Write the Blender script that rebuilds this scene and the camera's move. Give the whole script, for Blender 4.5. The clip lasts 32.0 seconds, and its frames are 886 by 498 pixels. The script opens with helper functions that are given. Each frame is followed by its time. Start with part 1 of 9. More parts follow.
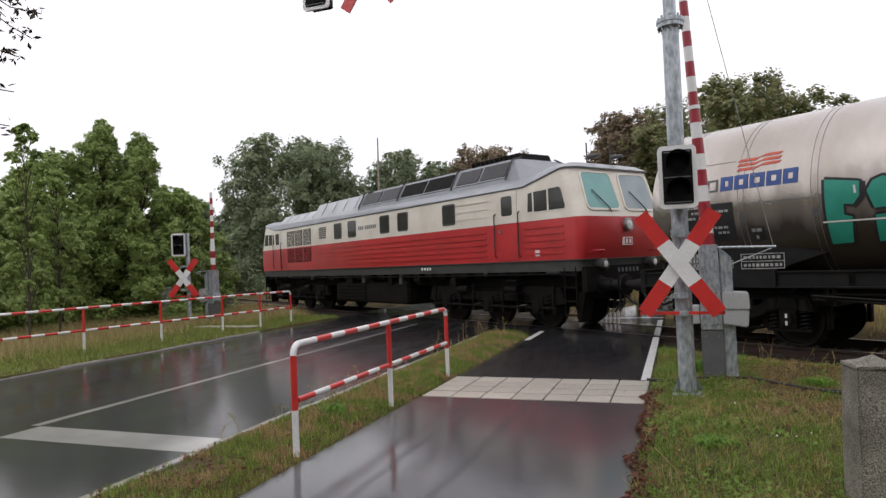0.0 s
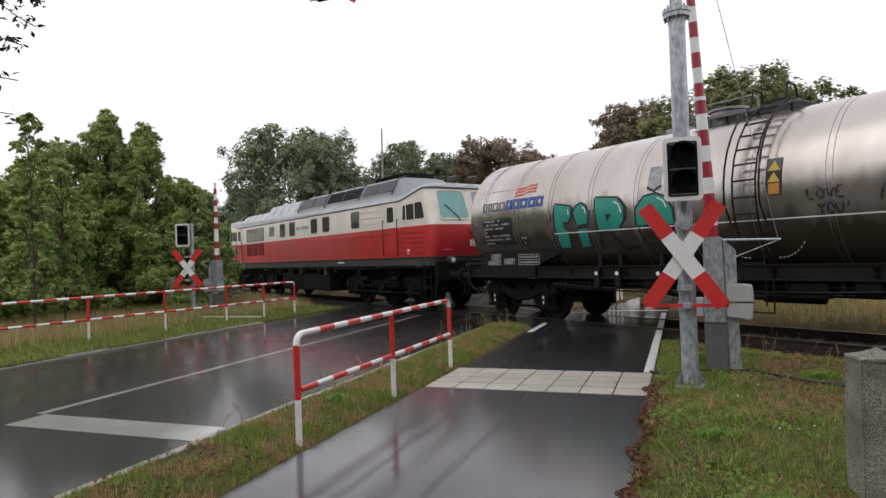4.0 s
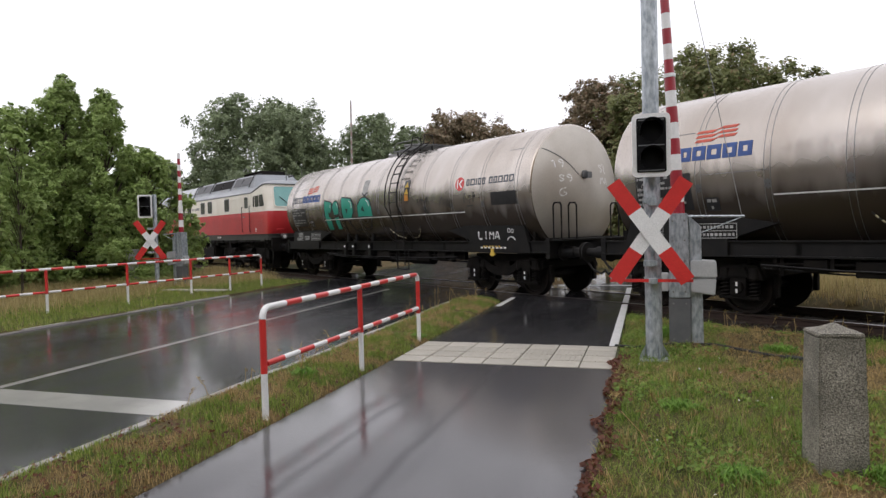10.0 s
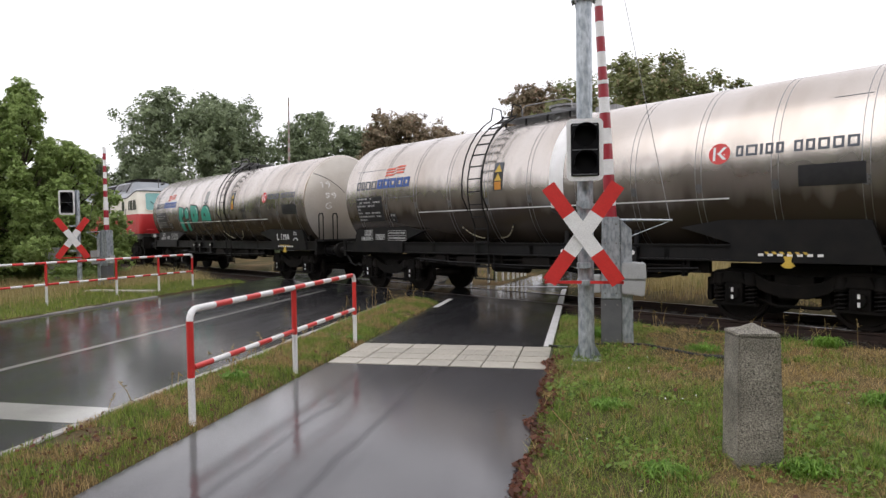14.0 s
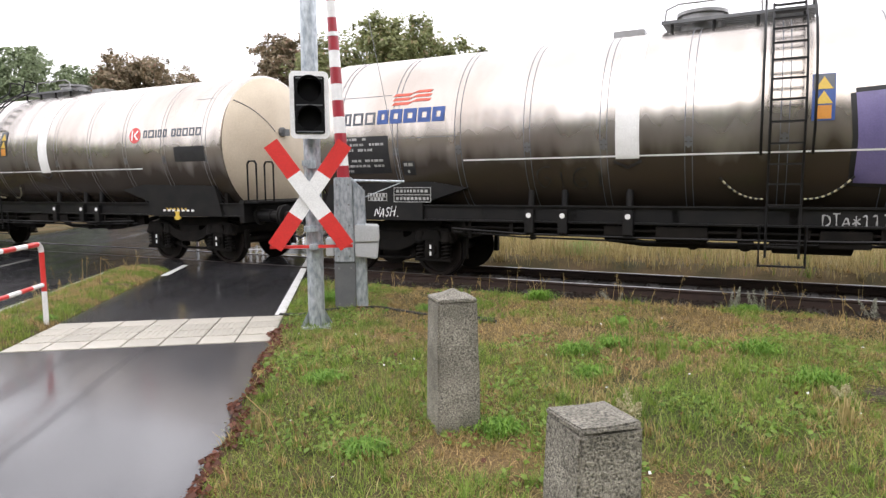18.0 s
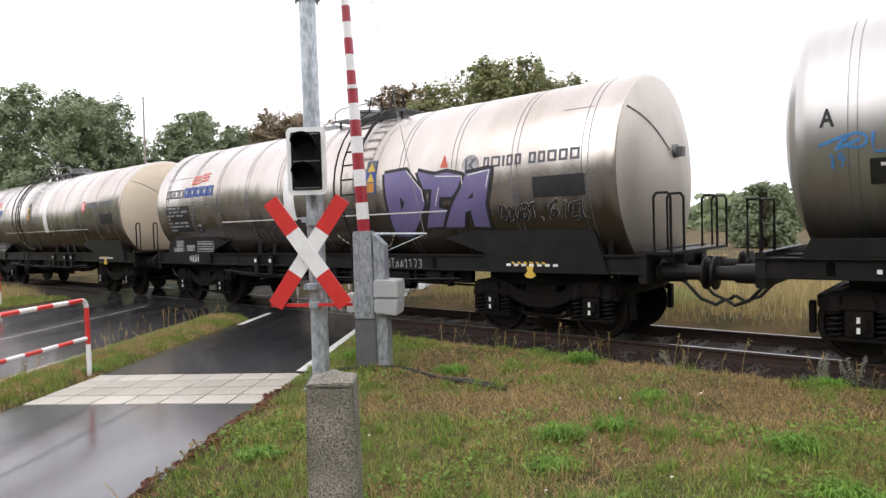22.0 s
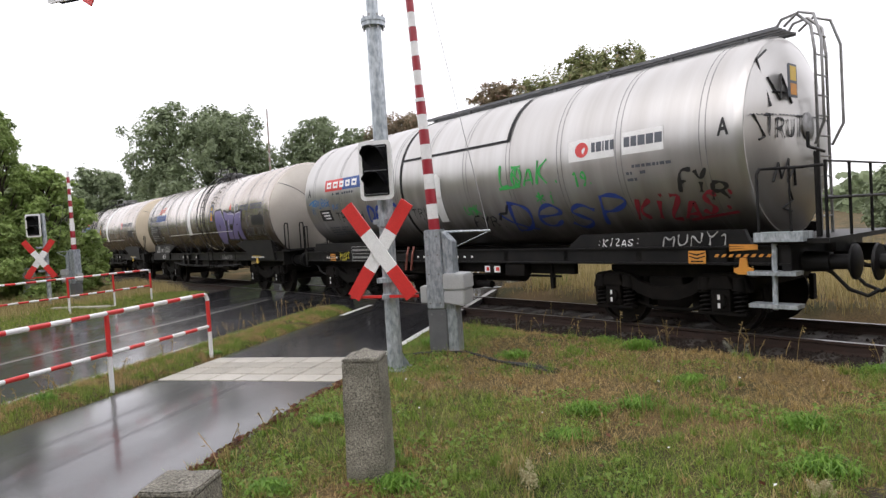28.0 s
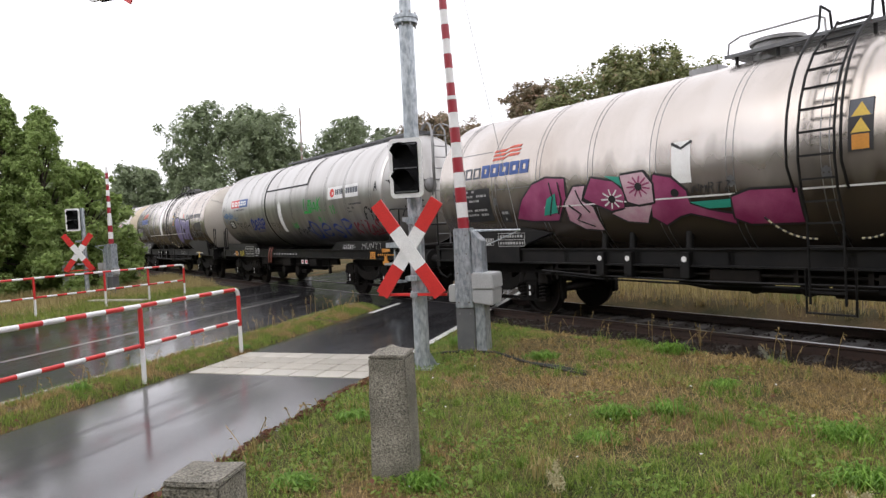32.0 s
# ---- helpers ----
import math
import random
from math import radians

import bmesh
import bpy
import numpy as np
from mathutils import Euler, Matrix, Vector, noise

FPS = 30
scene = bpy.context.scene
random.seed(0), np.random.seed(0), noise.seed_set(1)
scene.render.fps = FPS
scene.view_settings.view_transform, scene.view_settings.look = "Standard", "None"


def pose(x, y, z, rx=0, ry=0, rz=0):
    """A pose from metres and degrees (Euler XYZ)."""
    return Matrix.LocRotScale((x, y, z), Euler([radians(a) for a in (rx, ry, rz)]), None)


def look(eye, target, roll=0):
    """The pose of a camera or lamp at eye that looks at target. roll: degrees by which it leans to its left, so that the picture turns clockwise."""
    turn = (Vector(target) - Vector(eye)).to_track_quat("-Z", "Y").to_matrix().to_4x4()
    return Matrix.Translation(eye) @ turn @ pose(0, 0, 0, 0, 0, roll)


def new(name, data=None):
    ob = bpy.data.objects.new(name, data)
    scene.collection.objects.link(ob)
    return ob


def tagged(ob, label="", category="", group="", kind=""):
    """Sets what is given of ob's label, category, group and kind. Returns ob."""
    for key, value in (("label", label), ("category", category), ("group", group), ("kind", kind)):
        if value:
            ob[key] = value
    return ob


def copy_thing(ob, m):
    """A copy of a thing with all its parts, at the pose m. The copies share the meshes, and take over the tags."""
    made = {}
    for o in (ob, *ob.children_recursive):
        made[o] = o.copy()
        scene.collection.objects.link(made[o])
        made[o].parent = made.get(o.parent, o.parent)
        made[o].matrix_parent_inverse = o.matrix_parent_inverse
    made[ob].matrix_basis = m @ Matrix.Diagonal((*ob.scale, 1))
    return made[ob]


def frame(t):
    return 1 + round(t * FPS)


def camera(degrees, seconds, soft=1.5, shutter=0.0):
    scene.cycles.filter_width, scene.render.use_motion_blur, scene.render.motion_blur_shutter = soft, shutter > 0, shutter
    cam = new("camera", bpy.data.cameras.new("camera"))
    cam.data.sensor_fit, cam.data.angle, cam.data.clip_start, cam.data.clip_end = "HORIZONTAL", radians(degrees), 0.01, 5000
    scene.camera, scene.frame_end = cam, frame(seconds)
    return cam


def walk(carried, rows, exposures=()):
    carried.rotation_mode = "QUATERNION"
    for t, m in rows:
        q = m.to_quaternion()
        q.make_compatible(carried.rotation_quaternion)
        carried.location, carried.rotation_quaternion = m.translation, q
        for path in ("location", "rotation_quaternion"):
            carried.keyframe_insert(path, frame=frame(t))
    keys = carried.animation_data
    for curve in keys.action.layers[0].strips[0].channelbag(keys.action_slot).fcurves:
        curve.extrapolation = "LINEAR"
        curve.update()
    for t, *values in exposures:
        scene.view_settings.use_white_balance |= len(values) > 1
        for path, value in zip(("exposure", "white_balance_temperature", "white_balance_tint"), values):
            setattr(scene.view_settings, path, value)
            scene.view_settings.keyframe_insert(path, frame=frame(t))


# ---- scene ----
cam = camera(69.3, 32.0, 1.4)
PATH = [
    (0, (0.79, 0.235, 1.668), (0.106, 2.114, 1.714), -2.3),
    (0.5, (0.796, 0.245, 1.666), (0.114, 2.125, 1.712), -2.5),
    (1, (0.804, 0.255, 1.666), (0.133, 2.139, 1.711), -2.4),
    (1.5, (0.797, 0.249, 1.661), (0.131, 2.135, 1.702), -2.2),
    (2, (0.796, 0.248, 1.662), (0.128, 2.133, 1.697), -2.0),
    (2.5, (0.787, 0.243, 1.66), (0.114, 2.126, 1.691), -1.8),
    (4.5, (0.795, 0.245, 1.658), (0.096, 2.119, 1.673), -2.1),
    (5, (0.804, 0.267, 1.659), (0.113, 2.144, 1.666), -2.0),
    (5.5, (0.805, 0.257, 1.665), (0.139, 2.142, 1.667), -2.0),
    (6, (0.8, 0.251, 1.66), (0.14, 2.139, 1.661), -2.5),
    (6.5, (0.794, 0.253, 1.658), (0.141, 2.143, 1.658), -2.4),
    (7, (0.799, 0.264, 1.654), (0.149, 2.156, 1.651), -2.1),
    (7.5, (0.795, 0.276, 1.655), (0.155, 2.171, 1.646), -1.9),
    (8, (0.792, 0.27, 1.659), (0.164, 2.168, 1.641), -1.7),
    (8.5, (0.79, 0.268, 1.657), (0.176, 2.171, 1.63), -1.3),
    (9, (0.777, 0.272, 1.654), (0.172, 2.178, 1.619), -1.3),
    (9.5, (0.778, 0.281, 1.648), (0.172, 2.186, 1.599), -1.6),
    (10, (0.776, 0.283, 1.653), (0.169, 2.188, 1.591), -1.5),
    (10.5, (0.78, 0.277, 1.652), (0.174, 2.182, 1.582), -1.6),
    (11, (0.779, 0.274, 1.66), (0.176, 2.179, 1.588), -1.5),
    (11.5, (0.779, 0.256, 1.658), (0.183, 2.164, 1.599), -1.3),
    (12, (0.793, 0.259, 1.652), (0.23, 2.177, 1.602), -0.8),
    (12.5, (0.805, 0.266, 1.661), (0.301, 2.201, 1.612), -1.2),
    (13, (0.798, 0.274, 1.657), (0.33, 2.218, 1.611), -0.8),
    (13.5, (0.796, 0.291, 1.653), (0.351, 2.24, 1.601), -1.0),
    (14, (0.801, 0.317, 1.653), (0.376, 2.27, 1.59), -0.9),
    (14.5, (0.801, 0.351, 1.652), (0.459, 2.32, 1.581), 0.0),
    (15, (0.786, 0.387, 1.661), (0.701, 2.384, 1.588), 0.3),
    (15.5, (0.816, 0.506, 1.64), (1.099, 2.485, 1.561), -0.5),
    (17.5, (1.12, 0.718, 1.636), (1.462, 2.681, 1.471), 1.5),
    (18, (1.243, 0.783, 1.678), (1.532, 2.752, 1.477), -0.5),
    (18.5, (1.305, 0.931, 1.708), (1.618, 2.897, 1.512), -1.6),
    (19, (1.379, 1.121, 1.663), (1.728, 3.087, 1.551), -1.3),
    (19.5, (1.547, 1.147, 1.727), (1.798, 3.128, 1.614), -3.2),
    (20, (1.866, 1.216, 1.692), (1.944, 3.212, 1.597), -0.3),
    (20.5, (2.074, 1.149, 1.644), (2.299, 3.134, 1.562), -2.4),
    (21, (2.354, 1.362, 1.725), (2.664, 3.334, 1.597), -0.5),
    (21.5, (2.597, 1.434, 1.76), (2.685, 3.431, 1.71), -2.8),
    (22, (2.938, 1.3, 1.806), (2.757, 3.29, 1.736), -1.8),
    (22.5, (3.139, 1.109, 1.799), (2.92, 3.095, 1.709), -3.1),
    (23, (3.342, 0.948, 1.832), (3.245, 2.935, 1.623), -3.7),
    (23.5, (3.56, 0.84, 1.843), (3.436, 2.824, 1.625), -0.7),
    (24, (3.7, 0.799, 1.864), (3.208, 2.728, 1.667), -1.0),
    (24.5, (3.72, 0.724, 1.881), (3.072, 2.612, 1.75), -0.9),
    (26.5, (3.787, 0.66, 1.856), (3.106, 2.539, 1.772), -2.7),
    (27, (3.77, 0.659, 1.858), (3.2, 2.574, 1.772), -2.1),
    (27.5, (3.784, 0.669, 1.846), (3.236, 2.591, 1.765), -2.5),
    (28, (3.805, 0.683, 1.847), (3.254, 2.604, 1.77), -3.6),
    (28.5, (3.798, 0.703, 1.851), (3.242, 2.623, 1.779), -3.7),
    (29, (3.805, 0.711, 1.854), (3.239, 2.628, 1.785), -4.2),
    (29.5, (3.804, 0.708, 1.851), (3.221, 2.62, 1.783), -3.5),
    (30, (3.797, 0.713, 1.843), (3.196, 2.62, 1.778), -3.0),
    (30.5, (3.802, 0.723, 1.854), (3.185, 2.625, 1.782), -3.1),
    (31, (3.799, 0.725, 1.847), (3.176, 2.624, 1.774), -3.7),
    (31.5, (3.795, 0.724, 1.848), (3.165, 2.62, 1.771), -3.1),
    (32, (3.793, 0.727, 1.823), (3.155, 2.621, 1.752), -2.8),
]
EXPOSURES = [(0, 0.15), (6, 0.1), (9, 0.22), (13, 0.48), (14.3, 0.45), (15.2, 0.3), (17.5, 1.12), (19, 1.22), (20, 0.98), (22, 0.88), (23, 0.92), (24, 1.4), (25, 1.1), (26.5, 0.7), (28, 0.65), (32, 0.68)]
walk(cam, [(t, look(eye, target, roll)) for t, eye, target, roll in PATH], EXPOSURES)

# ---- world, sun, exposure ----
world = bpy.data.worlds.new("overcast_sky")
scene.world = world
world.use_nodes = True
wn, wl = world.node_tree.nodes, world.node_tree.links
sky = wn.new("ShaderNodeTexSky")
sky.sky_type, sky.sun_disc = "NISHITA", False
sky.sun_elevation, sky.sun_rotation = radians(48), radians(200)
cloud = wn.new("ShaderNodeTexNoise")
cloud.inputs["Scale"].default_value, cloud.inputs["Detail"].default_value = 1.6, 4.0
cloud_ramp = wn.new("ShaderNodeValToRGB")
cloud_ramp.color_ramp.elements[0].color = (0.815, 0.80, 0.865, 1)
cloud_ramp.color_ramp.elements[1].color = (0.995, 0.968, 1.01, 1)
wl.new(cloud.outputs["Fac"], cloud_ramp.inputs["Fac"])
sky_dim = wn.new("ShaderNodeMix")
sky_dim.data_type, sky_dim.blend_type = "RGBA", "MULTIPLY"
sky_dim.inputs["Factor"].default_value = 1.0
sky_dim.inputs["B"].default_value = (0.09, 0.09, 0.09, 1)
wl.new(sky.outputs["Color"], sky_dim.inputs["A"])
cover = wn.new("ShaderNodeMix")
cover.data_type = "RGBA"
cover.inputs["Factor"].default_value = 0.93
wl.new(sky_dim.outputs["Result"], cover.inputs["A"])
wl.new(cloud_ramp.outputs["Color"], cover.inputs["B"])
wl.new(cover.outputs["Result"], wn["Background"].inputs["Color"])
wn["Background"].inputs["Strength"].default_value = 1.15
sun = new("sun", bpy.data.lights.new("sun", "SUN"))
sun.data.energy, sun.data.angle, sun.data.color = 0.6, radians(60), (1.0, 0.95, 0.93)
sun.matrix_world = look((-10, -24, 30), (0, 0, 0))


# ---- materials ----
def material(name, colour, rough=0.6, metal=0.0, second=None, scale=6.0, fine=60.0, amount=0.5, bump=0.15, depth=0.01,
             coat=0.0, random_value=0.0, stretch=(1, 1, 1), spread=0.12, transmission=0.0, gloss=0.5, sheen=0.12):
    """A surface with coarse stains and fine grain in colour, roughness and relief."""
    m = bpy.data.materials.new(name)
    m.use_nodes = True
    n, l = m.node_tree.nodes, m.node_tree.links
    b = n["Principled BSDF"]
    coord = n.new("ShaderNodeTexCoord")
    mapping = n.new("ShaderNodeMapping")
    mapping.inputs["Scale"].default_value = stretch
    l.new(coord.outputs["Object"], mapping.inputs["Vector"])
    big, small = n.new("ShaderNodeTexNoise"), n.new("ShaderNodeTexNoise")
    big.inputs["Scale"].default_value, big.inputs["Detail"].default_value = scale, 5
    small.inputs["Scale"].default_value, small.inputs["Detail"].default_value = fine, 3
    for node in (big, small):
        l.new(mapping.outputs["Vector"], node.inputs["Vector"])
    second = second or tuple(c * 0.6 for c in colour)
    ramp = n.new("ShaderNodeMapRange")
    ramp.inputs["From Min"].default_value, ramp.inputs["From Max"].default_value = 0.35, 0.68
    l.new(big.outputs["Fac"], ramp.inputs["Value"])
    weight = n.new("ShaderNodeMath")
    weight.operation = "MULTIPLY"
    weight.inputs[1].default_value = amount
    l.new(ramp.outputs["Result"], weight.inputs[0])
    mix = n.new("ShaderNodeMix")
    mix.data_type = "RGBA"
    mix.inputs["A"].default_value, mix.inputs["B"].default_value = (*colour, 1), (*second, 1)
    l.new(weight.outputs["Value"], mix.inputs["Factor"])
    grain = n.new("ShaderNodeHueSaturation")
    value = n.new("ShaderNodeMapRange")
    value.inputs["From Min"].default_value, value.inputs["From Max"].default_value = 0.25, 0.75
    value.inputs["To Min"].default_value, value.inputs["To Max"].default_value = 1 - spread, 1 + spread
    l.new(small.outputs["Fac"], value.inputs["Value"])
    result = value.outputs["Result"]
    if random_value:
        info = n.new("ShaderNodeObjectInfo")
        shift = n.new("ShaderNodeMapRange")
        shift.inputs["To Min"].default_value, shift.inputs["To Max"].default_value = 1 - random_value, 1 + random_value
        l.new(info.outputs["Random"], shift.inputs["Value"])
        times = n.new("ShaderNodeMath")
        times.operation = "MULTIPLY"
        l.new(result, times.inputs[0])
        l.new(shift.outputs["Result"], times.inputs[1])
        result = times.outputs["Value"]
    l.new(result, grain.inputs["Value"])
    l.new(mix.outputs["Result"], grain.inputs["Color"])
    l.new(grain.outputs["Color"], b.inputs["Base Color"])
    r = n.new("ShaderNodeMapRange")
    r.inputs["To Min"].default_value, r.inputs["To Max"].default_value = max(rough - sheen, 0.02), min(rough + sheen, 1)
    l.new(small.outputs["Fac"], r.inputs["Value"])
    l.new(r.outputs["Result"], b.inputs["Roughness"])
    b.inputs["Metallic"].default_value = metal
    b.inputs["Coat Weight"].default_value = coat
    b.inputs["Coat Roughness"].default_value = 0.12
    b.inputs["Transmission Weight"].default_value = transmission
    b.inputs["Specular IOR Level"].default_value = gloss
    if bump:
        relief = n.new("ShaderNodeBump")
        relief.inputs["Strength"].default_value, relief.inputs["Distance"].default_value = bump, depth
        l.new(small.outputs["Fac"], relief.inputs["Height"])
        l.new(relief.outputs["Normal"], b.inputs["Normal"])
    return m


def wet_asphalt(name, colour, worn, tracks=()):
    """Dark asphalt under a broken film of water: glossy pools, rougher crowns, wheel tracks along y."""
    m = material(name, colour, 0.36, 0, worn, 0.5, 140, 0.7, 0.5, 0.005, spread=0.45, gloss=0.1)
    n, l = m.node_tree.nodes, m.node_tree.links
    b = n["Principled BSDF"]
    coord = n.new("ShaderNodeTexCoord")
    mapping = n.new("ShaderNodeMapping")
    mapping.inputs["Scale"].default_value = (1.3, 0.35, 1)
    l.new(coord.outputs["Object"], mapping.inputs["Vector"])
    pools = n.new("ShaderNodeTexNoise")
    pools.inputs["Scale"].default_value, pools.inputs["Detail"].default_value = 0.9, 5
    l.new(mapping.outputs["Vector"], pools.inputs["Vector"])
    film = n.new("ShaderNodeMapRange")
    film.inputs["From Min"].default_value, film.inputs["From Max"].default_value = 0.34, 0.62
    film.inputs["To Min"].default_value, film.inputs["To Max"].default_value = 0.6, 1.0
    l.new(pools.outputs["Fac"], film.inputs["Value"])
    l.new(film.outputs["Result"], b.inputs["Coat Weight"])
    ripple = n.new("ShaderNodeTexNoise")
    ripple.inputs["Scale"].default_value, ripple.inputs["Detail"].default_value = 24, 7
    l.new(coord.outputs["Object"], ripple.inputs["Vector"])
    wave = n.new("ShaderNodeBump")
    wave.inputs["Strength"].default_value, wave.inputs["Distance"].default_value = 0.2, 0.007
    l.new(ripple.outputs["Fac"], wave.inputs["Height"])
    l.new(wave.outputs["Normal"], b.inputs["Coat Normal"])
    sheen = n.new("ShaderNodeMapRange")
    sheen.inputs["From Min"].default_value, sheen.inputs["From Max"].default_value = 0.3, 0.65
    sheen.inputs["To Min"].default_value, sheen.inputs["To Max"].default_value = 0.05, 0.012
    l.new(pools.outputs["Fac"], sheen.inputs["Value"])
    l.new(sheen.outputs["Result"], b.inputs["Coat Roughness"])
    b.inputs["Coat IOR"].default_value = 1.5
    # wheel tracks where the film is worn thin
    place = n.new("ShaderNodeSeparateXYZ")
    wander = n.new("ShaderNodeTexNoise")
    wander.inputs["Scale"].default_value = 1.2
    l.new(coord.outputs["Object"], place.inputs["Vector"])
    l.new(coord.outputs["Object"], wander.inputs["Vector"])
    film_out = film.outputs["Result"]
    for x in tracks:
        gap = n.new("ShaderNodeMath")
        gap.operation = "SUBTRACT"
        gap.inputs[1].default_value = x
        l.new(place.outputs["X"], gap.inputs[0])
        sway = n.new("ShaderNodeMath")
        sway.operation = "MULTIPLY_ADD"
        sway.inputs[1].default_value = 0.16
        l.new(wander.outputs["Fac"], sway.inputs[0])
        l.new(gap.outputs["Value"], sway.inputs[2])
        off = n.new("ShaderNodeMath")
        off.operation = "ABSOLUTE"
        l.new(sway.outputs["Value"], off.inputs[0])
        worn_off = n.new("ShaderNodeMapRange")
        worn_off.inputs["From Min"].default_value, worn_off.inputs["From Max"].default_value = 0.01, 0.065
        worn_off.inputs["To Min"].default_value = 0.62
        l.new(off.outputs["Value"], worn_off.inputs["Value"])
        both = n.new("ShaderNodeMath")
        both.operation = "MULTIPLY"
        l.new(film_out, both.inputs[0])
        l.new(worn_off.outputs["Result"], both.inputs[1])
        film_out = both.outputs["Value"]
    l.new(film_out, b.inputs["Coat Weight"])
    return m


ROAD = wet_asphalt("wet_asphalt", (0.02, 0.02, 0.022), (0.038, 0.037, 0.039))
PATH_ASPHALT = wet_asphalt("wet_path_asphalt", (0.033, 0.032, 0.036), (0.058, 0.055, 0.057), (-1.45, -0.85))
LINE = material("road_paint", (0.40, 0.39, 0.36), 0.35, 0, (0.20, 0.195, 0.18), 1.5, 110, 0.8, 0.3, 0.003, coat=1.0, spread=0.25)
LINE_FRESH = material("fresh_road_paint", (0.74, 0.74, 0.72), 0.4, 0, (0.5, 0.5, 0.48), 3, 90, 0.6, 0.2, 0.003, coat=0.3)
SOIL = material("grass_soil", (0.042, 0.042, 0.015), 0.9, 0, (0.16, 0.105, 0.048), 0.7, 35, 0.9, 0.8, 0.03, spread=0.5, gloss=0.2)
TILE = material("tactile_tile", (0.50, 0.47, 0.40), 0.4, 0, (0.30, 0.28, 0.235), 4, 70, 0.5, 0.25, 0.004, coat=0.4, random_value=0.1)
JOINT = material("tile_joint", (0.075, 0.068, 0.045), 0.85, 0, (0.05, 0.06, 0.02), 3, 50, 0.7, 0.4, 0.006)
CONCRETE = material("exposed_aggregate", (0.27, 0.25, 0.205), 0.75, 0, (0.085, 0.08, 0.06), 4, 105, 0.8, 1.0, 0.012, spread=0.95)
KERB = material("kerb_concrete", (0.36, 0.34, 0.31), 0.6, 0, (0.2, 0.19, 0.17), 3, 60, 0.6, 0.3, 0.006)
GALV = material("galvanised_steel", (0.27, 0.305, 0.33), 0.42, 0.5, (0.60, 0.64, 0.67), 26, 120, 0.85, 0.08, 0.003, stretch=(1, 1, 0.4))
CABINET = material("grey_cabinet_paint", (0.46, 0.47, 0.47), 0.45, 0.1, (0.36, 0.37, 0.37), 4, 60, 0.4, 0.05, 0.003)
BASE_GREY = material("dark_grey_casting", (0.13, 0.135, 0.14), 0.5, 0.2, (0.2, 0.2, 0.2), 5, 70, 0.5, 0.15, 0.004)
RED = material("red_reflective", (0.62, 0.035, 0.03), 0.4, 0, (0.45, 0.02, 0.02), 5, 80, 0.4, 0.05, 0.002, coat=0.3)
BOOM_RED = material("deep_red_boom", (0.33, 0.016, 0.03), 0.4, 0, (0.25, 0.015, 0.02), 5, 80, 0.4, 0.05, 0.002, coat=0.3)
WHITE = material("white_paint", (0.80, 0.80, 0.79), 0.4, 0, (0.62, 0.61, 0.58), 4, 70, 0.4, 0.05, 0.002, coat=0.3)
DULL_WHITE = material("weathered_white_letter", (0.42, 0.42, 0.41), 0.6, 0, (0.2, 0.2, 0.19), 9, 60, 0.8, 0.05, 0.002)
BLACK = material("black_plastic", (0.012, 0.012, 0.014), 0.45, 0, (0.03, 0.03, 0.03), 8, 80, 0.5, 0.05, 0.002)
SIGNAL_BLACK = material("matt_black_signal", (0.007, 0.007, 0.008), 0.6, 0, None, 8, 80, 0.3, 0, gloss=0.12)
LENS = material("dark_signal_glass", (0.008, 0.008, 0.01), 0.35, 0, None, 8, 80, 0.3, 0, gloss=0.15)
CABLE = material("black_cable", (0.015, 0.015, 0.015), 0.6)
RUST = material("rusty_steel", (0.045, 0.025, 0.018), 0.7, 0.2, (0.025, 0.017, 0.014), 6, 80, 0.7, 0.3, 0.004)
RAILTOP = material("polished_rail", (0.22, 0.21, 0.21), 0.34, 0.9, (0.12, 0.10, 0.09), 5, 80, 0.5, 0.05, 0.002)
BALLAST = material("wet_ballast", (0.02, 0.015, 0.012), 0.8, 0, (0.045, 0.032, 0.025), 7, 26, 0.7, 1.0, 0.05, spread=0.5, gloss=0.2)
SLEEPER = material("concrete_sleeper", (0.06, 0.053, 0.047), 0.7, 0, (0.035, 0.03, 0.025), 4, 60, 0.7, 0.3, 0.006, random_value=0.2, gloss=0.2)
TANK = material("brushed_tank_steel", (0.55, 0.51, 0.465), 0.25, 1.0, (0.36, 0.305, 0.25), 0.9, 30, 0.6, 0, 0.002, stretch=(1.2, 0.5, 0.5), spread=0.02, sheen=0.02)
TANK_DULL = material("dull_tank_aluminium", (0.54, 0.53, 0.51), 0.36, 0.95, (0.35, 0.325, 0.295), 0.9, 30, 0.42, 0, 0.002, stretch=(4.5, 0.35, 0.35), spread=0.02, sheen=0.05)
TANK_BEIGE = material("beige_coated_end", (0.58, 0.50, 0.38), 0.5, 0.1, (0.44, 0.36, 0.26), 1.5, 45, 0.6, 0.05, 0.003)
TANK_END = material("matt_tank_end", (0.50, 0.47, 0.42), 0.48, 0.6, (0.38, 0.34, 0.29), 1.2, 45, 0.6, 0.03, 0.003)


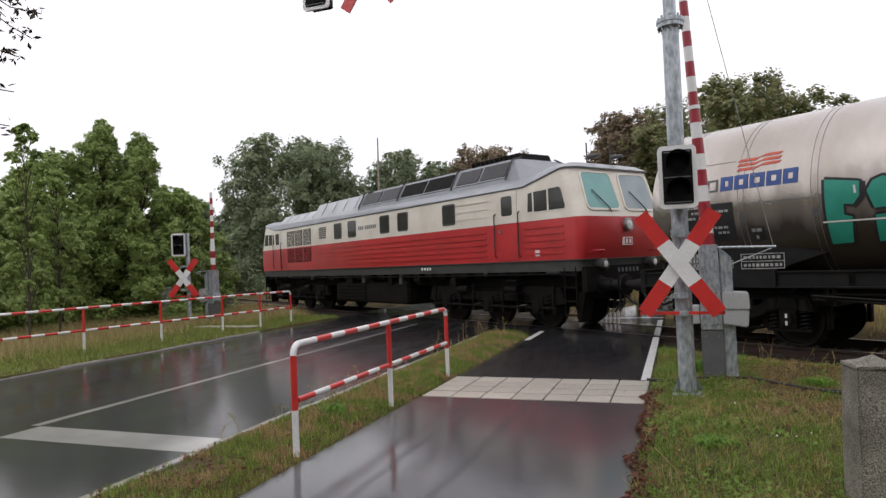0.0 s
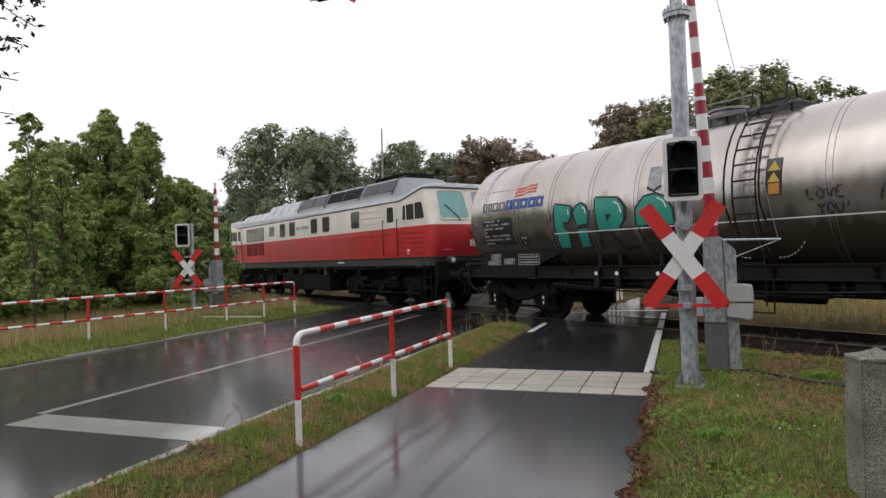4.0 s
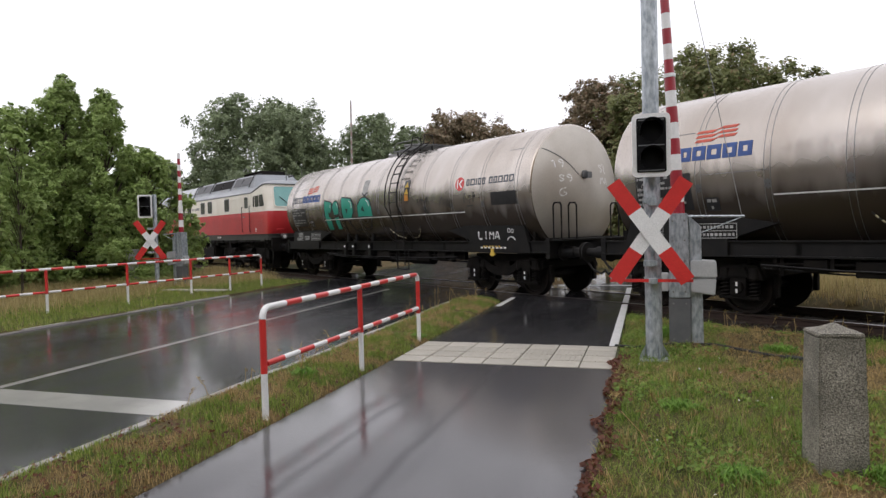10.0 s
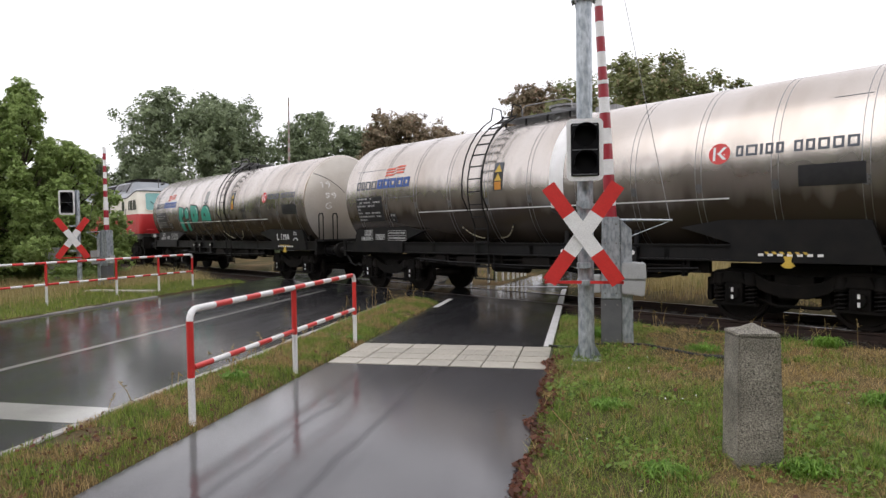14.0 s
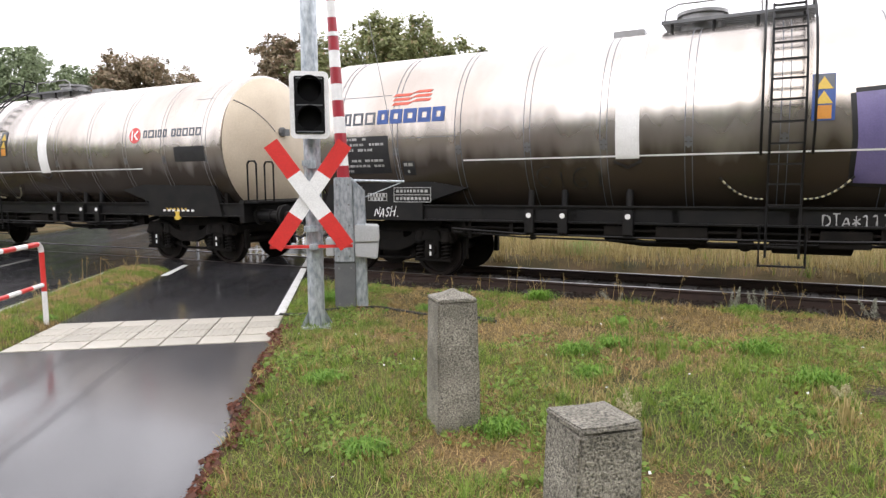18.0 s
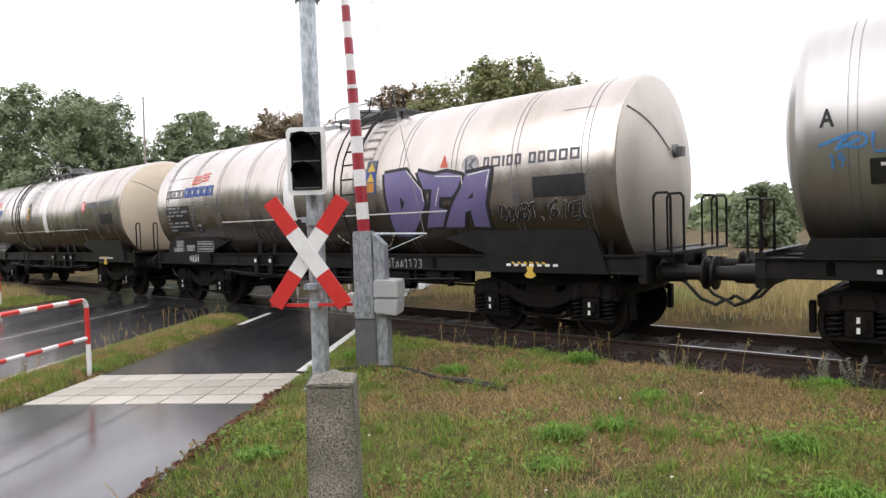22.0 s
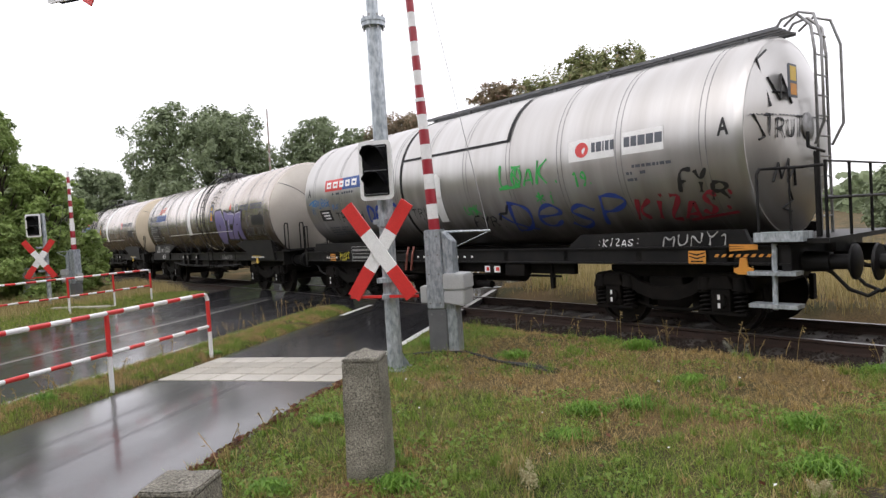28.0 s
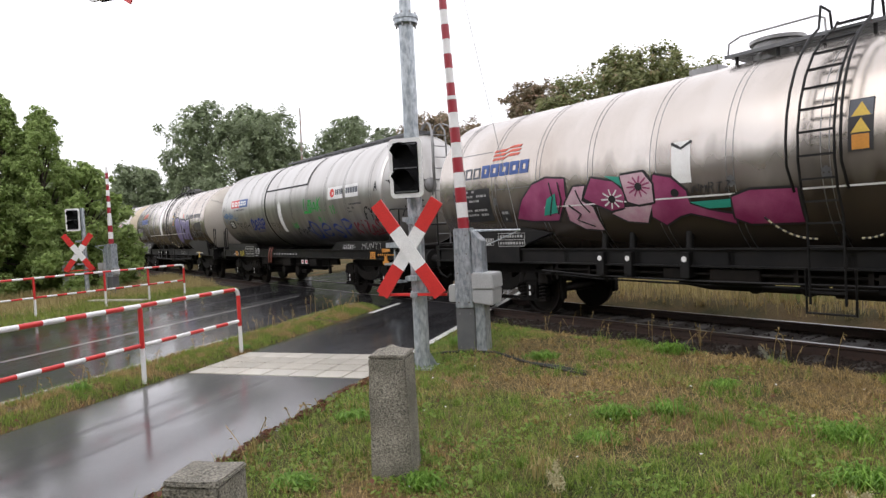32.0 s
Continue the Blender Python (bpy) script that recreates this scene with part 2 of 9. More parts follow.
def soiled_and_shaded(m, top, foot, most):
    """Brown brake dust and spray plus painted ground reflection on a barrel's flank, in uneven runs between two
    heights.
    """
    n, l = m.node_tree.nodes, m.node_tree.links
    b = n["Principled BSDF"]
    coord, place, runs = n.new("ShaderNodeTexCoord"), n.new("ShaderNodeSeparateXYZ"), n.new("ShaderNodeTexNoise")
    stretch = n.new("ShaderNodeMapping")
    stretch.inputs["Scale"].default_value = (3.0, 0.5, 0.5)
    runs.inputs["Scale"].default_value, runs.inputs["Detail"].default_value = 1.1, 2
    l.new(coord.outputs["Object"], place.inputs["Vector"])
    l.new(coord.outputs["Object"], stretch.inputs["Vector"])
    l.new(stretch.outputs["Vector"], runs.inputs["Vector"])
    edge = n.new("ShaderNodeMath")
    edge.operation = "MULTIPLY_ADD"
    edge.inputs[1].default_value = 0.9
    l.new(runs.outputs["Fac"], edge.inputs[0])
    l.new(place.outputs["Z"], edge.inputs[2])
    dirt_and_shade = n.new("ShaderNodeMapRange")
    dirt_and_shade.inputs["From Min"].default_value, dirt_and_shade.inputs["From Max"].default_value = top + 0.45, foot + 0.45
    dirt_and_shade.inputs["To Max"].default_value = most
    l.new(edge.outputs["Value"], dirt_and_shade.inputs["Value"])
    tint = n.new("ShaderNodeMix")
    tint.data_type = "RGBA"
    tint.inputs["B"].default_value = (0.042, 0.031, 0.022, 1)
    l.new(dirt_and_shade.outputs["Result"], tint.inputs["Factor"])
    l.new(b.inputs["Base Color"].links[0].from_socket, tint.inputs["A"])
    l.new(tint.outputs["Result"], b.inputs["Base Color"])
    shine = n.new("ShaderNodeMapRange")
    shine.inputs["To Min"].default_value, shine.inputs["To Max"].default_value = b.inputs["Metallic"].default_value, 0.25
    l.new(dirt_and_shade.outputs["Result"], shine.inputs["Value"])
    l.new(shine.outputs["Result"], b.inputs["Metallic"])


# lower barrels darkened in colour: part grime, part the ground's dark reflection
soiled_and_shaded(TANK, 2.78, 1.95, 0.97)
soiled_and_shaded(TANK_DULL, 2.7, 1.55, 0.85)
GRIME = material("grimy_underframe", (0.006, 0.0055, 0.005), 0.7, 0.0, (0.015, 0.012, 0.010), 5, 60, 0.7, 0.25, 0.006, gloss=0.12)
FRAME_BLACK = material("black_frame_paint", (0.0075, 0.0075, 0.008), 0.5, 0.0, (0.02, 0.018, 0.016), 3, 60, 0.6, 0.15, 0.004, gloss=0.2)
WHEEL = material("wheel_steel", (0.012, 0.010, 0.009), 0.6, 0.2, (0.026, 0.018, 0.014), 6, 70, 0.6, 0.15, 0.004, gloss=0.2)
STEEL_DARK = material("weathered_walkway_steel", (0.12, 0.125, 0.13), 0.5, 0.5, (0.2, 0.2, 0.2), 6, 70, 0.6, 0.1, 0.003)
STEEL = material("worn_steel", (0.30, 0.30, 0.30), 0.4, 0.8, (0.16, 0.15, 0.14), 6, 70, 0.6, 0.1, 0.003)
LOCO_RED = material("locomotive_red", (0.52, 0.026, 0.03), 0.4, 0, (0.30, 0.016, 0.02), 1.5, 50, 0.5, 0.04, 0.002, coat=0.25)
LOCO_CREAM = material("locomotive_cream", (0.74, 0.70, 0.61), 0.42, 0, (0.56, 0.50, 0.40), 1.5, 50, 0.5, 0.04, 0.002, coat=0.25)
LOCO_ROOF = material("locomotive_roof_grey", (0.27, 0.29, 0.31), 0.4, 0, (0.17, 0.18, 0.19), 1.2, 50, 0.6, 0.06, 0.003, coat=0.3)
LOCO_ROOF_PALE = material("pale_roof_panel", (0.44, 0.46, 0.48), 0.4, 0, (0.30, 0.31, 0.33), 1.2, 50, 0.6, 0.06, 0.003, coat=0.3)
GLASS_PALE = material("misted_windscreen", (0.30, 0.36, 0.38), 0.08, 0, (0.2, 0.25, 0.27), 2, 40, 0.5, 0)
LOCO_DARK = material("locomotive_frame_grey", (0.06, 0.062, 0.06), 0.5, 0.1, (0.10, 0.10, 0.095), 3, 50, 0.5, 0.1, 0.003)
GLASS_DARK = material("dark_window_glass", (0.045, 0.044, 0.042), 0.06, 0, (0.07, 0.068, 0.065), 3, 40, 0.4, 0)
GLASS_TEAL = material("tinted_windscreen", (0.20, 0.42, 0.40), 0.06, 0, (0.14, 0.32, 0.31), 2, 40, 0.5, 0)
YELLOW = material("yellow_mark", (0.62, 0.43, 0.07), 0.5, 0, (0.55, 0.36, 0.03), 6, 60, 0.4, 0.05, 0.002)
RED_OXIDE = material("red_oxide_pipe", (0.22, 0.07, 0.05), 0.55, 0, (0.14, 0.05, 0.035), 6, 60, 0.5, 0.05, 0.002)
ORANGE_MARK = material("orange_mark", (0.62, 0.27, 0.04), 0.5, 0, (0.45, 0.18, 0.03), 6, 60, 0.5, 0.05, 0.002)
ROPE = material("pale_rope", (0.60, 0.54, 0.36), 0.7, 0, (0.4, 0.34, 0.2), 14, 60, 0.6, 0.1, 0.002)
BLUE = material("blue_mark", (0.03, 0.08, 0.28), 0.45)
GREYTEXT = material("grey_letter", (0.10, 0.11, 0.13), 0.5)
ORANGE_RED = material("red_emblem", (0.62, 0.10, 0.06), 0.5)


# ---- mesh building ----
def box(bm, x0, x1, y0, y1, z0, z1, mi=0):
    v = [bm.verts.new(p) for p in ((x0, y0, z0), (x1, y0, z0), (x1, y1, z0), (x0, y1, z0), (x0, y0, z1), (x1, y0, z1), (x1, y1, z1), (x0, y1, z1))]
    for f in ((3, 2, 1, 0), (4, 5, 6, 7), (0, 1, 5, 4), (1, 2, 6, 5), (2, 3, 7, 6), (3, 0, 4, 7)):
        bm.faces.new([v[i] for i in f]).material_index = mi


def rod(bm, a, b, r, r2=None, n=10, mi=0):
    a, b = Vector(a), Vector(b)
    r2 = r if r2 is None else r2
    turn = (b - a).to_track_quat("Z", "Y").to_matrix()
    ends = []
    for c, q in ((a, r), (b, r2)):
        ends.append([bm.verts.new(c + turn @ Vector((q * math.cos(k * math.tau / n), q * math.sin(k * math.tau / n), 0))) for k in range(n)])
    for k in range(n):
        bm.faces.new((ends[0][k], ends[0][(k + 1) % n], ends[1][(k + 1) % n], ends[1][k])).material_index = mi
    bm.faces.new(ends[0][::-1]).material_index = mi
    bm.faces.new(ends[1]).material_index = mi


def tube(bm, points, r, n=8, mi=0):
    """A bent pipe with mitred joints."""
    pts = [Vector(p) for p in points]
    rings = []
    for i, p in enumerate(pts):
        d = ((pts[min(i + 1, len(pts) - 1)] - p).normalized() + (p - pts[max(i - 1, 0)]).normalized()).normalized()
        side = d.cross(Vector((0, 0, 1)))
        side = side.normalized() if side.length > 0.05 else d.cross(Vector((0, 1, 0))).normalized()
        if rings and side.dot(last) < 0:
            side = -side
        last = side
        up = side.cross(d)
        rings.append([bm.verts.new(p + r * (math.cos(k * math.tau / n) * side + math.sin(k * math.tau / n) * up)) for k in range(n)])
    for a, b in zip(rings, rings[1:]):
        for k in range(n):
            bm.faces.new((a[k], a[(k + 1) % n], b[(k + 1) % n], b[k])).material_index = mi
    bm.faces.new(rings[0][::-1]).material_index = mi
    bm.faces.new(rings[-1]).material_index = mi


def lathe(bm, profile, n=40, centre=(0, 0, 0), axis="x", mi=0):
    """Turns (along, radius) pairs round an axis; ends are closed."""
    rings = []
    for along, r in profile:
        ring = []
        for k in range(n):
            c, s = r * math.cos(k * math.tau / n), r * math.sin(k * math.tau / n)
            p = (along, c, s) if axis == "x" else (c, along, s) if axis == "y" else (c, s, along)
            ring.append(bm.verts.new(Vector(centre) + Vector(p)))
        rings.append(ring)
    for a, b in zip(rings, rings[1:]):
        for k in range(n):
            bm.faces.new((a[k], b[k], b[(k + 1) % n], a[(k + 1) % n])).material_index = mi
    bm.faces.new(rings[0]).material_index = mi
    bm.faces.new(rings[-1][::-1]).material_index = mi


def prism(bm, outline, y0, y1, mi=0):
    """An outline of (x, z) points, drawn out from y0 to y1."""
    a = [bm.verts.new((x, y0, z)) for x, z in outline]
    b = [bm.verts.new((x, y1, z)) for x, z in outline]
    bm.faces.new(a).material_index = mi
    bm.faces.new(b[::-1]).material_index = mi
    for k in range(len(a)):
        bm.faces.new((a[k - 1], b[k - 1], b[k], a[k])).material_index = mi


def part(name, bm, mat, parent=None, label="", angle=38, bevel=0.0):
    """Links a bmesh as one mesh object, under its thing where one is given."""
    bmesh.ops.recalc_face_normals(bm, faces=bm.faces)
    if bevel:
        sharp = [e for e in bm.edges if len(e.link_faces) == 2 and e.calc_face_angle(0) > 0.7]
        bmesh.ops.bevel(bm, geom=sharp, offset=bevel, segments=2, affect="EDGES", clamp_overlap=True)
    for f in bm.faces:
        f.smooth = True
    for e in bm.edges:
        e.smooth = len(e.link_faces) == 2 and e.calc_face_angle(0) < radians(angle)
    mesh = bpy.data.meshes.new(name)
    bm.to_mesh(mesh)
    bm.free()
    for m in mat if isinstance(mat, (list, tuple)) else (mat,):
        mesh.materials.append(m)
    ob = new(name, mesh)
    if parent:
        ob.parent = parent
    if label:
        ob["label"] = label
    return ob


def thing(name, label, category, group="", m=None):
    ob = tagged(new(name), label, category, group)
    if m is not None:
        ob.matrix_world = m
    return ob


def striped(bm, a, b, r, length, n=10, first=0, band=0.0):
    """A bar in alternate red (0) and white (1) bands."""
    a, b = Vector(a), Vector(b)
    count = max(1, round((b - a).length / length))
    banded(bm, a, b, r, r, count, n, first)


def banded(bm, a, b, r0, r1, count, n, first=0):
    """One tapering tube in rings, its bands in two colours by turns."""
    turn = (b - a).to_track_quat("Z", "Y").to_matrix()
    rings = []
    for k in range(count + 1):
        c, q = a.lerp(b, k / count), r0 + (r1 - r0) * k / count
        rings.append([bm.verts.new(c + turn @ Vector((q * math.cos(i * math.tau / n), q * math.sin(i * math.tau / n), 0))) for i in range(n)])
    for k in range(count):
        for i in range(n):
            bm.faces.new((rings[k][i], rings[k][(i + 1) % n], rings[k + 1][(i + 1) % n], rings[k + 1][i])).material_index = (k + first) % 2
    bm.faces.new(rings[0][::-1]).material_index = first % 2
    bm.faces.new(rings[-1]).material_index = (count - 1 + first) % 2


def prism_x(bm, outline, x0, x1, mi=0):
    """An outline of (y, z) points, drawn out from x0 to x1."""
    a = [bm.verts.new((x0, y, z)) for y, z in outline]
    b = [bm.verts.new((x1, y, z)) for y, z in outline]
    bm.faces.new(a).material_index = mi
    bm.faces.new(b[::-1]).material_index = mi
    for k in range(len(a)):
        bm.faces.new((a[k - 1], b[k - 1], b[k], a[k])).material_index = mi


# ---- the railway line and the land ----
HEADING = 55.5
AWAY = Vector((-math.sin(radians(HEADING)), math.cos(radians(HEADING)), 0))
SIDE = Vector((-math.cos(radians(HEADING)), -math.sin(radians(HEADING)), 0))
ON_LINE = Vector((-2.0, 16.55, 0))
RAIL_TOP = 0.03


def line_offset(x, y):
    return (Vector((x, y, 0)) - ON_LINE).dot(SIDE)


def on_line(s, off=0.0, z=0.0):
    return ON_LINE + AWAY * s + SIDE * off + Vector((0, 0, z))


def smooth(a, b, v):
    k = min(max((v - a) / (b - a), 0), 1)
    return k * k * (3 - 2 * k)


def far_path_edge(y):
    """Left edge of the footpath where it goes on beyond the rails."""
    return -1.55 + 0.2 * (y - 18.6)


def paved(x, y):
    d = abs(line_offset(x, y))
    if -10.0 <= x <= -3.5 or (-2.35 <= x <= 0.4 and y < 18.6):
        return True
    if -3.5 < x < -2.35:
        return 14.6 < y < 19
    return 18.6 <= y < 34 and 0.0 <= x - far_path_edge(y) <= 1.9


def ground_height(x, y):
    bumps = 0.03 * noise.noise((x * 0.8, y * 0.8, 0)) + 0.05 * noise.noise((x * 0.17, y * 0.17, 4))
    d = line_offset(x, y)
    h = 0.02 + bumps
    if -3.5 < x < -2.35:
        h = 0.05 * smooth(-3.5, -3.2, x) * (1 - smooth(-2.6, -2.35, x)) + bumps * 0.4
    k = smooth(2.25, 1.7, abs(d))
    h = h * (1 - k) - 0.22 * k
    return -0.2 if paved(x, y) else h


xs = sorted(set([round(v, 3) for v in [*np.arange(-22, 18.01, 0.4), *np.arange(-3.5, 0.5, 0.12), *np.geomspace(18.6, 1800, 26), *(-np.geomspace(22.6, 1800, 26)),
                                       -10.02, -9.98, -3.52, -3.48, -2.37, -2.33, 0.38, 0.42]]))
ys = sorted(set([round(v, 3) for v in [*np.arange(-6, 40.01, 0.4), *np.geomspace(40.6, 1800, 26), *(-np.geomspace(6.6, 1800, 24)), 18.58, 18.62, 14.58, 14.62]]))
ground_mesh = bpy.data.meshes.new("ground")
ground_mesh.from_pydata([(x, y, ground_height(x, y)) for y in ys for x in xs], [],
                        [(j * len(xs) + i, j * len(xs) + i + 1, (j + 1) * len(xs) + i + 1, (j + 1) * len(xs) + i) for j in range(len(ys) - 1) for i in range(len(xs) - 1)])
ground_mesh.materials.append(SOIL)
ground_mesh.polygons.foreach_set("use_smooth", [True] * len(ground_mesh.polygons))
tagged(new("ground", ground_mesh), "grassy ground with dry and mossy patches", "ground", kind="structure")


def slab(name, x0, x1, y0, y1, z, mat, label, category, depth=0.2):
    bm = bmesh.new()
    box(bm, x0, x1, y0, y1, z - depth, z)
    return tagged(part(name, bm, mat, bevel=0.006), label, category, kind="structure")


slab("road", -10.0, -3.5, -60, 260, 0.0, ROAD, "rain-wet dark asphalt road over the level crossing", "road")
slab("pavement", -2.35, 0.4, -60, 7.78, 0.004, PATH_ASPHALT, "rain-wet asphalt footpath beside the road", "pavement")
slab("pavement_crossing", -2.35, 0.4, 9.22, 18.6, 0.0, ROAD, "rain-wet asphalt of the footpath crossing", "pavement")
slab("crossing_deck", -3.5, -2.35, 14.6, 19.0, 0.002, ROAD, "wet asphalt between road and footpath at the rails", "pavement")
bm = bmesh.new()
ends = [[bm.verts.new((far_path_edge(y) + o, y, z)) for o in (0, 1.9) for z in (-0.2, 0.0)] for y in (18.602, 34.0)]
for k in ((0, 1, 3, 2), (4, 6, 7, 5), (1, 5, 7, 3), (0, 4, 5, 1), (2, 3, 7, 6)):
    bm.faces.new([(ends[0] + ends[1])[i] for i in k])
bm.normal_update()
tagged(part("pavement_far", bm, ROAD), "wet asphalt footpath going on beyond the rails", "pavement", kind="structure")
# asphalt carried up to the rail heads
for off0, z0, off1, z1 in ((-1.35, 0.003, -0.80, RAIL_TOP - 0.006), (-0.67, RAIL_TOP - 0.010, 0.67, RAIL_TOP - 0.010), (0.80, RAIL_TOP - 0.006, 1.35, 0.003)):
    bm = bmesh.new()
    rim = []
    for x in (-9.98, 0.245):
        for off, z in ((off0, z0), (off1, z1)):
            q = on_line((x - ON_LINE.x - SIDE.x * off) / AWAY.x, off, 0)
            rim.append([bm.verts.new((q.x, q.y, h)) for h in (-0.08, z)])
    a, b, c, d = rim
    bm.faces.new((a[1], b[1], d[1], c[1]))
    for u, v in ((a, b), (b, d), (d, c), (c, a)):
        bm.faces.new((u[0], v[0], v[1], u[1]))
    bmesh.ops.recalc_face_normals(bm, faces=bm.faces[:])
    tagged(part("crossing_panel", bm, ROAD), "wet asphalt filling along the crossing's rails", "pavement", kind="structure")
slab("tile_bed", -2.35, 0.4, 7.78, 9.22, -0.012, JOINT, "mortar bed under the tactile paving", "pavement")


def line_mark(name, x0, x1, y0, y1, label, z=0.004, mat=None):
    bm = bmesh.new()
    box(bm, x0, x1, y0, y1, z - 0.003, z)
    tagged(part(name, bm, mat or LINE), label, "road marking", kind="structure")


line_mark("centre_line", -6.26, -6.14, 5.55, 17.0, "worn white line along the road's middle")
line_mark("centre_line_far", -6.26, -6.14, 23.0, 60.0, "worn white line along the road's middle")
line_mark("stop_line", -6.1, -3.55, 5.06, 5.54, "broad white stop line on wet asphalt")
line_mark("path_edge_line", 0.26, 0.38, 9.24, 17.6, "white edge line of the footpath crossing", mat=LINE_FRESH)
line_mark("path_dash", -2.3, -2.18, 13.45, 15.1, "short white dash on the crossing", mat=LINE_FRESH)
line_mark("path_dash_far", -2.12, -2.0, 16.95, 18.0, "short white dash on the crossing", mat=LINE_FRESH, z=0.006)
line_mark("path_end_line", -1.6, 0.4, 18.2, 18.36, "white line across the end of the footpath crossing", mat=LINE_FRESH)

# Kerb strips along the road.
for name, x in (("kerb_near", -3.5), ("kerb_far", -10.1)):
    kerb = tagged(new(name), "low concrete edging of the road", "kerb", kind="structure")
    bm = bmesh.new()
    box(bm, 0, 0.1, 0, 0.992, -0.15, 0.03)
    stone = part("kerb_stone", bm, KERB, kerb, bevel=0.008)
    for k in range(29):
        if k:
            stone = stone.copy()
            scene.collection.objects.link(stone)
        stone.location = (x + 0.006 * math.sin(k * 2.1), -14 + k, 0.006 * math.sin(k * 1.7))

# ---- track ----
track = tagged(new("railway_track"), "railway track with worn steel rails on concrete sleepers", "track", kind="structure")
for side in (0.7535, -0.7535):
    bm = bmesh.new()
    head = [(-0.036, 0.0), (-0.036, -0.035), (-0.009, -0.05), (-0.009, -0.13), (-0.07, -0.15), (-0.07, -0.165), (0.07, -0.165), (0.07, -0.15), (0.009, -0.13), (0.009, -0.05), (0.036, -0.035), (0.036, 0.0)]
    rows = []
    for s in (-160, 260):
        rows.append([bm.verts.new(on_line(s, side + o, RAIL_TOP + z)) for o, z in head])
    for k in range(len(head)):
        bm.faces.new((rows[0][k - 1], rows[0][k], rows[1][k], rows[1][k - 1])).material_index = 1 if k == 0 else 0
    part("rail", bm, (RUST, RAILTOP), track)
bm = bmesh.new()
cross = [(-2.1, -0.2), (-1.6, -0.125), (1.6, -0.125), (2.1, -0.2)]
rows = [[bm.verts.new(on_line(s, o, z)) for o, z in cross] for s in np.arange(-160, 260.1, 2.0)]
for a, b in zip(rows, rows[1:]):
    for k in range(3):
        bm.faces.new((a[k], a[k + 1], b[k + 1], b[k]))
part("ballast_bed", bm, BALLAST, track, "dark wet ballast")
bm = bmesh.new()
box(bm, -0.13, 0.13, -1.3, 1.3, -0.30, -0.118)
bmesh.ops.bevel(bm, geom=bm.edges[:], offset=0.015, segments=1, affect="EDGES")
sleeper = part("sleeper", bm, SLEEPER, track)
# loose stones along the rails
rng = np.random.default_rng(21)
n = 9000
ss, oo, zz = rng.uniform(-26, 5, n), rng.normal(0, 1, n), rng.uniform(0.012, 0.035, n)
oo = np.where(rng.random(n) < 0.7, 1.35 + 0.28 * oo, rng.uniform(-1.6, 1.6, n))
verts, faces = [], []
for s_, o_, r_ in zip(ss, oo, zz):
    c = on_line(s_, o_, -0.125 + r_ * 0.3 - max(abs(o_) - 1.6, 0) * 0.15)
    if paved(c.x, c.y):
        continue
    k = len(verts)
    q = rng.uniform(0.6, 1.3, 6) * r_
    verts += [(c.x + q[0], c.y, c.z), (c.x, c.y + q[1], c.z), (c.x - q[2], c.y, c.z), (c.x, c.y - q[3], c.z), (c.x, c.y, c.z + q[4]), (c.x, c.y, c.z - q[5])]
    faces += [(k, k + 1, k + 4), (k + 1, k + 2, k + 4), (k + 2, k + 3, k + 4), (k + 3, k, k + 4)]
stones = bpy.data.meshes.new("ballast_stones")
stones.from_pydata(verts, [], faces)
stones.materials.append(BALLAST)
tagged(new("ballast_stones", stones), "loose dark ballast stones beside the rails", "ballast", kind="stuff")
turn = pose(0, 0, 0, 0, 0, 90 + HEADING)
first = True
for s in np.arange(-34, 30, 0.6):
    p = on_line(s)
    if paved(p.x, p.y):
        continue
    if first:
        ob, first = sleeper, False
    else:
        ob = sleeper.copy()
        scene.collection.objects.link(ob)
    ob.matrix_basis = Matrix.Translation(p) @ turn


# ---- the train ----
def wheel_pair(name, r, parent, x):
    """Two wheels with flange and tread, hubs and axle, as one piece that turns."""
    bm = bmesh.new()
    for s in (1, -1):
        lathe(bm, [(s * 0.67, r + 0.028), (s * 0.70, r + 0.026), (s * 0.715, r), (s * 0.805, r - 0.004), (s * 0.805, r - 0.06), (s * 0.76, r - 0.075), (s * 0.745, 0.20), (s * 0.81, 0.12), (s * 0.81, 0.05), (s * 0.66, 0.05), (s * 0.66, 0.17), (s * 0.70, r - 0.09)], 32, axis="y")
        for k in range(3):
            a = k * math.tau / 3
            box(bm, 0.24 * math.cos(a) - 0.03, 0.24 * math.cos(a) + 0.03, min(s * 0.75, s * 0.775), max(s * 0.75, s * 0.775), 0.24 * math.sin(a) - 0.03, 0.24 * math.sin(a) + 0.03)
    lathe(bm, [(-1.0, 0.07), (-0.82, 0.075), (-0.6, 0.09), (0.6, 0.09), (0.82, 0.075), (1.0, 0.07)], 14, axis="y")
    ob = part(name, bm, WHEEL, parent)
    ob.location = (x, 0, r)
    return ob


WHEELS = []


def coil(bm, x, y, z0, z1, r, turns=5):
    pts = []
    for k in range(turns * 8 + 1):
        a = k * math.tau / 8
        pts.append((x + r * math.cos(a), y + r * math.sin(a), z0 + (z1 - z0) * k / (turns * 8)))
    tube(bm, pts, 0.018, 5)


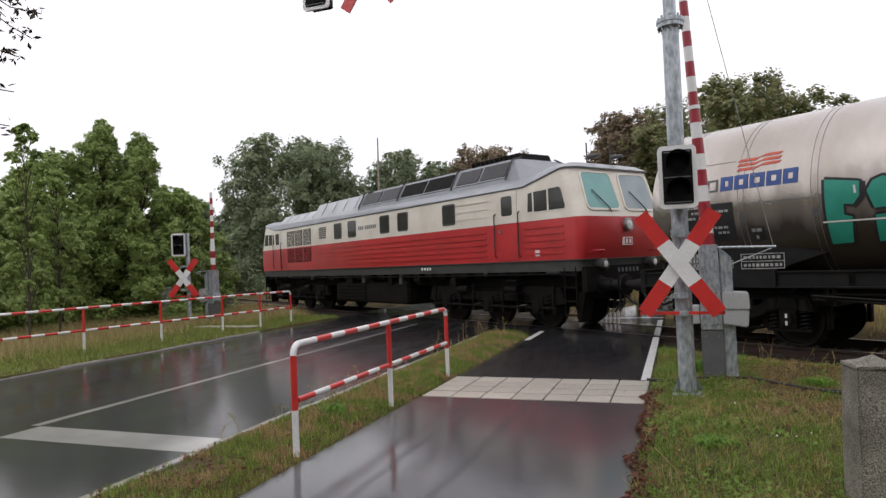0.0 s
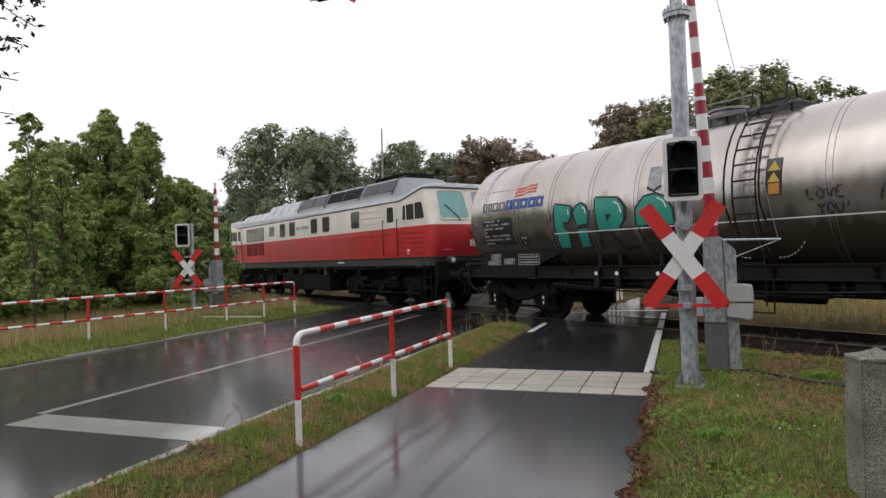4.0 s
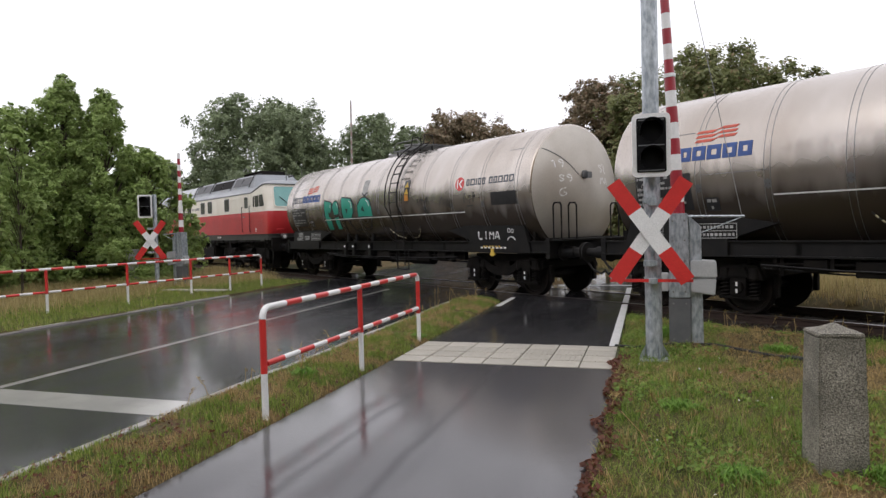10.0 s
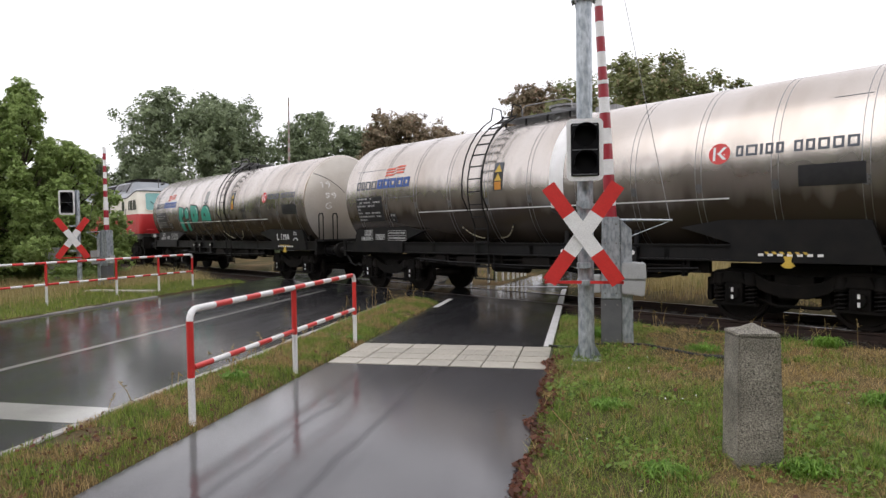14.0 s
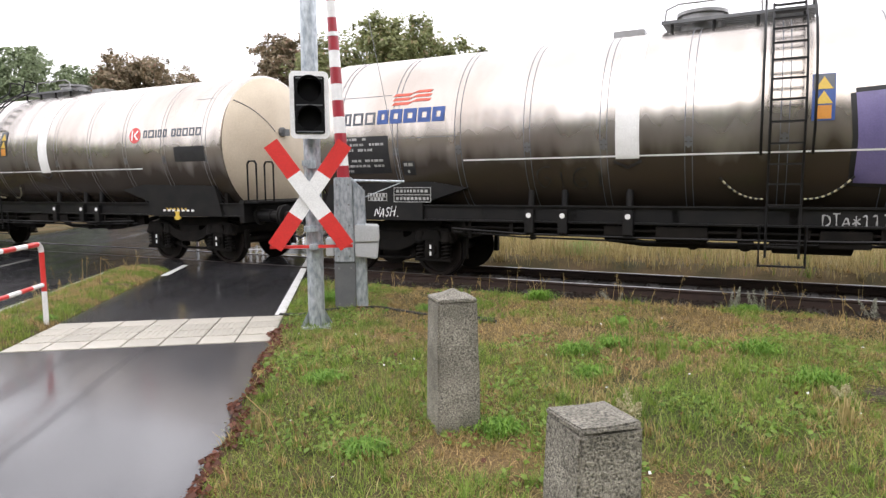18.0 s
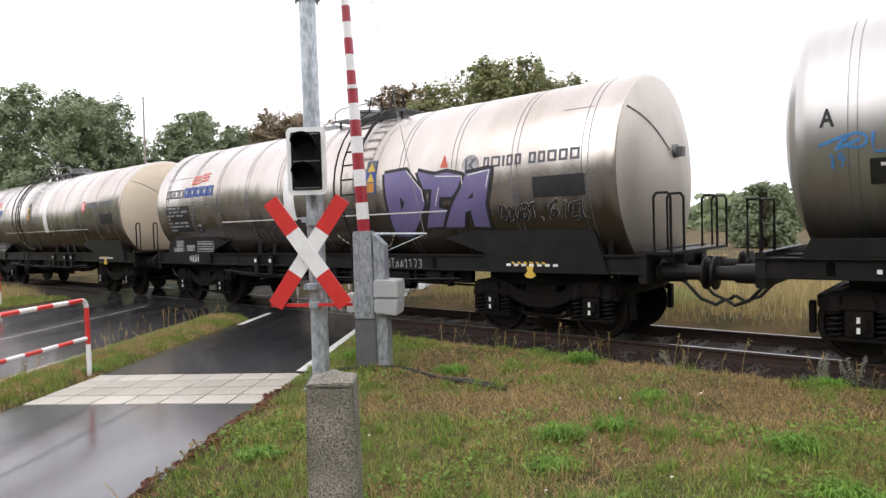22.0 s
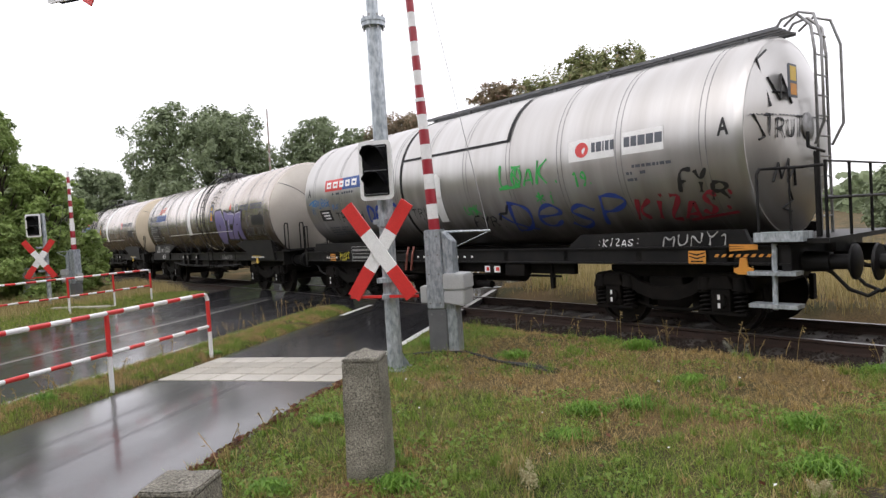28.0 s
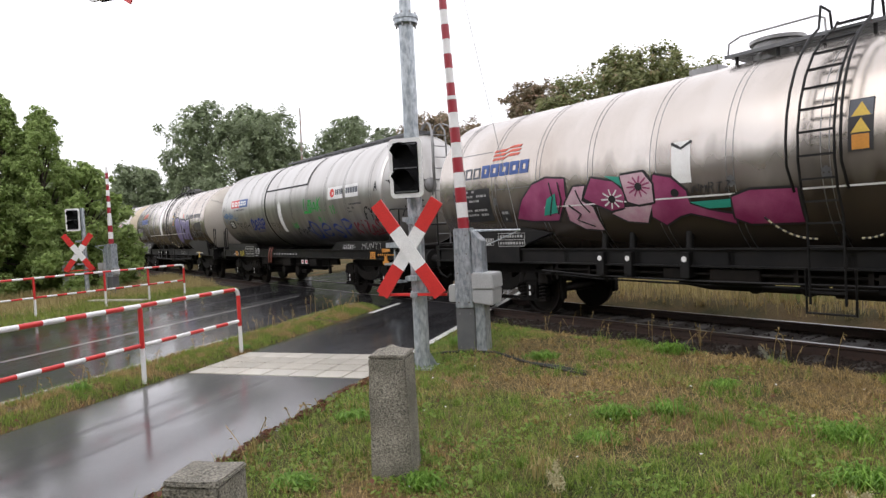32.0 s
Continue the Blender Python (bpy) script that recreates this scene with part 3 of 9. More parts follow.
def freight_bogie(parent, x):
    """Two-axle freight bogie: pressed side frames, axle boxes, coil springs, brake gear."""
    for s in (1, -1):
        bm = bmesh.new()
        low = [(-1.32, 0.62), (-1.22, 0.86), (-0.95, 0.90), (-0.62, 0.86), (-0.40, 0.72), (-0.1, 0.66), (0.1, 0.66), (0.40, 0.72), (0.62, 0.86), (0.95, 0.90), (1.22, 0.86), (1.32, 0.62), (1.20, 0.60), (1.10, 0.70), (0.70, 0.70), (0.46, 0.54), (0.2, 0.45), (-0.2, 0.45), (-0.46, 0.54), (-0.70, 0.70), (-1.10, 0.70), (-1.20, 0.60)]
        prism(bm, [(x + a, b) for a, b in low], s * 0.93, s * 1.05)
        part("bogie_side_frame", bm, GRIME, parent, bevel=0.012)
        for ax in (-0.9, 0.9):
            bm = bmesh.new()
            box(bm, x + ax - 0.14, x + ax + 0.14, min(s * 0.9, s * 1.09), max(s * 0.9, s * 1.09), 0.34, 0.66)
            rod(bm, (x + ax, s * 1.05, 0.49), (x + ax, s * 1.13, 0.49), 0.11, 0.10, 14)
            box(bm, x + ax - 0.36, x + ax + 0.36, min(s * 0.93, s * 1.07), max(s * 0.93, s * 1.07), 0.28, 0.34)
            part("axle_box", bm, GRIME, parent, bevel=0.012)
            for o in (0.06, -0.06):
                bm = bmesh.new()
                box(bm, x + ax - 0.018, x + ax + 0.018, s * 1.132 - 0.003, s * 1.132 + 0.003, 0.49 + o - 0.035, 0.49 + o + 0.035)
                part("axle_mark", bm, WHITE, parent, "small white paint mark")
            for o in (-0.25, 0.25):
                bm = bmesh.new()
                coil(bm, x + ax + o, s * 1.0, 0.34, 0.66, 0.085)
                rod(bm, (x + ax + o, s * 1.0, 0.64), (x + ax + o, s * 1.0, 0.82), 0.115, 0.09, 14)
                rod(bm, (x + ax + o, s * 1.0, 0.33), (x + ax + o, s * 1.0, 0.66), 0.045, n=8)
                part("coil_spring", bm, GRIME, parent)
            bm = bmesh.new()
            prism(bm, [(x + ax - 0.20, 0.66), (x + ax + 0.20, 0.66), (x + ax + 0.13, 0.84), (x + ax - 0.13, 0.84)], s * 0.95, s * 1.10)
            rod(bm, (x + ax - 0.07, s * 1.08, 0.56), (x + ax - 0.07, s * 1.14, 0.56), 0.025, n=6)
            rod(bm, (x + ax + 0.07, s * 1.08, 0.56), (x + ax + 0.07, s * 1.14, 0.56), 0.025, n=6)
            part("damper_cap", bm, GRIME, parent, bevel=0.01)
        # brake rigging seen between the wheels
        bm = bmesh.new()
        tube(bm, [(x - 0.62, s * 0.86, 0.40), (x - 0.3, s * 0.86, 0.30), (x + 0.3, s * 0.86, 0.30), (x + 0.62, s * 0.86, 0.40)], 0.03)
        for o in (-0.42, 0.42):
            prism(bm, [(x + o - 0.05, 0.30), (x + o + 0.05, 0.30), (x + o + 0.03, 0.95), (x + o - 0.03, 0.95)], s * 0.80, s * 0.88)
        box(bm, x - 1.0, x + 1.0, min(s * 0.86, s * 0.95), max(s * 0.86, s * 0.95), 0.80, 0.98)
        part("brake_rigging", bm, GRIME, parent)
    bm = bmesh.new()
    box(bm, x - 0.28, x + 0.28, -1.0, 1.0, 0.52, 0.80)
    for e in (-1.28, 1.28):
        box(bm, x + e - 0.06, x + e + 0.06, -0.95, 0.95, 0.66, 0.82)
    for e in (-1.42, -0.36, 0.36, 1.42):
        for s in (1, -1):
            box(bm, x + e - 0.035, x + e + 0.035, s * 0.76 - 0.06, s * 0.76 + 0.06, 0.32, 0.72)
    rod(bm, (x, 0, 0.78), (x, 0, 1.0), 0.35, n=20)
    part("bogie_bolster", bm, GRIME, parent, bevel=0.01)
    for ax in (-0.9, 0.9):
        WHEELS.append((wheel_pair("wheelset", 0.46, parent, x + ax), 0.46))


def buffer_gear(parent, end, z=1.04, y=0.875):
    """Buffers, coupling hook and hoses at one end; end is the signed place of the buffer faces."""
    d = 1 if end > 0 else -1
    for s in (1, -1):
        bm = bmesh.new()
        c = (0, s * y, z)
        lathe(bm, [(end - d * 0.66, 0.19), (end - d * 0.62, 0.19), (end - d * 0.61, 0.135), (end - d * 0.30, 0.125), (end - d * 0.295, 0.10), (end - d * 0.06, 0.095), (end - d * 0.05, 0.22), (end - d * 0.02, 0.225), (end, 0.18)], 24, c)
        part("buffer", bm, FRAME_BLACK, parent)
    bm = bmesh.new()
    box(bm, end - d * 0.5 - 0.16, end - d * 0.5 + 0.16, -0.05, 0.05, z - 0.06, z + 0.06)
    tube(bm, [(end - d * 0.42, -0.06, z), (end - d * 0.2, -0.06, z - 0.12), (end, -0.05, z - 0.14)], 0.022)
    tube(bm, [(end - d * 0.42, 0.06, z), (end - d * 0.2, 0.06, z - 0.12), (end, 0.05, z - 0.14)], 0.022)
    part("coupling_hook", bm, GRIME, parent)
    for s in (0.3, -0.3):
        bm = bmesh.new()
        tube(bm, [(end - d * 0.66, s, z - 0.12), (end - d * 0.5, s, z - 0.2), (end - d * 0.3, s, z - 0.42), (end - d * 0.1, s * 0.9, z - 0.5), (end + d * 0.02, s * 0.8, z - 0.42)], 0.026)
        part("brake_hose", bm, CABLE, parent)


class Barrel:
    """A horizontal tank: a point on its shell at x along it and an angle up from the level of its axis on the side of y > 0."""
    def __init__(self, zc, r):
        self.zc, self.r = zc, r

    def at(self, x, a, lift=0.0):
        return Vector((x, (self.r + lift) * math.cos(a), self.zc + (self.r + lift) * math.sin(a)))

    def patch(self, bm, corners, lift=0.004, mi=0, n=6):
        """A four-cornered panel laid on the shell; corners are (x, height along the shell from the axis level)."""
        grid = []
        for j in range(n + 1):
            row = []
            for i in range(3):
                u, w = i / 2, j / n
                c = [(1 - u) * (1 - w), u * (1 - w), u * w, (1 - u) * w]
                x = sum(k * p[0] for k, p in zip(c, corners))
                h = sum(k * p[1] for k, p in zip(c, corners))
                row.append(bm.verts.new(self.at(x, h / self.r, lift)))
            grid.append(row)
        for j in range(n):
            for i in range(2):
                bm.faces.new((grid[j][i], grid[j][i + 1], grid[j + 1][i + 1], grid[j + 1][i])).material_index = mi

    def panel(self, bm, x0, x1, h0, h1, lift=0.004, mi=0, n=6):
        self.patch(bm, ((x0, h0), (x1, h0), (x1, h1), (x0, h1)), lift, mi, n)

    def hoop(self, bm, x, width=0.05, lift=0.006):
        lathe(bm, [(x - width / 2, self.r - 0.01), (x - width / 2, self.r + lift), (x + width / 2, self.r + lift), (x + width / 2, self.r - 0.01)], 56, (0, 0, self.zc))


PLACE_IN_TRAIN = {}


def underframe(parent, half, z0, z1, y=1.25, mid_drop=False):
    """Solebars, headstocks and cross members."""
    for s in (1, -1):
        bm = bmesh.new()
        o = y + 0.05
        prism_x(bm, [(s * p, z) for p, z in ((y - 0.05, z0), (o, z0), (o, z0 + 0.03), (y, z0 + 0.03), (y, z1 - 0.03), (o, z1 - 0.03), (o, z1), (y - 0.05, z1))], -half, half)
        part("solebar", bm, FRAME_BLACK, parent, bevel=0.006)
    for s in (1, -1):
        bm = bmesh.new()
        box(bm, min(s * half, s * (half - 0.12)), max(s * half, s * (half - 0.12)), -1.28, 1.28, z0 - 0.12, z1 + 0.06)
        part("headstock", bm, FRAME_BLACK, parent, bevel=0.008)
    for x in np.linspace(-half + 0.8, half - 0.8, 9):
        bm = bmesh.new()
        box(bm, x - 0.05, x + 0.05, -y, y, z0 + 0.04, z1 - 0.06)
        part("cross_member", bm, GRIME, parent)
    bm = bmesh.new()
    box(bm, -half, half, -0.2, 0.2, z0, z1 - 0.02)
    part("centre_sill", bm, GRIME, parent)


def rungs(parent, x0, x1, path, step=0.28, mat=None, rail=0.022):
    """A ladder between two stiles that follow path, a list of (y, z)."""
    mat = mat or FRAME_BLACK
    bm = bmesh.new()
    for x in (x0, x1):
        tube(bm, [(x, y, z) for y, z in path], rail, 8)
    lengths = [0]
    for a, b in zip(path, path[1:]):
        lengths.append(lengths[-1] + math.dist(a, b))
    ladder = part("ladder", bm, mat, parent)
    d = 0.15
    while d < lengths[-1] - 0.05:
        k = max(i for i in range(len(path) - 1) if lengths[i] <= d)
        u = (d - lengths[k]) / (lengths[k + 1] - lengths[k])
        y, z = (path[k][0] + u * (path[k + 1][0] - path[k][0]), path[k][1] + u * (path[k + 1][1] - path[k][1]))
        bm = bmesh.new()
        box(bm, x0, x1, y - 0.03, y + 0.03, z - 0.012, z + 0.012)
        part("rung", bm, mat, ladder)
        d += step
    return ladder


def bars(bm, barrel, x, h, widths, height, gap, slant=0.0, mi=0, lift=0.006):
    """A row of plain blocks where a word stands; it runs towards -x, as it reads from the near side."""
    for w in widths:
        if w > 0:
            barrel.patch(bm, ((x, h), (x - w, h), (x - w - slant, h + height), (x - slant, h + height)), lift, mi, 3)
        x -= abs(w) + gap
    return x


def framed(bm, barrel, x, h, width, height, stroke, mi=0, lift=0.006):
    """A plain hollow block, as one piece, where one letter of a trade name stands."""
    if width < 2.4 * stroke:
        barrel.panel(bm, x - width, x, h, h + height, lift, mi, 2)
        return
    for x0, x1, h0, h1 in ((x - width, x, h, h + stroke), (x - width, x, h + height - stroke, h + height), (x - width, x - width + stroke, h + stroke, h + height - stroke), (x - stroke, x, h + stroke, h + height - stroke)):
        barrel.panel(bm, x0, x1, h0, h1, lift, mi, 2)


def data_panel(parent, barrel, x0, x1, h0, h1, rows=5, dark=True):
    """A dark stencil field with rows of fine writing as bars."""
    bm = bmesh.new()
    if dark:
        barrel.panel(bm, x0, x1, h0, h1, 0.003, 0)
    rnd = random.Random(int(abs(x0) * 100))
    for k in range(rows):
        h = h1 - (k + 0.7) * (h1 - h0) / rows
        x = x1 - 0.03
        while x > x0 + 0.12:
            w = rnd.uniform(0.03, 0.12)
            if rnd.random() < 0.8:
                barrel.panel(bm, x - w, x, h, h + 0.45 * (h1 - h0) / rows, 0.006, 1, 1)
            x -= w + 0.02
            if rnd.random() < 0.12:
                break
    part("data_panel", bm, (BLACK, DULL_WHITE if dark else GREYTEXT), parent, "dark panel with rows of small unreadable writing" if dark else "rows of small unreadable dark writing")["kind"] = "stuff"


def mark_plate(parent, x0, x1, z0, z1, y, mat_back=None):
    """A framed load table on the solebar."""
    bm = bmesh.new()
    def flat(a, b, c, d, mi, o=0.004):
        box(bm, a, b, y, y + o, c, d, mi)
    flat(x0, x1, z0, z1, 0, 0.003)
    e = 0.012
    for a, b, c, d in ((x0, x1, z0, z0 + e), (x0, x1, z1 - e, z1), (x0, x0 + e, z0, z1), (x1 - e, x1, z0, z1), (x0, x1, (z0 + z1) / 2 - e / 2, (z0 + z1) / 2 + e / 2)):
        flat(a, b, c, d, 1)
    rnd = random.Random(int(abs(x0) * 37) + int(abs(z0) * 91))
    for zc in ((z0 * 3 + z1) / 4, (z0 + z1 * 3) / 4):
        x = x1 - 0.05
        while x > x0 + 0.08:
            w = rnd.uniform(0.03, 0.06)
            flat(x - w, x, zc - 0.025, zc + 0.025, 1)
            x -= w + 0.025
    part("load_table", bm, (FRAME_BLACK, DULL_WHITE), parent, "white framed load table with unreadable figures")["kind"] = "stuff"


def slov_wagon(label, q, ladder_x, white_x, extras):
    """Tank wagon with one fat cylindrical barrel, hoops, shallow cone ends, deep belly between the bogies."""
    w = thing("tank_wagon", label, "tank wagon", "wagons of the train")
    b = Barrel(2.49, 1.53)
    bm = bmesh.new()
    lathe(bm, [(-6.53, 1.47), (-6.52, 1.515), (-6.48, 1.53), (6.26, 1.53), (6.31, 1.515), (6.32, 1.47)], 80, (0, 0, b.zc))
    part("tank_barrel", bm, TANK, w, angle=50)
    for s in (1, -1):
        bm = bmesh.new()
        rim = 6.31 if s > 0 else 6.52
        lathe(bm, [(s * (rim - 0.02), 1.50), (s * (rim + 0.04), 1.46), (s * (rim + 0.16), 0.95), (s * (rim + 0.28), 0.35), (s * (rim + 0.29), 0.06)], 56, (0, 0, b.zc))
        end = part("tank_end", bm, extras.get("ends", TANK_END), w, "shallow cone-shaped end", angle=50)
        bm = bmesh.new()
        lathe(bm, [(s * (rim + 0.26), 0.10), (s * (rim + 0.33), 0.10), (s * (rim + 0.34), 0.05)], 18, (0, 0, b.zc + 0.32))
        box(bm, s * (rim + 0.36) - 0.04, s * (rim + 0.36) + 0.04, -0.13, 0.02, b.zc + 0.24, b.zc + 0.38)
        part("end_boss", bm, STEEL_DARK, end, "small dark valve boss")
        # folded joint of the cladding sheets, from the rim to the boss
        bm = bmesh.new()
        for k in range(22):
            u, v = k / 22, (k + 0.6) / 22
            ends = []
            for e in (u, v):
                a, rr = 0.66 + 0.35 * e, 1.46 - 1.1 * e
                xx = float(np.interp(rr, [0.35, 0.95, 1.46], [rim + 0.28, rim + 0.16, rim + 0.04])) + 0.006
                ends.append((s * xx, rr * math.cos(a), b.zc + rr * math.sin(a)))
            rod(bm, ends[0], ends[1], 0.012, n=5)
        part("end_seam", bm, GREYTEXT, end)["kind"] = "stuff"
    for x in [5.74 - 1.182 * k for k in range(11)]:
        bm = bmesh.new()
        b.hoop(bm, x + 0.05, 0.011, 0.004)
        b.hoop(bm, x - 0.05, 0.011, 0.004)
        part("hoop_seam", bm, GREYTEXT if extras.get("dark_hoops") else STEEL, w)
        bm = bmesh.new()
        for h in (-0.34, -0.27):
            b.panel(bm, x - 0.055, x + 0.055, h, h + 0.05, 0.0035, n=1)
        b.panel(bm, x - 0.02, x + 0.02, -0.36, -0.2, 0.0045, n=1)
        part("hoop_buckle", bm, STEEL_DARK, w)
    # thin seams along the shell
    for x0, x1, h in ((4.7, 5.95, 0.72), (3.35, 4.55, -0.06), (-6.1, -5.6, 1.02)):
        bm = bmesh.new()
        b.panel(bm, x0, x1, h, h + 0.01, 0.003, n=1)
        part("shell_seam", bm, GREYTEXT, w)
    bm = bmesh.new()
    b.panel(bm, -4.2, 3.3, -0.47, -0.445, 0.012, n=1)
    part("drip_rail", bm, WHITE, w, "thin pale rail along the barrel")
    underframe(w, 6.85, 1.02, 1.30)
    # saddles over the bogies, with sloped openings towards the middle
    for s in (1, -1):
        for side in (1, -1):
            bm = bmesh.new()
            prism(bm, [(s * 6.3, 1.02), (s * 6.1, 1.66), (s * 4.0, 1.70), (s * 3.3, 1.58), (s * 4.15, 1.32), (s * 4.15, 1.02)], side * 1.2, side * 1.315)
            part("saddle_plate", bm, FRAME_BLACK, w, bevel=0.006)
        bm = bmesh.new()
        for x in (4.4, 5.3, 6.3):
            box(bm, s * x - 0.04, s * x + 0.04, -1.2, 1.2, 1.28, 1.5)
        part("saddle_rib", bm, GRIME, w)
    freight_bogie(w, 5.0)
    freight_bogie(w, -5.0)
    buffer_gear(w, 7.55)
    buffer_gear(w, -7.55)
    # walkway on top
    lx = ladder_x
    d = 1 if lx > 0 else -1
    walkway(w, lx + d * 0.35, lx + d * -1.75, b.zc + b.r + 0.08, 0.5, STEEL_DARK)
    bm = bmesh.new()
    box(bm, lx - d * 2.3 - 0.25, lx - d * 2.3 + 0.25, -0.16, 0.16, b.zc + b.r - 0.05, b.zc + b.r + 0.10)
    part("valve_cover", bm, STEEL, w, bevel=0.01)
    for x in np.linspace(lx + d * 0.2, lx - d * 1.6, 4):
        for y in (0.42, -0.42):
            bm = bmesh.new()
            rod(bm, (x, y, b.zc + b.r - 0.16), (x, y, b.zc + b.r + 0.07), 0.025, n=8)
            part("walkway_post", bm, FRAME_BLACK, w)
    bm = bmesh.new()
    zt = b.zc + b.r + 0.09
    tube(bm, [(lx - d * 0.35, 0.485, zt), (lx - d * 0.36, 0.485, zt + 0.18), (lx - d * 0.46, 0.485, zt + 0.24), (lx - d * 1.5, 0.485, zt + 0.24), (lx - d * 1.68, 0.485, zt + 0.17), (lx - d * 1.7, 0.485, zt)], 0.015)
    part("hand_rail", bm, STEEL, w)
    bm = bmesh.new()
    rod(bm, (lx - d * 1.2, 0, b.zc + b.r - 0.05), (lx - d * 1.2, 0, b.zc + b.r + 0.22), 0.33, n=24)
    rod(bm, (lx - d * 1.2, 0, b.zc + b.r + 0.22), (lx - d * 1.2, 0, b.zc + b.r + 0.27), 0.38, n=24)
    part("manhole", bm, STEEL, w)
    arc = [((b.r + 0.2) * math.cos(a), b.zc + (b.r + 0.17) * math.sin(a)) for a in np.linspace(-0.5, 1.2, 9)]
    lad = rungs(w, lx - 0.2, lx + 0.2, [(1.5, 0.62), (1.52, 1.5), *arc, (0.5, b.zc + b.r + 0.17)], rail=0.016)
    for x in (lx - 0.3, lx + 0.3):
        bm = bmesh.new()
        tube(bm, [(x, 1.62, 2.0), *[(x, (b.r + 0.28) * math.cos(a), b.zc + (b.r + 0.26) * math.sin(a)) for a in np.linspace(-0.1, 1.1, 8)], (x, 0.75, b.zc + b.r + 0.36), (x, 0.48, b.zc + b.r + 0.34), (x, 0.42, b.zc + b.r + 0.1)], 0.017)
        part("grab_rail", bm, FRAME_BLACK, w)
    # rope loops beside the ladder
    for s in (1, -1):
        bm = bmesh.new()
        pts = []
        for k in range(9):
            u = k / 8
            x = lx + s * (0.25 + 0.55 * u)
            h = -1.17 + 0.37 * u ** 2.2
            pts.append(b.at(x, h / b.r, 0.04))
        for p, p2 in zip(pts, pts[1:]):
            for e in range(2):
                rod(bm, p.lerp(p2, e / 2), p.lerp(p2, (e + 1) / 2), 0.014, n=6, mi=e)
        part("rope_loop", bm, (ROPE, BLACK), w, "yellow and black safety rope")
    # discharge gear and brake cylinder under the belly
    for x in (white_x, white_x - 1.0 * d, white_x - 1.55 * d):
        bm = bmesh.new()
        rod(bm, (x, 1.16, 1.55), (x, 1.22, 0.85), 0.055, n=10)
        box(bm, x - 0.075, x + 0.075, 1.1, 1.34, 0.86, 1.24)
        part("discharge_lever", bm, FRAME_BLACK, w, bevel=0.008)
        bm = bmesh.new()
        lathe(bm, [(1.342, 0.042), (1.349, 0.042)], 16, (x, 0, 1.14), "y")
        part("round_plate", bm, WHITE, w)
    bm = bmesh.new()
    tube(bm, [(white_x + 0.6, 0.5, 1.0), (white_x + 0.4, 0.8, 0.76), (white_x - 0.2, 1.0, 0.72), (white_x - 1.9, 1.0, 0.72), (white_x - 2.3, 0.8, 0.8), (white_x - 2.6, 0.5, 0.95)], 0.05, 10)
    for x in (white_x - 0.9, white_x - 1.6):
        lathe(bm, [(0.72, 0.11), (1.08, 0.11), (1.10, 0.06)], 18, (x, 0, 0.76), "y")
    part("discharge_pipe", bm, GRIME, w)
    bm = bmesh.new()
    lathe(bm, [(lx - 0.9, 0.05), (lx - 0.85, 0.15), (lx + 0.1, 0.15), (lx + 0.15, 0.05)], 18, (0, 0.95, 0.78))
    rod(bm, (lx - 2.6, 0.9, 0.74), (lx - 0.9, 0.9, 0.76), 0.02)
    rod(bm, (-3.4, 1.2, 0.92), (3.4, 1.2, 0.92), 0.022)
    for x in (-3.3, -2.2, 2.2, 3.3):
        box(bm, x - 0.03, x + 0.03, 1.1, 1.22, 0.74, 1.04)
    part("brake_gear", bm, GRIME, w)
    # lower longitudinal beam with brake boxes and pipe runs
    bm = bmesh.new()
    box(bm, -3.7, 3.7, 0.98, 1.10, 0.80, 1.03)
    for x in np.linspace(-3.4, 3.4, 9):
        box(bm, x - 0.03, x + 0.03, 1.10, 1.24, 0.82, 1.03)
    part("lower_beam", bm, GRIME, w)
    for x, wd, z0, z1 in ((lx - d * 1.3, 0.36, 0.78, 1.0), (lx - d * 2.2, 0.22, 0.84, 1.0), (lx + d * 0.75, 0.30, 0.74, 0.98), (lx + d * 1.6, 0.18, 0.80, 1.0)):
        bm = bmesh.new()
        box(bm, x - wd, x + wd, 1.08, 1.26, z0, z1)
        part("brake_box", bm, GRIME, w, bevel=0.012)
    for z, y in ((0.84, 1.28), (0.78, 1.20)):
        bm = bmesh.new()
        tube(bm, [(-3.6, y, z + 0.05), (-2.2, y, z), (0.4, y, z - 0.02), (2.4, y, z), (3.6, y, z + 0.06)], 0.017, 6)
        part("air_pipe", bm, FRAME_BLACK, w)
    bm = bmesh.new()
    tube(bm, [(lx - 0.28, 1.42, 1.05), (lx - 0.28, 1.42, 0.5), (lx + 0.28, 1.42, 0.5), (lx + 0.28, 1.42, 1.05)], 0.02)
    part("foot_step", bm, FRAME_BLACK, w)
    # end platform rails, at the near end
    for s in (-1,):
        bm = bmesh.new()
        box(bm, -7.2, -6.7, -1.25, 1.25, 1.30, 1.34)
        part("end_platform", bm, FRAME_BLACK, w)
        for y in (1.25, 0.75, -0.75, -1.25):
            bm = bmesh.new()
            tube(bm, [(-6.95, y, 1.34), (-6.95, y, 2.08), (-6.99, y, 2.14), (-7.14, y, 2.14), (-7.18, y, 2.08), (-7.18, y, 1.34)], 0.02)
            part("platform_rail", bm, FRAME_BLACK, w)
    for x0, x1, z0, z1 in ((3.98, 4.72, 1.34, 1.60), (4.86, 5.26, 1.36, 1.50), (5.38, 5.76, 1.46, 1.62), (5.38, 5.9, 1.34, 1.44)):
        mark_plate(w, x0, x1, z0, z1, 1.318)
    bm = bmesh.new()
    for k in range(7):
        box(bm, -5.5 + k * 0.14, -5.42 + k * 0.14, 1.317, 1.321, 1.12, 1.16, 1)
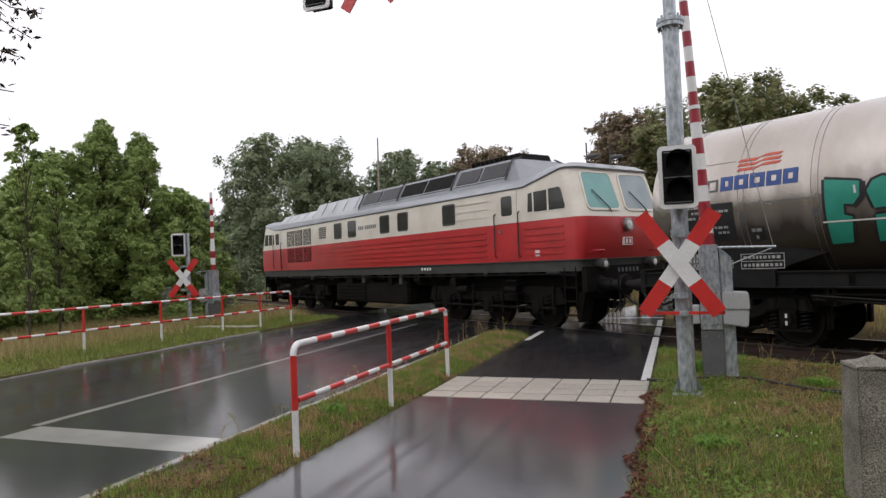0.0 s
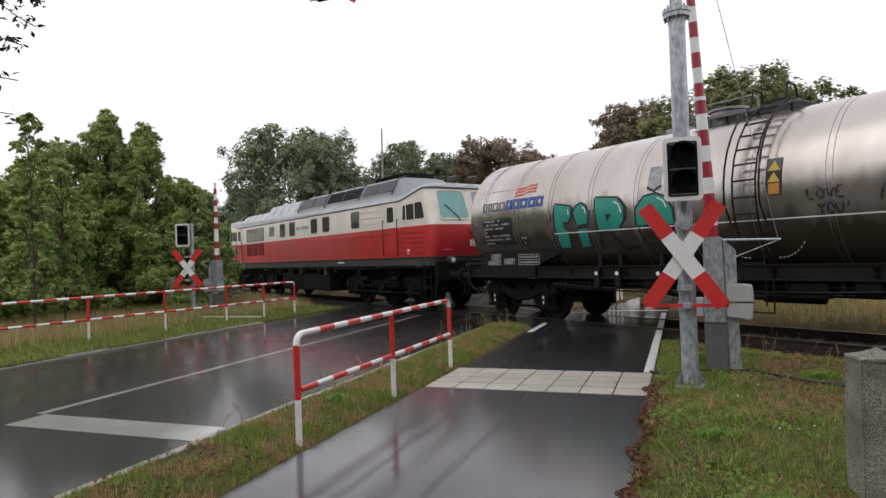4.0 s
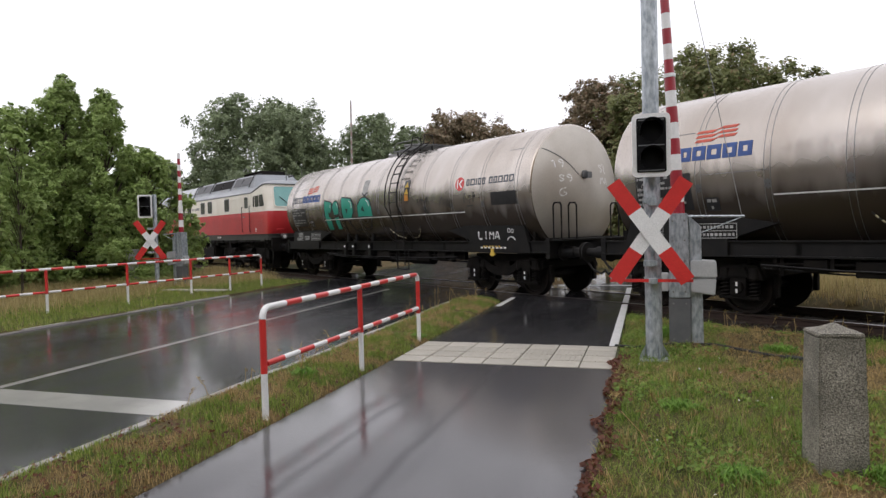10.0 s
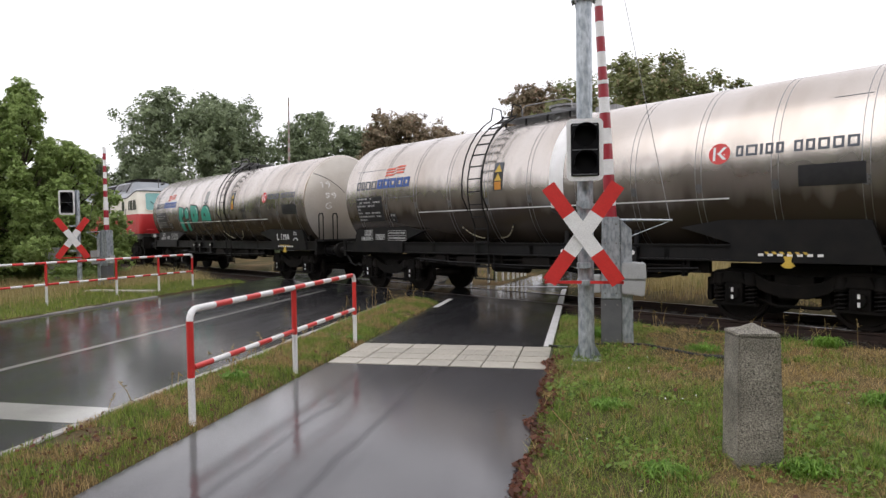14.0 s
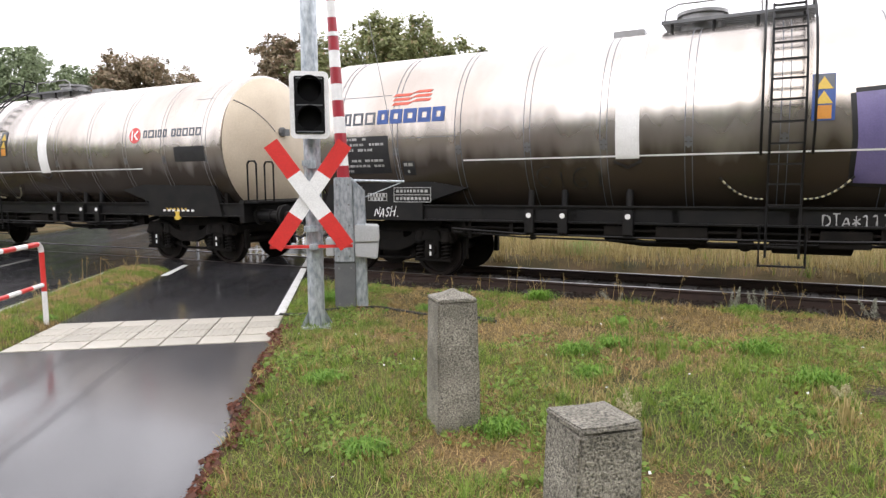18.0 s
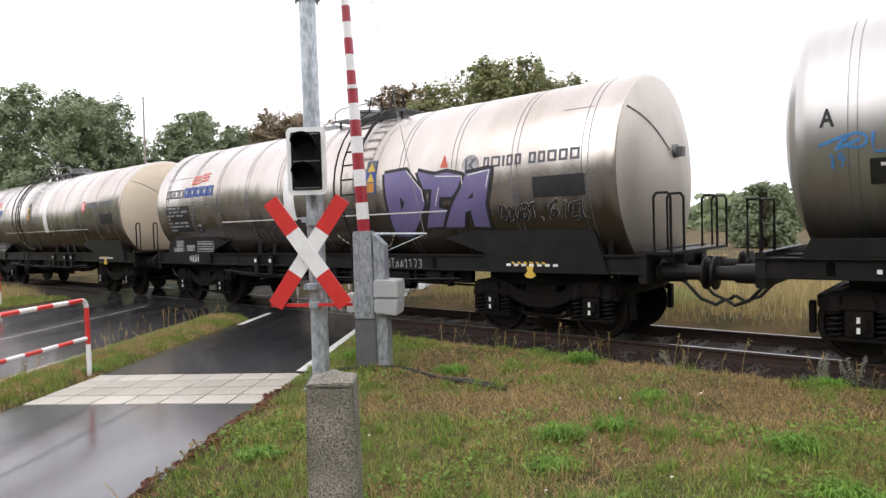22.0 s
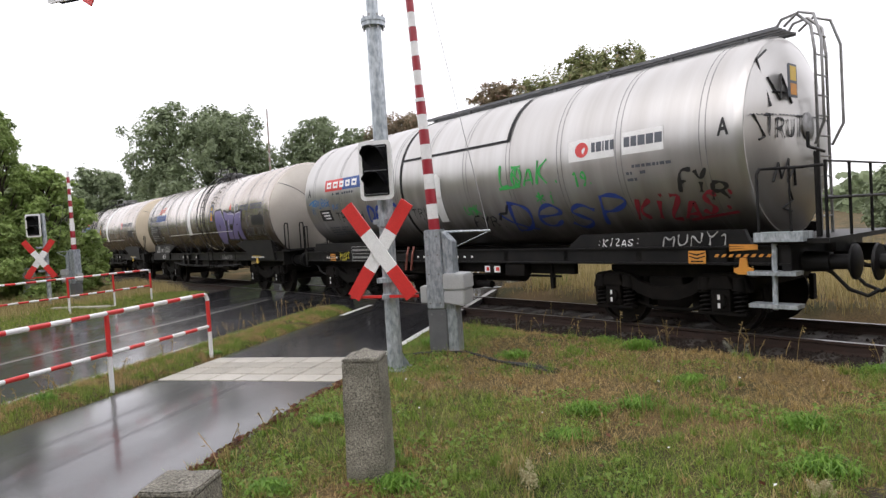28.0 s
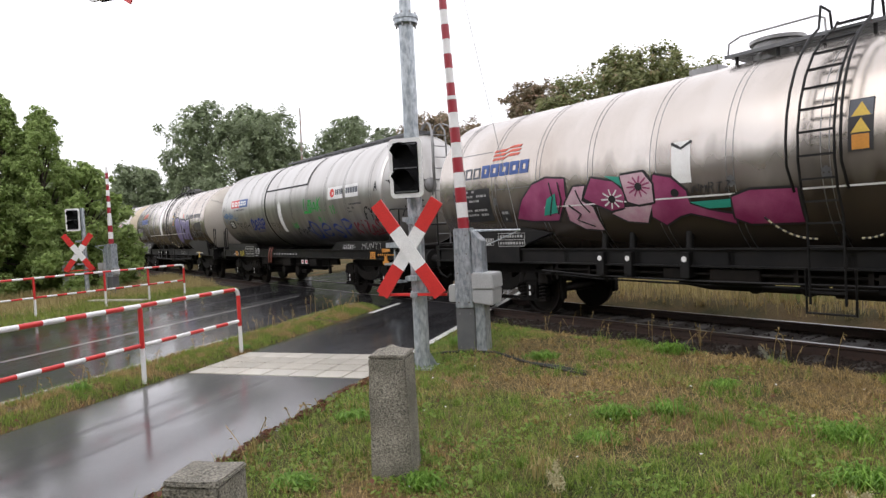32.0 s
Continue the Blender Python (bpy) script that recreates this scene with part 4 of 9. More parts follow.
    part("small_writing", bm, (FRAME_BLACK, WHITE, YELLOW), w, "small unreadable white writing")["kind"] = "stuff"
    bm = bmesh.new()
    prism(bm, [(-5.08, 1.12), (-5.06, 1.04), (-5.12, 0.98), (-5.06, 0.94), (-4.98, 0.94), (-4.92, 0.98), (-4.98, 1.04), (-4.96, 1.12)], 1.317, 1.34)
    part("lifting_bracket", bm, YELLOW, w, "yellow lifting bracket")
    for k in range(6):
        bm = bmesh.new()
        prism(bm, [(-5.30 + 0.11 * k, 1.15), (-5.25 + 0.11 * k, 1.15), (-5.22 + 0.11 * k, 1.19), (-5.27 + 0.11 * k, 1.19)], 1.317, 1.321)
        part("hazard_stripe", bm, YELLOW, w)
    # maker's emblem and name blocks
    x = 5.8
    for wd, tall, mat in ((0.15, 0.22, GREYTEXT), (0.13, 0.22, GREYTEXT), (0.20, 0.22, GREYTEXT), (0.2, 0.22, GREYTEXT), (0.22, 0.25, BLUE), (0.24, 0.25, BLUE), (0.25, 0.25, BLUE), (0.24, 0.25, BLUE), (0.23, 0.25, BLUE)):
        bm = bmesh.new()
        framed(bm, b, x, 0.20, wd, tall, 0.036 if mat is GREYTEXT else 0.075)
        x -= wd + (0.05 if mat is GREYTEXT else 0.03)
        part("name_block", bm, mat, w)
    for k in range(3):
        h = 0.52 + 0.085 * k
        bm = bmesh.new()
        b.patch(bm, ((4.66, h), (4.35, h), (4.29, h + 0.05), (4.61, h + 0.05)), 0.006, 2, 2)
        b.patch(bm, ((4.35, h), (4.25, h + 0.05), (4.17, h + 0.1), (4.29, h + 0.05)), 0.006, 2, 2)
        b.patch(bm, ((4.25, h + 0.05), (3.95, h + 0.05), (3.90, h + 0.1), (4.17, h + 0.1)), 0.006, 2, 2)
        part("emblem_wave", bm, (GREYTEXT, BLUE, ORANGE_RED), w, "red wave of the maker's emblem")
    data_panel(w, b, 4.7, 5.82, -0.66, 0.0, 7)
    data_panel(w, b, 4.22, 4.46, -0.70, -0.45, 2)
    # operator's disc and name blocks
    if extras.get("disc", True):
        bm = bmesh.new()
        centre = (-4.06, 0.26)
        ring = [bm.verts.new(b.at(centre[0] + 0.17 * math.cos(a), (centre[1] + 0.17 * math.sin(a)) / b.r, 0.006)) for a in np.linspace(0, math.tau, 25)[:-1]]
        bm.faces.new(ring).material_index = 1
        for c in (((-3.96, 0.15), (-4.00, 0.15), (-4.00, 0.37), (-3.96, 0.37)), ((-4.02, 0.25), (-4.07, 0.25), (-4.18, 0.36), (-4.12, 0.36)), ((-4.02, 0.27), (-4.07, 0.27), (-4.18, 0.16), (-4.12, 0.16))):
            b.patch(bm, c, 0.009, 2, 2)
        part("operator_disc", bm, (GREYTEXT, DULL_WHITE, GREYTEXT) if extras.get("faded") else (GREYTEXT, RED, WHITE), w, "scratched grey disc" if extras.get("faded") else "red disc with a white figure")
    x = -4.32
    for k, wd in enumerate((0.11, 0.17, 0.04, 0.11, 0.11, 0.12, 0.12, 0.15, 0.14, 0.15)):
        bm = bmesh.new()
        x -= 0.1 if k == 5 else 0
        framed(bm, b, x, 0.19, wd, 0.17, 0.034)
        x -= wd + 0.04
        part("name_block", bm, GREYTEXT, w)
    bm = bmesh.new()
    b.panel(bm, -6.08, -5.22, -0.33, -0.02, 0.005)
    part("black_panel", bm, BLACK, w, "blank black rectangle on the barrel")
    # warning plate by the ladder
    bm = bmesh.new()
    wx = lx - 0.27 if d < 0 else lx - 0.38
    b.panel(bm, wx - 0.26, wx, -0.07, 0.54, 0.008, 0)
    for k in range(2):
        h = 0.14 + k * 0.19
        b.patch(bm, ((wx - 0.03, h), (wx - 0.23, h), (wx - 0.13, h + 0.17), (wx - 0.131, h + 0.17)), 0.011, 1, 2)
    b.panel(bm, wx - 0.22, wx - 0.04, -0.05, 0.12, 0.011, 2)
    b.panel(bm, wx - 0.25, wx - 0.01, 0.325, 0.53, 0.0095, 3)
    part("warning_plate", bm, (BLUE if extras.get("dark_hoops") else BLACK, YELLOW, ORANGE_MARK, GREYTEXT), w, "dark plate with yellow and orange warning signs")
    if extras.get("white_band"):
        bm = bmesh.new()
        b.panel(bm, white_x - 0.17, white_x + 0.17, -0.5, 1.6, 0.006, n=14)
        part("white_band", bm, WHITE, w, "white strip down the barrel")
    bm = bmesh.new()
    b.patch(bm, ((white_x + 0.2, -0.56), (white_x, -0.66), (white_x, -0.61), (white_x + 0.2, -0.51)), 0.009, 0, 2)
    b.patch(bm, ((white_x, -0.66), (white_x - 0.2, -0.56), (white_x - 0.2, -0.51), (white_x, -0.61)), 0.009, 0, 2)
    part("chevron_mark", bm, BLACK, w)
    PLACE_IN_TRAIN[w] = q
    return w, b


def walkway(parent, x0, x1, z, half, mat):
    """Slatted walkway: two edge beams, boards between them."""
    x0, x1 = min(x0, x1), max(x0, x1)
    bm = bmesh.new()
    box(bm, x0, x1, half - 0.03, half, z - 0.03, z + 0.02)
    deck = part("walkway", bm, mat, parent)
    bm = bmesh.new()
    box(bm, x0, x1, -half, -half + 0.03, z - 0.03, z + 0.02)
    part("edge_beam", bm, mat, deck)
    n = int((2 * half - 0.08) / 0.125)
    for k in range(n):
        y = -half + 0.05 + (2 * half - 0.08) * k / n
        bm = bmesh.new()
        box(bm, x0, x1, y, y + 0.085, z - 0.01, z + 0.012)
        part("board", bm, mat, deck)


w1, barrel1 = slov_wagon("steel tank wagon with green painted graffiti on its barrel", 25.82, -1.3, 0.7, {})
w2, barrel2 = slov_wagon("steel tank wagon with a white band down its barrel", 10.72, 1.18, -0.86, {"white_band": True, "ends": TANK_BEIGE})
w3, barrel3 = slov_wagon("steel tank wagon with large purple graffiti on its barrel", -4.38, -1.38, 0.67, {"white_band": True, "dark_hoops": True, "faded": True})
w5, barrel5 = slov_wagon("steel tank wagon with magenta graffiti on its barrel", -33.95, -1.33, 0.67, {})


def nacco_wagon(label, q):
    """Tank wagon of two slightly drooping barrels with flat dished ends and a full-length walkway."""
    w = thing("tank_wagon", label, "tank wagon", "wagons of the train")
    b = Barrel(2.75, 1.44)
    bm = bmesh.new()
    lathe(bm, [(-6.02, 1.40), (-5.98, 1.43), (-5.9, 1.44), (5.9, 1.44), (5.98, 1.43), (6.02, 1.40)], 72, (0, 0, b.zc))
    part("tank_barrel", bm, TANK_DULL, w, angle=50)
    for s in (1, -1):
        bm = bmesh.new()
        lathe(bm, [(s * 6.0, 1.41), (s * 6.12, 1.2), (s * 6.24, 0.8), (s * 6.3, 0.4), (s * 6.31, 0.1)], 56, (0, 0, b.zc))
        part("tank_end", bm, TANK_DULL, w, "dished end", angle=50)
    for x in (5.45, 4.12, 2.97, 1.75, 0.6, -0.6, -1.78, -2.97, -4.13, -5.48):
        bm = bmesh.new()
        b.hoop(bm, x + 0.045, 0.011, 0.004)
        b.hoop(bm, x - 0.045, 0.011, 0.004)
        part("hoop_seam", bm, STEEL, w)
    bm = bmesh.new()
    b.hoop(bm, 1.5, 0.07, 0.012)
    b.panel(bm, -1.75, 1.5, 0.48, 0.53, 0.012, n=2)
    b.panel(bm, -1.8, -1.72, 0.48, 1.6, 0.012, n=6)
    part("black_strap", bm, FRAME_BLACK, w, "black sealing strap round a lighter cover sheet")
    bm = bmesh.new()
    b.patch(bm, ((0.5, -0.95), (0.26, -0.95), (0.18, -0.4), (0.45, -0.4)), 0.01)
    b.patch(bm, ((0.45, -0.39), (0.18, -0.39), (0.14, 0.0), (0.4, 0.0)), 0.01)
    b.patch(bm, ((0.4, 0.0), (0.14, 0.0), (0.26, 0.1), (0.28, 0.1)), 0.01)
    part("white_gauge_plate", bm, WHITE, w)
    underframe(w, 6.5, 1.02, 1.28)
    for s in (1, -1):
        for side in (1, -1):
            bm = bmesh.new()
            prism(bm, [(s * 6.0, 1.28), (s * 5.9, 1.50), (s * 3.2, 1.50), (s * 2.9, 1.28)], side * 1.16, side * 1.26)
            part("saddle_plate", bm, FRAME_BLACK, w, bevel=0.006)
    freight_bogie(w, 4.55)
    freight_bogie(w, -4.55)
    buffer_gear(w, 7.12)
    buffer_gear(w, -7.12)
    zt = b.zc + b.r + 0.07
    walkway(w, -6.05, 1.9, zt, 0.32, STEEL_DARK)
    for x in np.arange(-5.6, 1.9, 1.2):
        for y in (0.26, -0.26):
            bm = bmesh.new()
            box(bm, x - 0.03, x + 0.03, y - 0.03, y + 0.03, zt - 0.12, zt)
            part("walkway_post", bm, STEEL_DARK, w)
    # end ladder and its cage at the near end
    for y0 in (-0.5,):
        bm = bmesh.new()
        for y in (-0.35, 0.05):
            tube(bm, [(-6.42, y, 1.3), (-6.42, y, 3.9), (-6.38, y, 4.25), (-6.2, y, 4.45), (-6.0, y, 4.42), (-5.9, y, 4.28)], 0.022)
        lad = part("ladder", bm, STEEL, w)
        for z in np.arange(1.6, 4.2, 0.28):
            bm = bmesh.new()
            rod(bm, (-6.42, -0.35, z), (-6.42, 0.05, z), 0.014)
            part("rung", bm, STEEL, lad)
    bm = bmesh.new()
    tube(bm, [(-6.42, -0.45, 2.6), (-6.56, -0.5, 2.9), (-6.56, -0.5, 4.0), (-6.46, -0.45, 4.36), (-6.25, -0.4, 4.45), (-6.05, -0.4, 4.3)], 0.02)
    tube(bm, [(-6.42, 0.15, 2.6), (-6.56, 0.2, 2.9), (-6.56, 0.2, 4.0), (-6.46, 0.15, 4.36), (-6.25, 0.1, 4.45), (-6.05, 0.1, 4.3)], 0.02)
    part("ladder_guard", bm, STEEL, w)
    bm = bmesh.new()
    lathe(bm, [(-6.28, 0.19), (-6.33, 0.19), (-6.345, 0.16)], 24, (0, 0.12, 2.86))
    part("round_cover", bm, STEEL, w)
    # end platform with railings, hand brake and steps, at the near end
    bm = bmesh.new()
    box(bm, -6.95, -6.05, -1.3, 1.3, 1.30, 1.36)
    part("end_platform", bm, FRAME_BLACK, w)
    for pts in ([(-6.9, -1.2, 1.36), (-6.9, -1.2, 2.3), (-6.9, 1.2, 2.3), (-6.9, 1.2, 1.36)], [(-6.5, 1.25, 1.36), (-6.5, 1.25, 2.25), (-6.9, 1.25, 2.25)], [(-6.9, -1.2, 1.85), (-6.9, 1.2, 1.85)],
                [(-6.9, 0.4, 1.36), (-6.9, 0.4, 2.3)], [(-6.9, -0.4, 1.36), (-6.9, -0.4, 2.3)], [(-6.12, 1.3, 1.4), (-6.12, 1.3, 2.2), (-6.14, 1.26, 2.27), (-6.5, 0.8, 2.27)]):
        bm = bmesh.new()
        tube(bm, pts, 0.02)
        part("platform_rail", bm, FRAME_BLACK, w)
    bm = bmesh.new()
    rod(bm, (-6.7, 0.9, 1.36), (-6.7, 0.9, 2.45), 0.035)
    rod(bm, (-6.7, 0.65, 2.45), (-6.7, 1.15, 2.5), 0.02)
    rod(bm, (-6.7, 1.15, 2.5), (-6.7, 1.15, 2.68), 0.022)
    part("hand_brake", bm, FRAME_BLACK, w)
    bm = bmesh.new()
    rod(bm, (-6.3, 1.28, 1.3), (-6.3, 1.32, 0.45), 0.035)
    for z in (0.5, 0.92):
        box(bm, -6.6, -6.0, 1.18, 1.42, z - 0.02, z + 0.03)
    part("side_steps", bm, GALV, w, "grey ladder steps below the end platform")
    bm = bmesh.new()
    box(bm, -6.7, -6.1, 1.1, 1.42, 1.33, 1.45)
    part("step_board", bm, GALV, w)
    # far-end platform rails
    for y in (1.2, 0.5):
        bm = bmesh.new()
        tube(bm, [(6.45, y, 1.28), (6.45, y, 2.0), (6.6, y, 2.0), (6.6, y, 1.28)], 0.02)
        part("platform_rail", bm, FRAME_BLACK, w)
    # underfloor: discharge, ladder hanger, brake pipes
    bm = bmesh.new()
    rod(bm, (-2.6, 1.1, 0.78), (2.9, 1.1, 0.78), 0.022)
    for x in (2.6, 2.2, -2.4):
        box(bm, x - 0.03, x + 0.03, 1.05, 1.13, 0.56, 1.05)
    lathe(bm, [(-1.4, 0.06), (-1.35, 0.17), (-0.4, 0.17), (-0.35, 0.06)], 18, (0, 0.7, 0.78))
    tube(bm, [(0.6, 0.3, 1.2), (0.5, 0.6, 0.7), (0.0, 0.95, 0.58), (-0.8, 1.05, 0.58)], 0.07, 10)
    lathe(bm, [(0.75, 0.14), (1.15, 0.14)], 18, (-0.2, 0, 0.6), "y")
    lathe(bm, [(0.75, 0.14), (1.15, 0.14)], 18, (0.9, 0, 0.6), "y")
    part("discharge_gear", bm, GRIME, w)
    bm = bmesh.new()
    for x in (1.55, 1.35):
        tube(bm, [(x, 1.3, 1.36), (x, 1.36, 1.2), (x + 0.08, 1.36, 0.85)], 0.025)
    part("pipe_bracket", bm, RED_OXIDE, w, "red-brown pipe brackets")
    mark_plate(w, 3.1, 3.95, 1.04, 1.40, 1.305)
    for x0 in (5.05, -5.12):
        bm = bmesh.new()
        box(bm, x0 - 0.26, x0, 1.302, 1.306, 1.04, 1.22)
        prism(bm, [(x0 - 0.22, 1.08), (x0 - 0.04, 1.08), (x0 - 0.04, 1.06), (x0 - 0.22, 1.06)], 1.306, 1.309, 1)
        for zc in (1.12, 1.17):
            prism(bm, [(x0 - 0.25, zc + 0.03), (x0 - 0.13, zc), (x0 - 0.01, zc + 0.03), (x0 - 0.01, zc + 0.015), (x0 - 0.13, zc - 0.02), (x0 - 0.25, zc + 0.015)], 1.306, 1.309, 1)
        part("lifting_mark", bm, (ORANGE_MARK, FRAME_BLACK), w, "orange mark with black chevrons")
    bm = bmesh.new()
    for k in range(6):
        box(bm, 5.2 - k * 0.1, 5.25 - k * 0.1, 1.302, 1.306, 1.1, 1.15)
    for k in range(9):
        box(bm, 1.2 - k * 0.22, 1.26 - k * 0.22, 1.302, 1.306, 1.12, 1.16)
    part("solebar_writing", bm, WHITE, w, "small unreadable white writing")["kind"] = "stuff"
    # owner's red and blue name field
    bm = bmesh.new()
    b.panel(bm, 4.0, 4.86, 0.09, 0.38, 0.007, 1)
    b.panel(bm, 3.15, 4.0, 0.09, 0.38, 0.007, 2)
    x = 4.76
    for wd in (0.22, 0.23, 0.2, 0.2, 0.23):
        framed(bm, b, x, 0.155, wd, 0.16, 0.055, 0, 0.011)
        x -= wd + 0.09
    bars(bm, b, 4.5, -0.02, (0.07, -0.05, 0.18, -0.05, 0.08, 0.08, 0.09, 0.08, 0.08), 0.055, 0.03, 0, 3, 0.009)
    part("owner_emblem", bm, (WHITE, RED, BLUE, GREYTEXT), w, "red and blue name field with white blocks")
    bm = bmesh.new()
    b.panel(bm, 4.73, 5.3, -0.68, -0.38, 0.006, 0)
    for k in range(3):
        b.panel(bm, 4.83, 5.2 - 0.05 * k, -0.47 - 0.08 * k, -0.43 - 0.08 * k, 0.009, 1, 1)
    part("notice_plate", bm, (BLACK, WHITE), w, "small black notice with unreadable white writing")
    # operator's white panels
    bm = bmesh.new()
    b.panel(bm, -4.06, -3.18, -0.06, 0.28, 0.006, 0)
    b.panel(bm, -4.9, -4.2, -0.06, 0.28, 0.006, 0)
    ring = [bm.verts.new(b.at(-3.45 + 0.13 * math.cos(a), (0.11 + 0.12 * math.sin(a)) / b.r, 0.009)) for a in np.linspace(0, math.tau, 21)[:-1]]
    bm.faces.new(ring).material_index = 1
    bars(bm, b, -3.64, 0.05, (0.07, 0.1, 0.03, 0.07, 0.07), 0.15, 0.02, 0, 2, 0.009)
    bars(bm, b, -4.24, 0.05, (0.1, 0.1, 0.12, 0.12, 0.12), 0.15, 0.02, 0, 2, 0.009)
    part("operator_emblem", bm, (WHITE, RED, GREYTEXT), w, "white panels with a red disc and dark name blocks")
    data_panel(w, b, -5.1, -4.2, -0.5, -0.2, 3, False)
    data_panel(w, b, 3.1, 5.2, -1.18, -0.86, 4, False)
    PLACE_IN_TRAIN[w] = q
    return w, b


w4, barrel4 = nacco_wagon("dull aluminium tank wagon covered with graffiti, with an end platform", -19.1)


def plan_ring(bm, z, xe, w, r, n=6):
    """A rounded rectangle in plan: ends at +-xe, sides at +-w; the roof line rises over both cabs."""
    pts = []
    for cx, cy, a0 in ((xe - r, w - r, 0), (-(xe - r), w - r, 90), (-(xe - r), -(w - r), 180), (xe - r, -(w - r), 270)):
        arc = [(cx + r * math.cos(radians(a0 + 90 * k / n)), cy + r * math.sin(radians(a0 + 90 * k / n))) for k in range(n + 1)]
        if cx > 0 and cy > 0:
            arc += [(8.0, w), (-8.0, w)]
        if cx < 0 and cy < 0:
            arc += [(-8.0, -w), (8.0, -w)]
        pts += arc
    lift = lambda x: 0.29 * min(max((abs(x) - 8.0) / 1.3, 0), 1) if z > 3.3 else 0
    return [bm.verts.new((x, y, z + lift(x))) for x, y in pts]


def shell(name, levels, mat, parent, label="", cap=True):
    bm = bmesh.new()
    rings = [plan_ring(bm, *lv) for lv in levels]
    for a, b in zip(rings, rings[1:]):
        for k in range(len(a)):
            bm.faces.new((a[k - 1], a[k], b[k], b[k - 1]))
    if cap:
        bm.faces.new(rings[0][::-1])
        bm.faces.new(rings[-1])
    return part(name, bm, mat, parent, label, angle=30)


def along_x(bm, profile, x0, x1, slope=0.0, mi=0):
    """A (y, z) outline drawn out along x, its ends leaning in by slope per metre of height."""
    zb = min(z for y, z in profile)
    a = [bm.verts.new((x0 + slope * (z - zb), y, z)) for y, z in profile]
    b = [bm.verts.new((x1 - slope * (z - zb), y, z)) for y, z in profile]
    bm.faces.new(a).material_index = mi
    bm.faces.new(b[::-1]).material_index = mi
    for k in range(len(a)):
        bm.faces.new((a[k - 1], b[k - 1], b[k], a[k])).material_index = mi


def slanted_panel(bm, x0, x1, s, lower, upper, lift, thick=0.02):
    """A flat panel on the sloping flank of a roof casing."""
    (y0, z0), (y1, z1) = lower, upper
    d = Vector((0, z1 - z0, y0 - y1)).normalized()
    corner = [(x0, y0, z0), (x1, y0, z0), (x1, y1, z1), (x0, y1, z1)]
    low = [bm.verts.new((x, s * (y + d.y * lift), z + d.z * lift)) for x, y, z in corner]
    top = [bm.verts.new((x, s * (y + d.y * (lift + thick)), z + d.z * (lift + thick))) for x, y, z in corner]
    bm.faces.new(low)
    bm.faces.new(top)
    for k in range(4):
        bm.faces.new((low[k - 1], low[k], top[k], top[k - 1]))


def rounded_plate(bm, x0, x1, z0, z1, y0, y1, r=0.06, mi=0):
    pts = []
    for cx, cz, a0 in ((x1 - r, z1 - r, 0), (x0 + r, z1 - r, 90), (x0 + r, z0 + r, 180), (x1 - r, z0 + r, 270)):
        for k in range(5):
            a = radians(a0 + 22.5 * k)
            pts.append((cx + r * math.cos(a), cz + r * math.sin(a)))
    prism(bm, pts, y0, y1, mi)


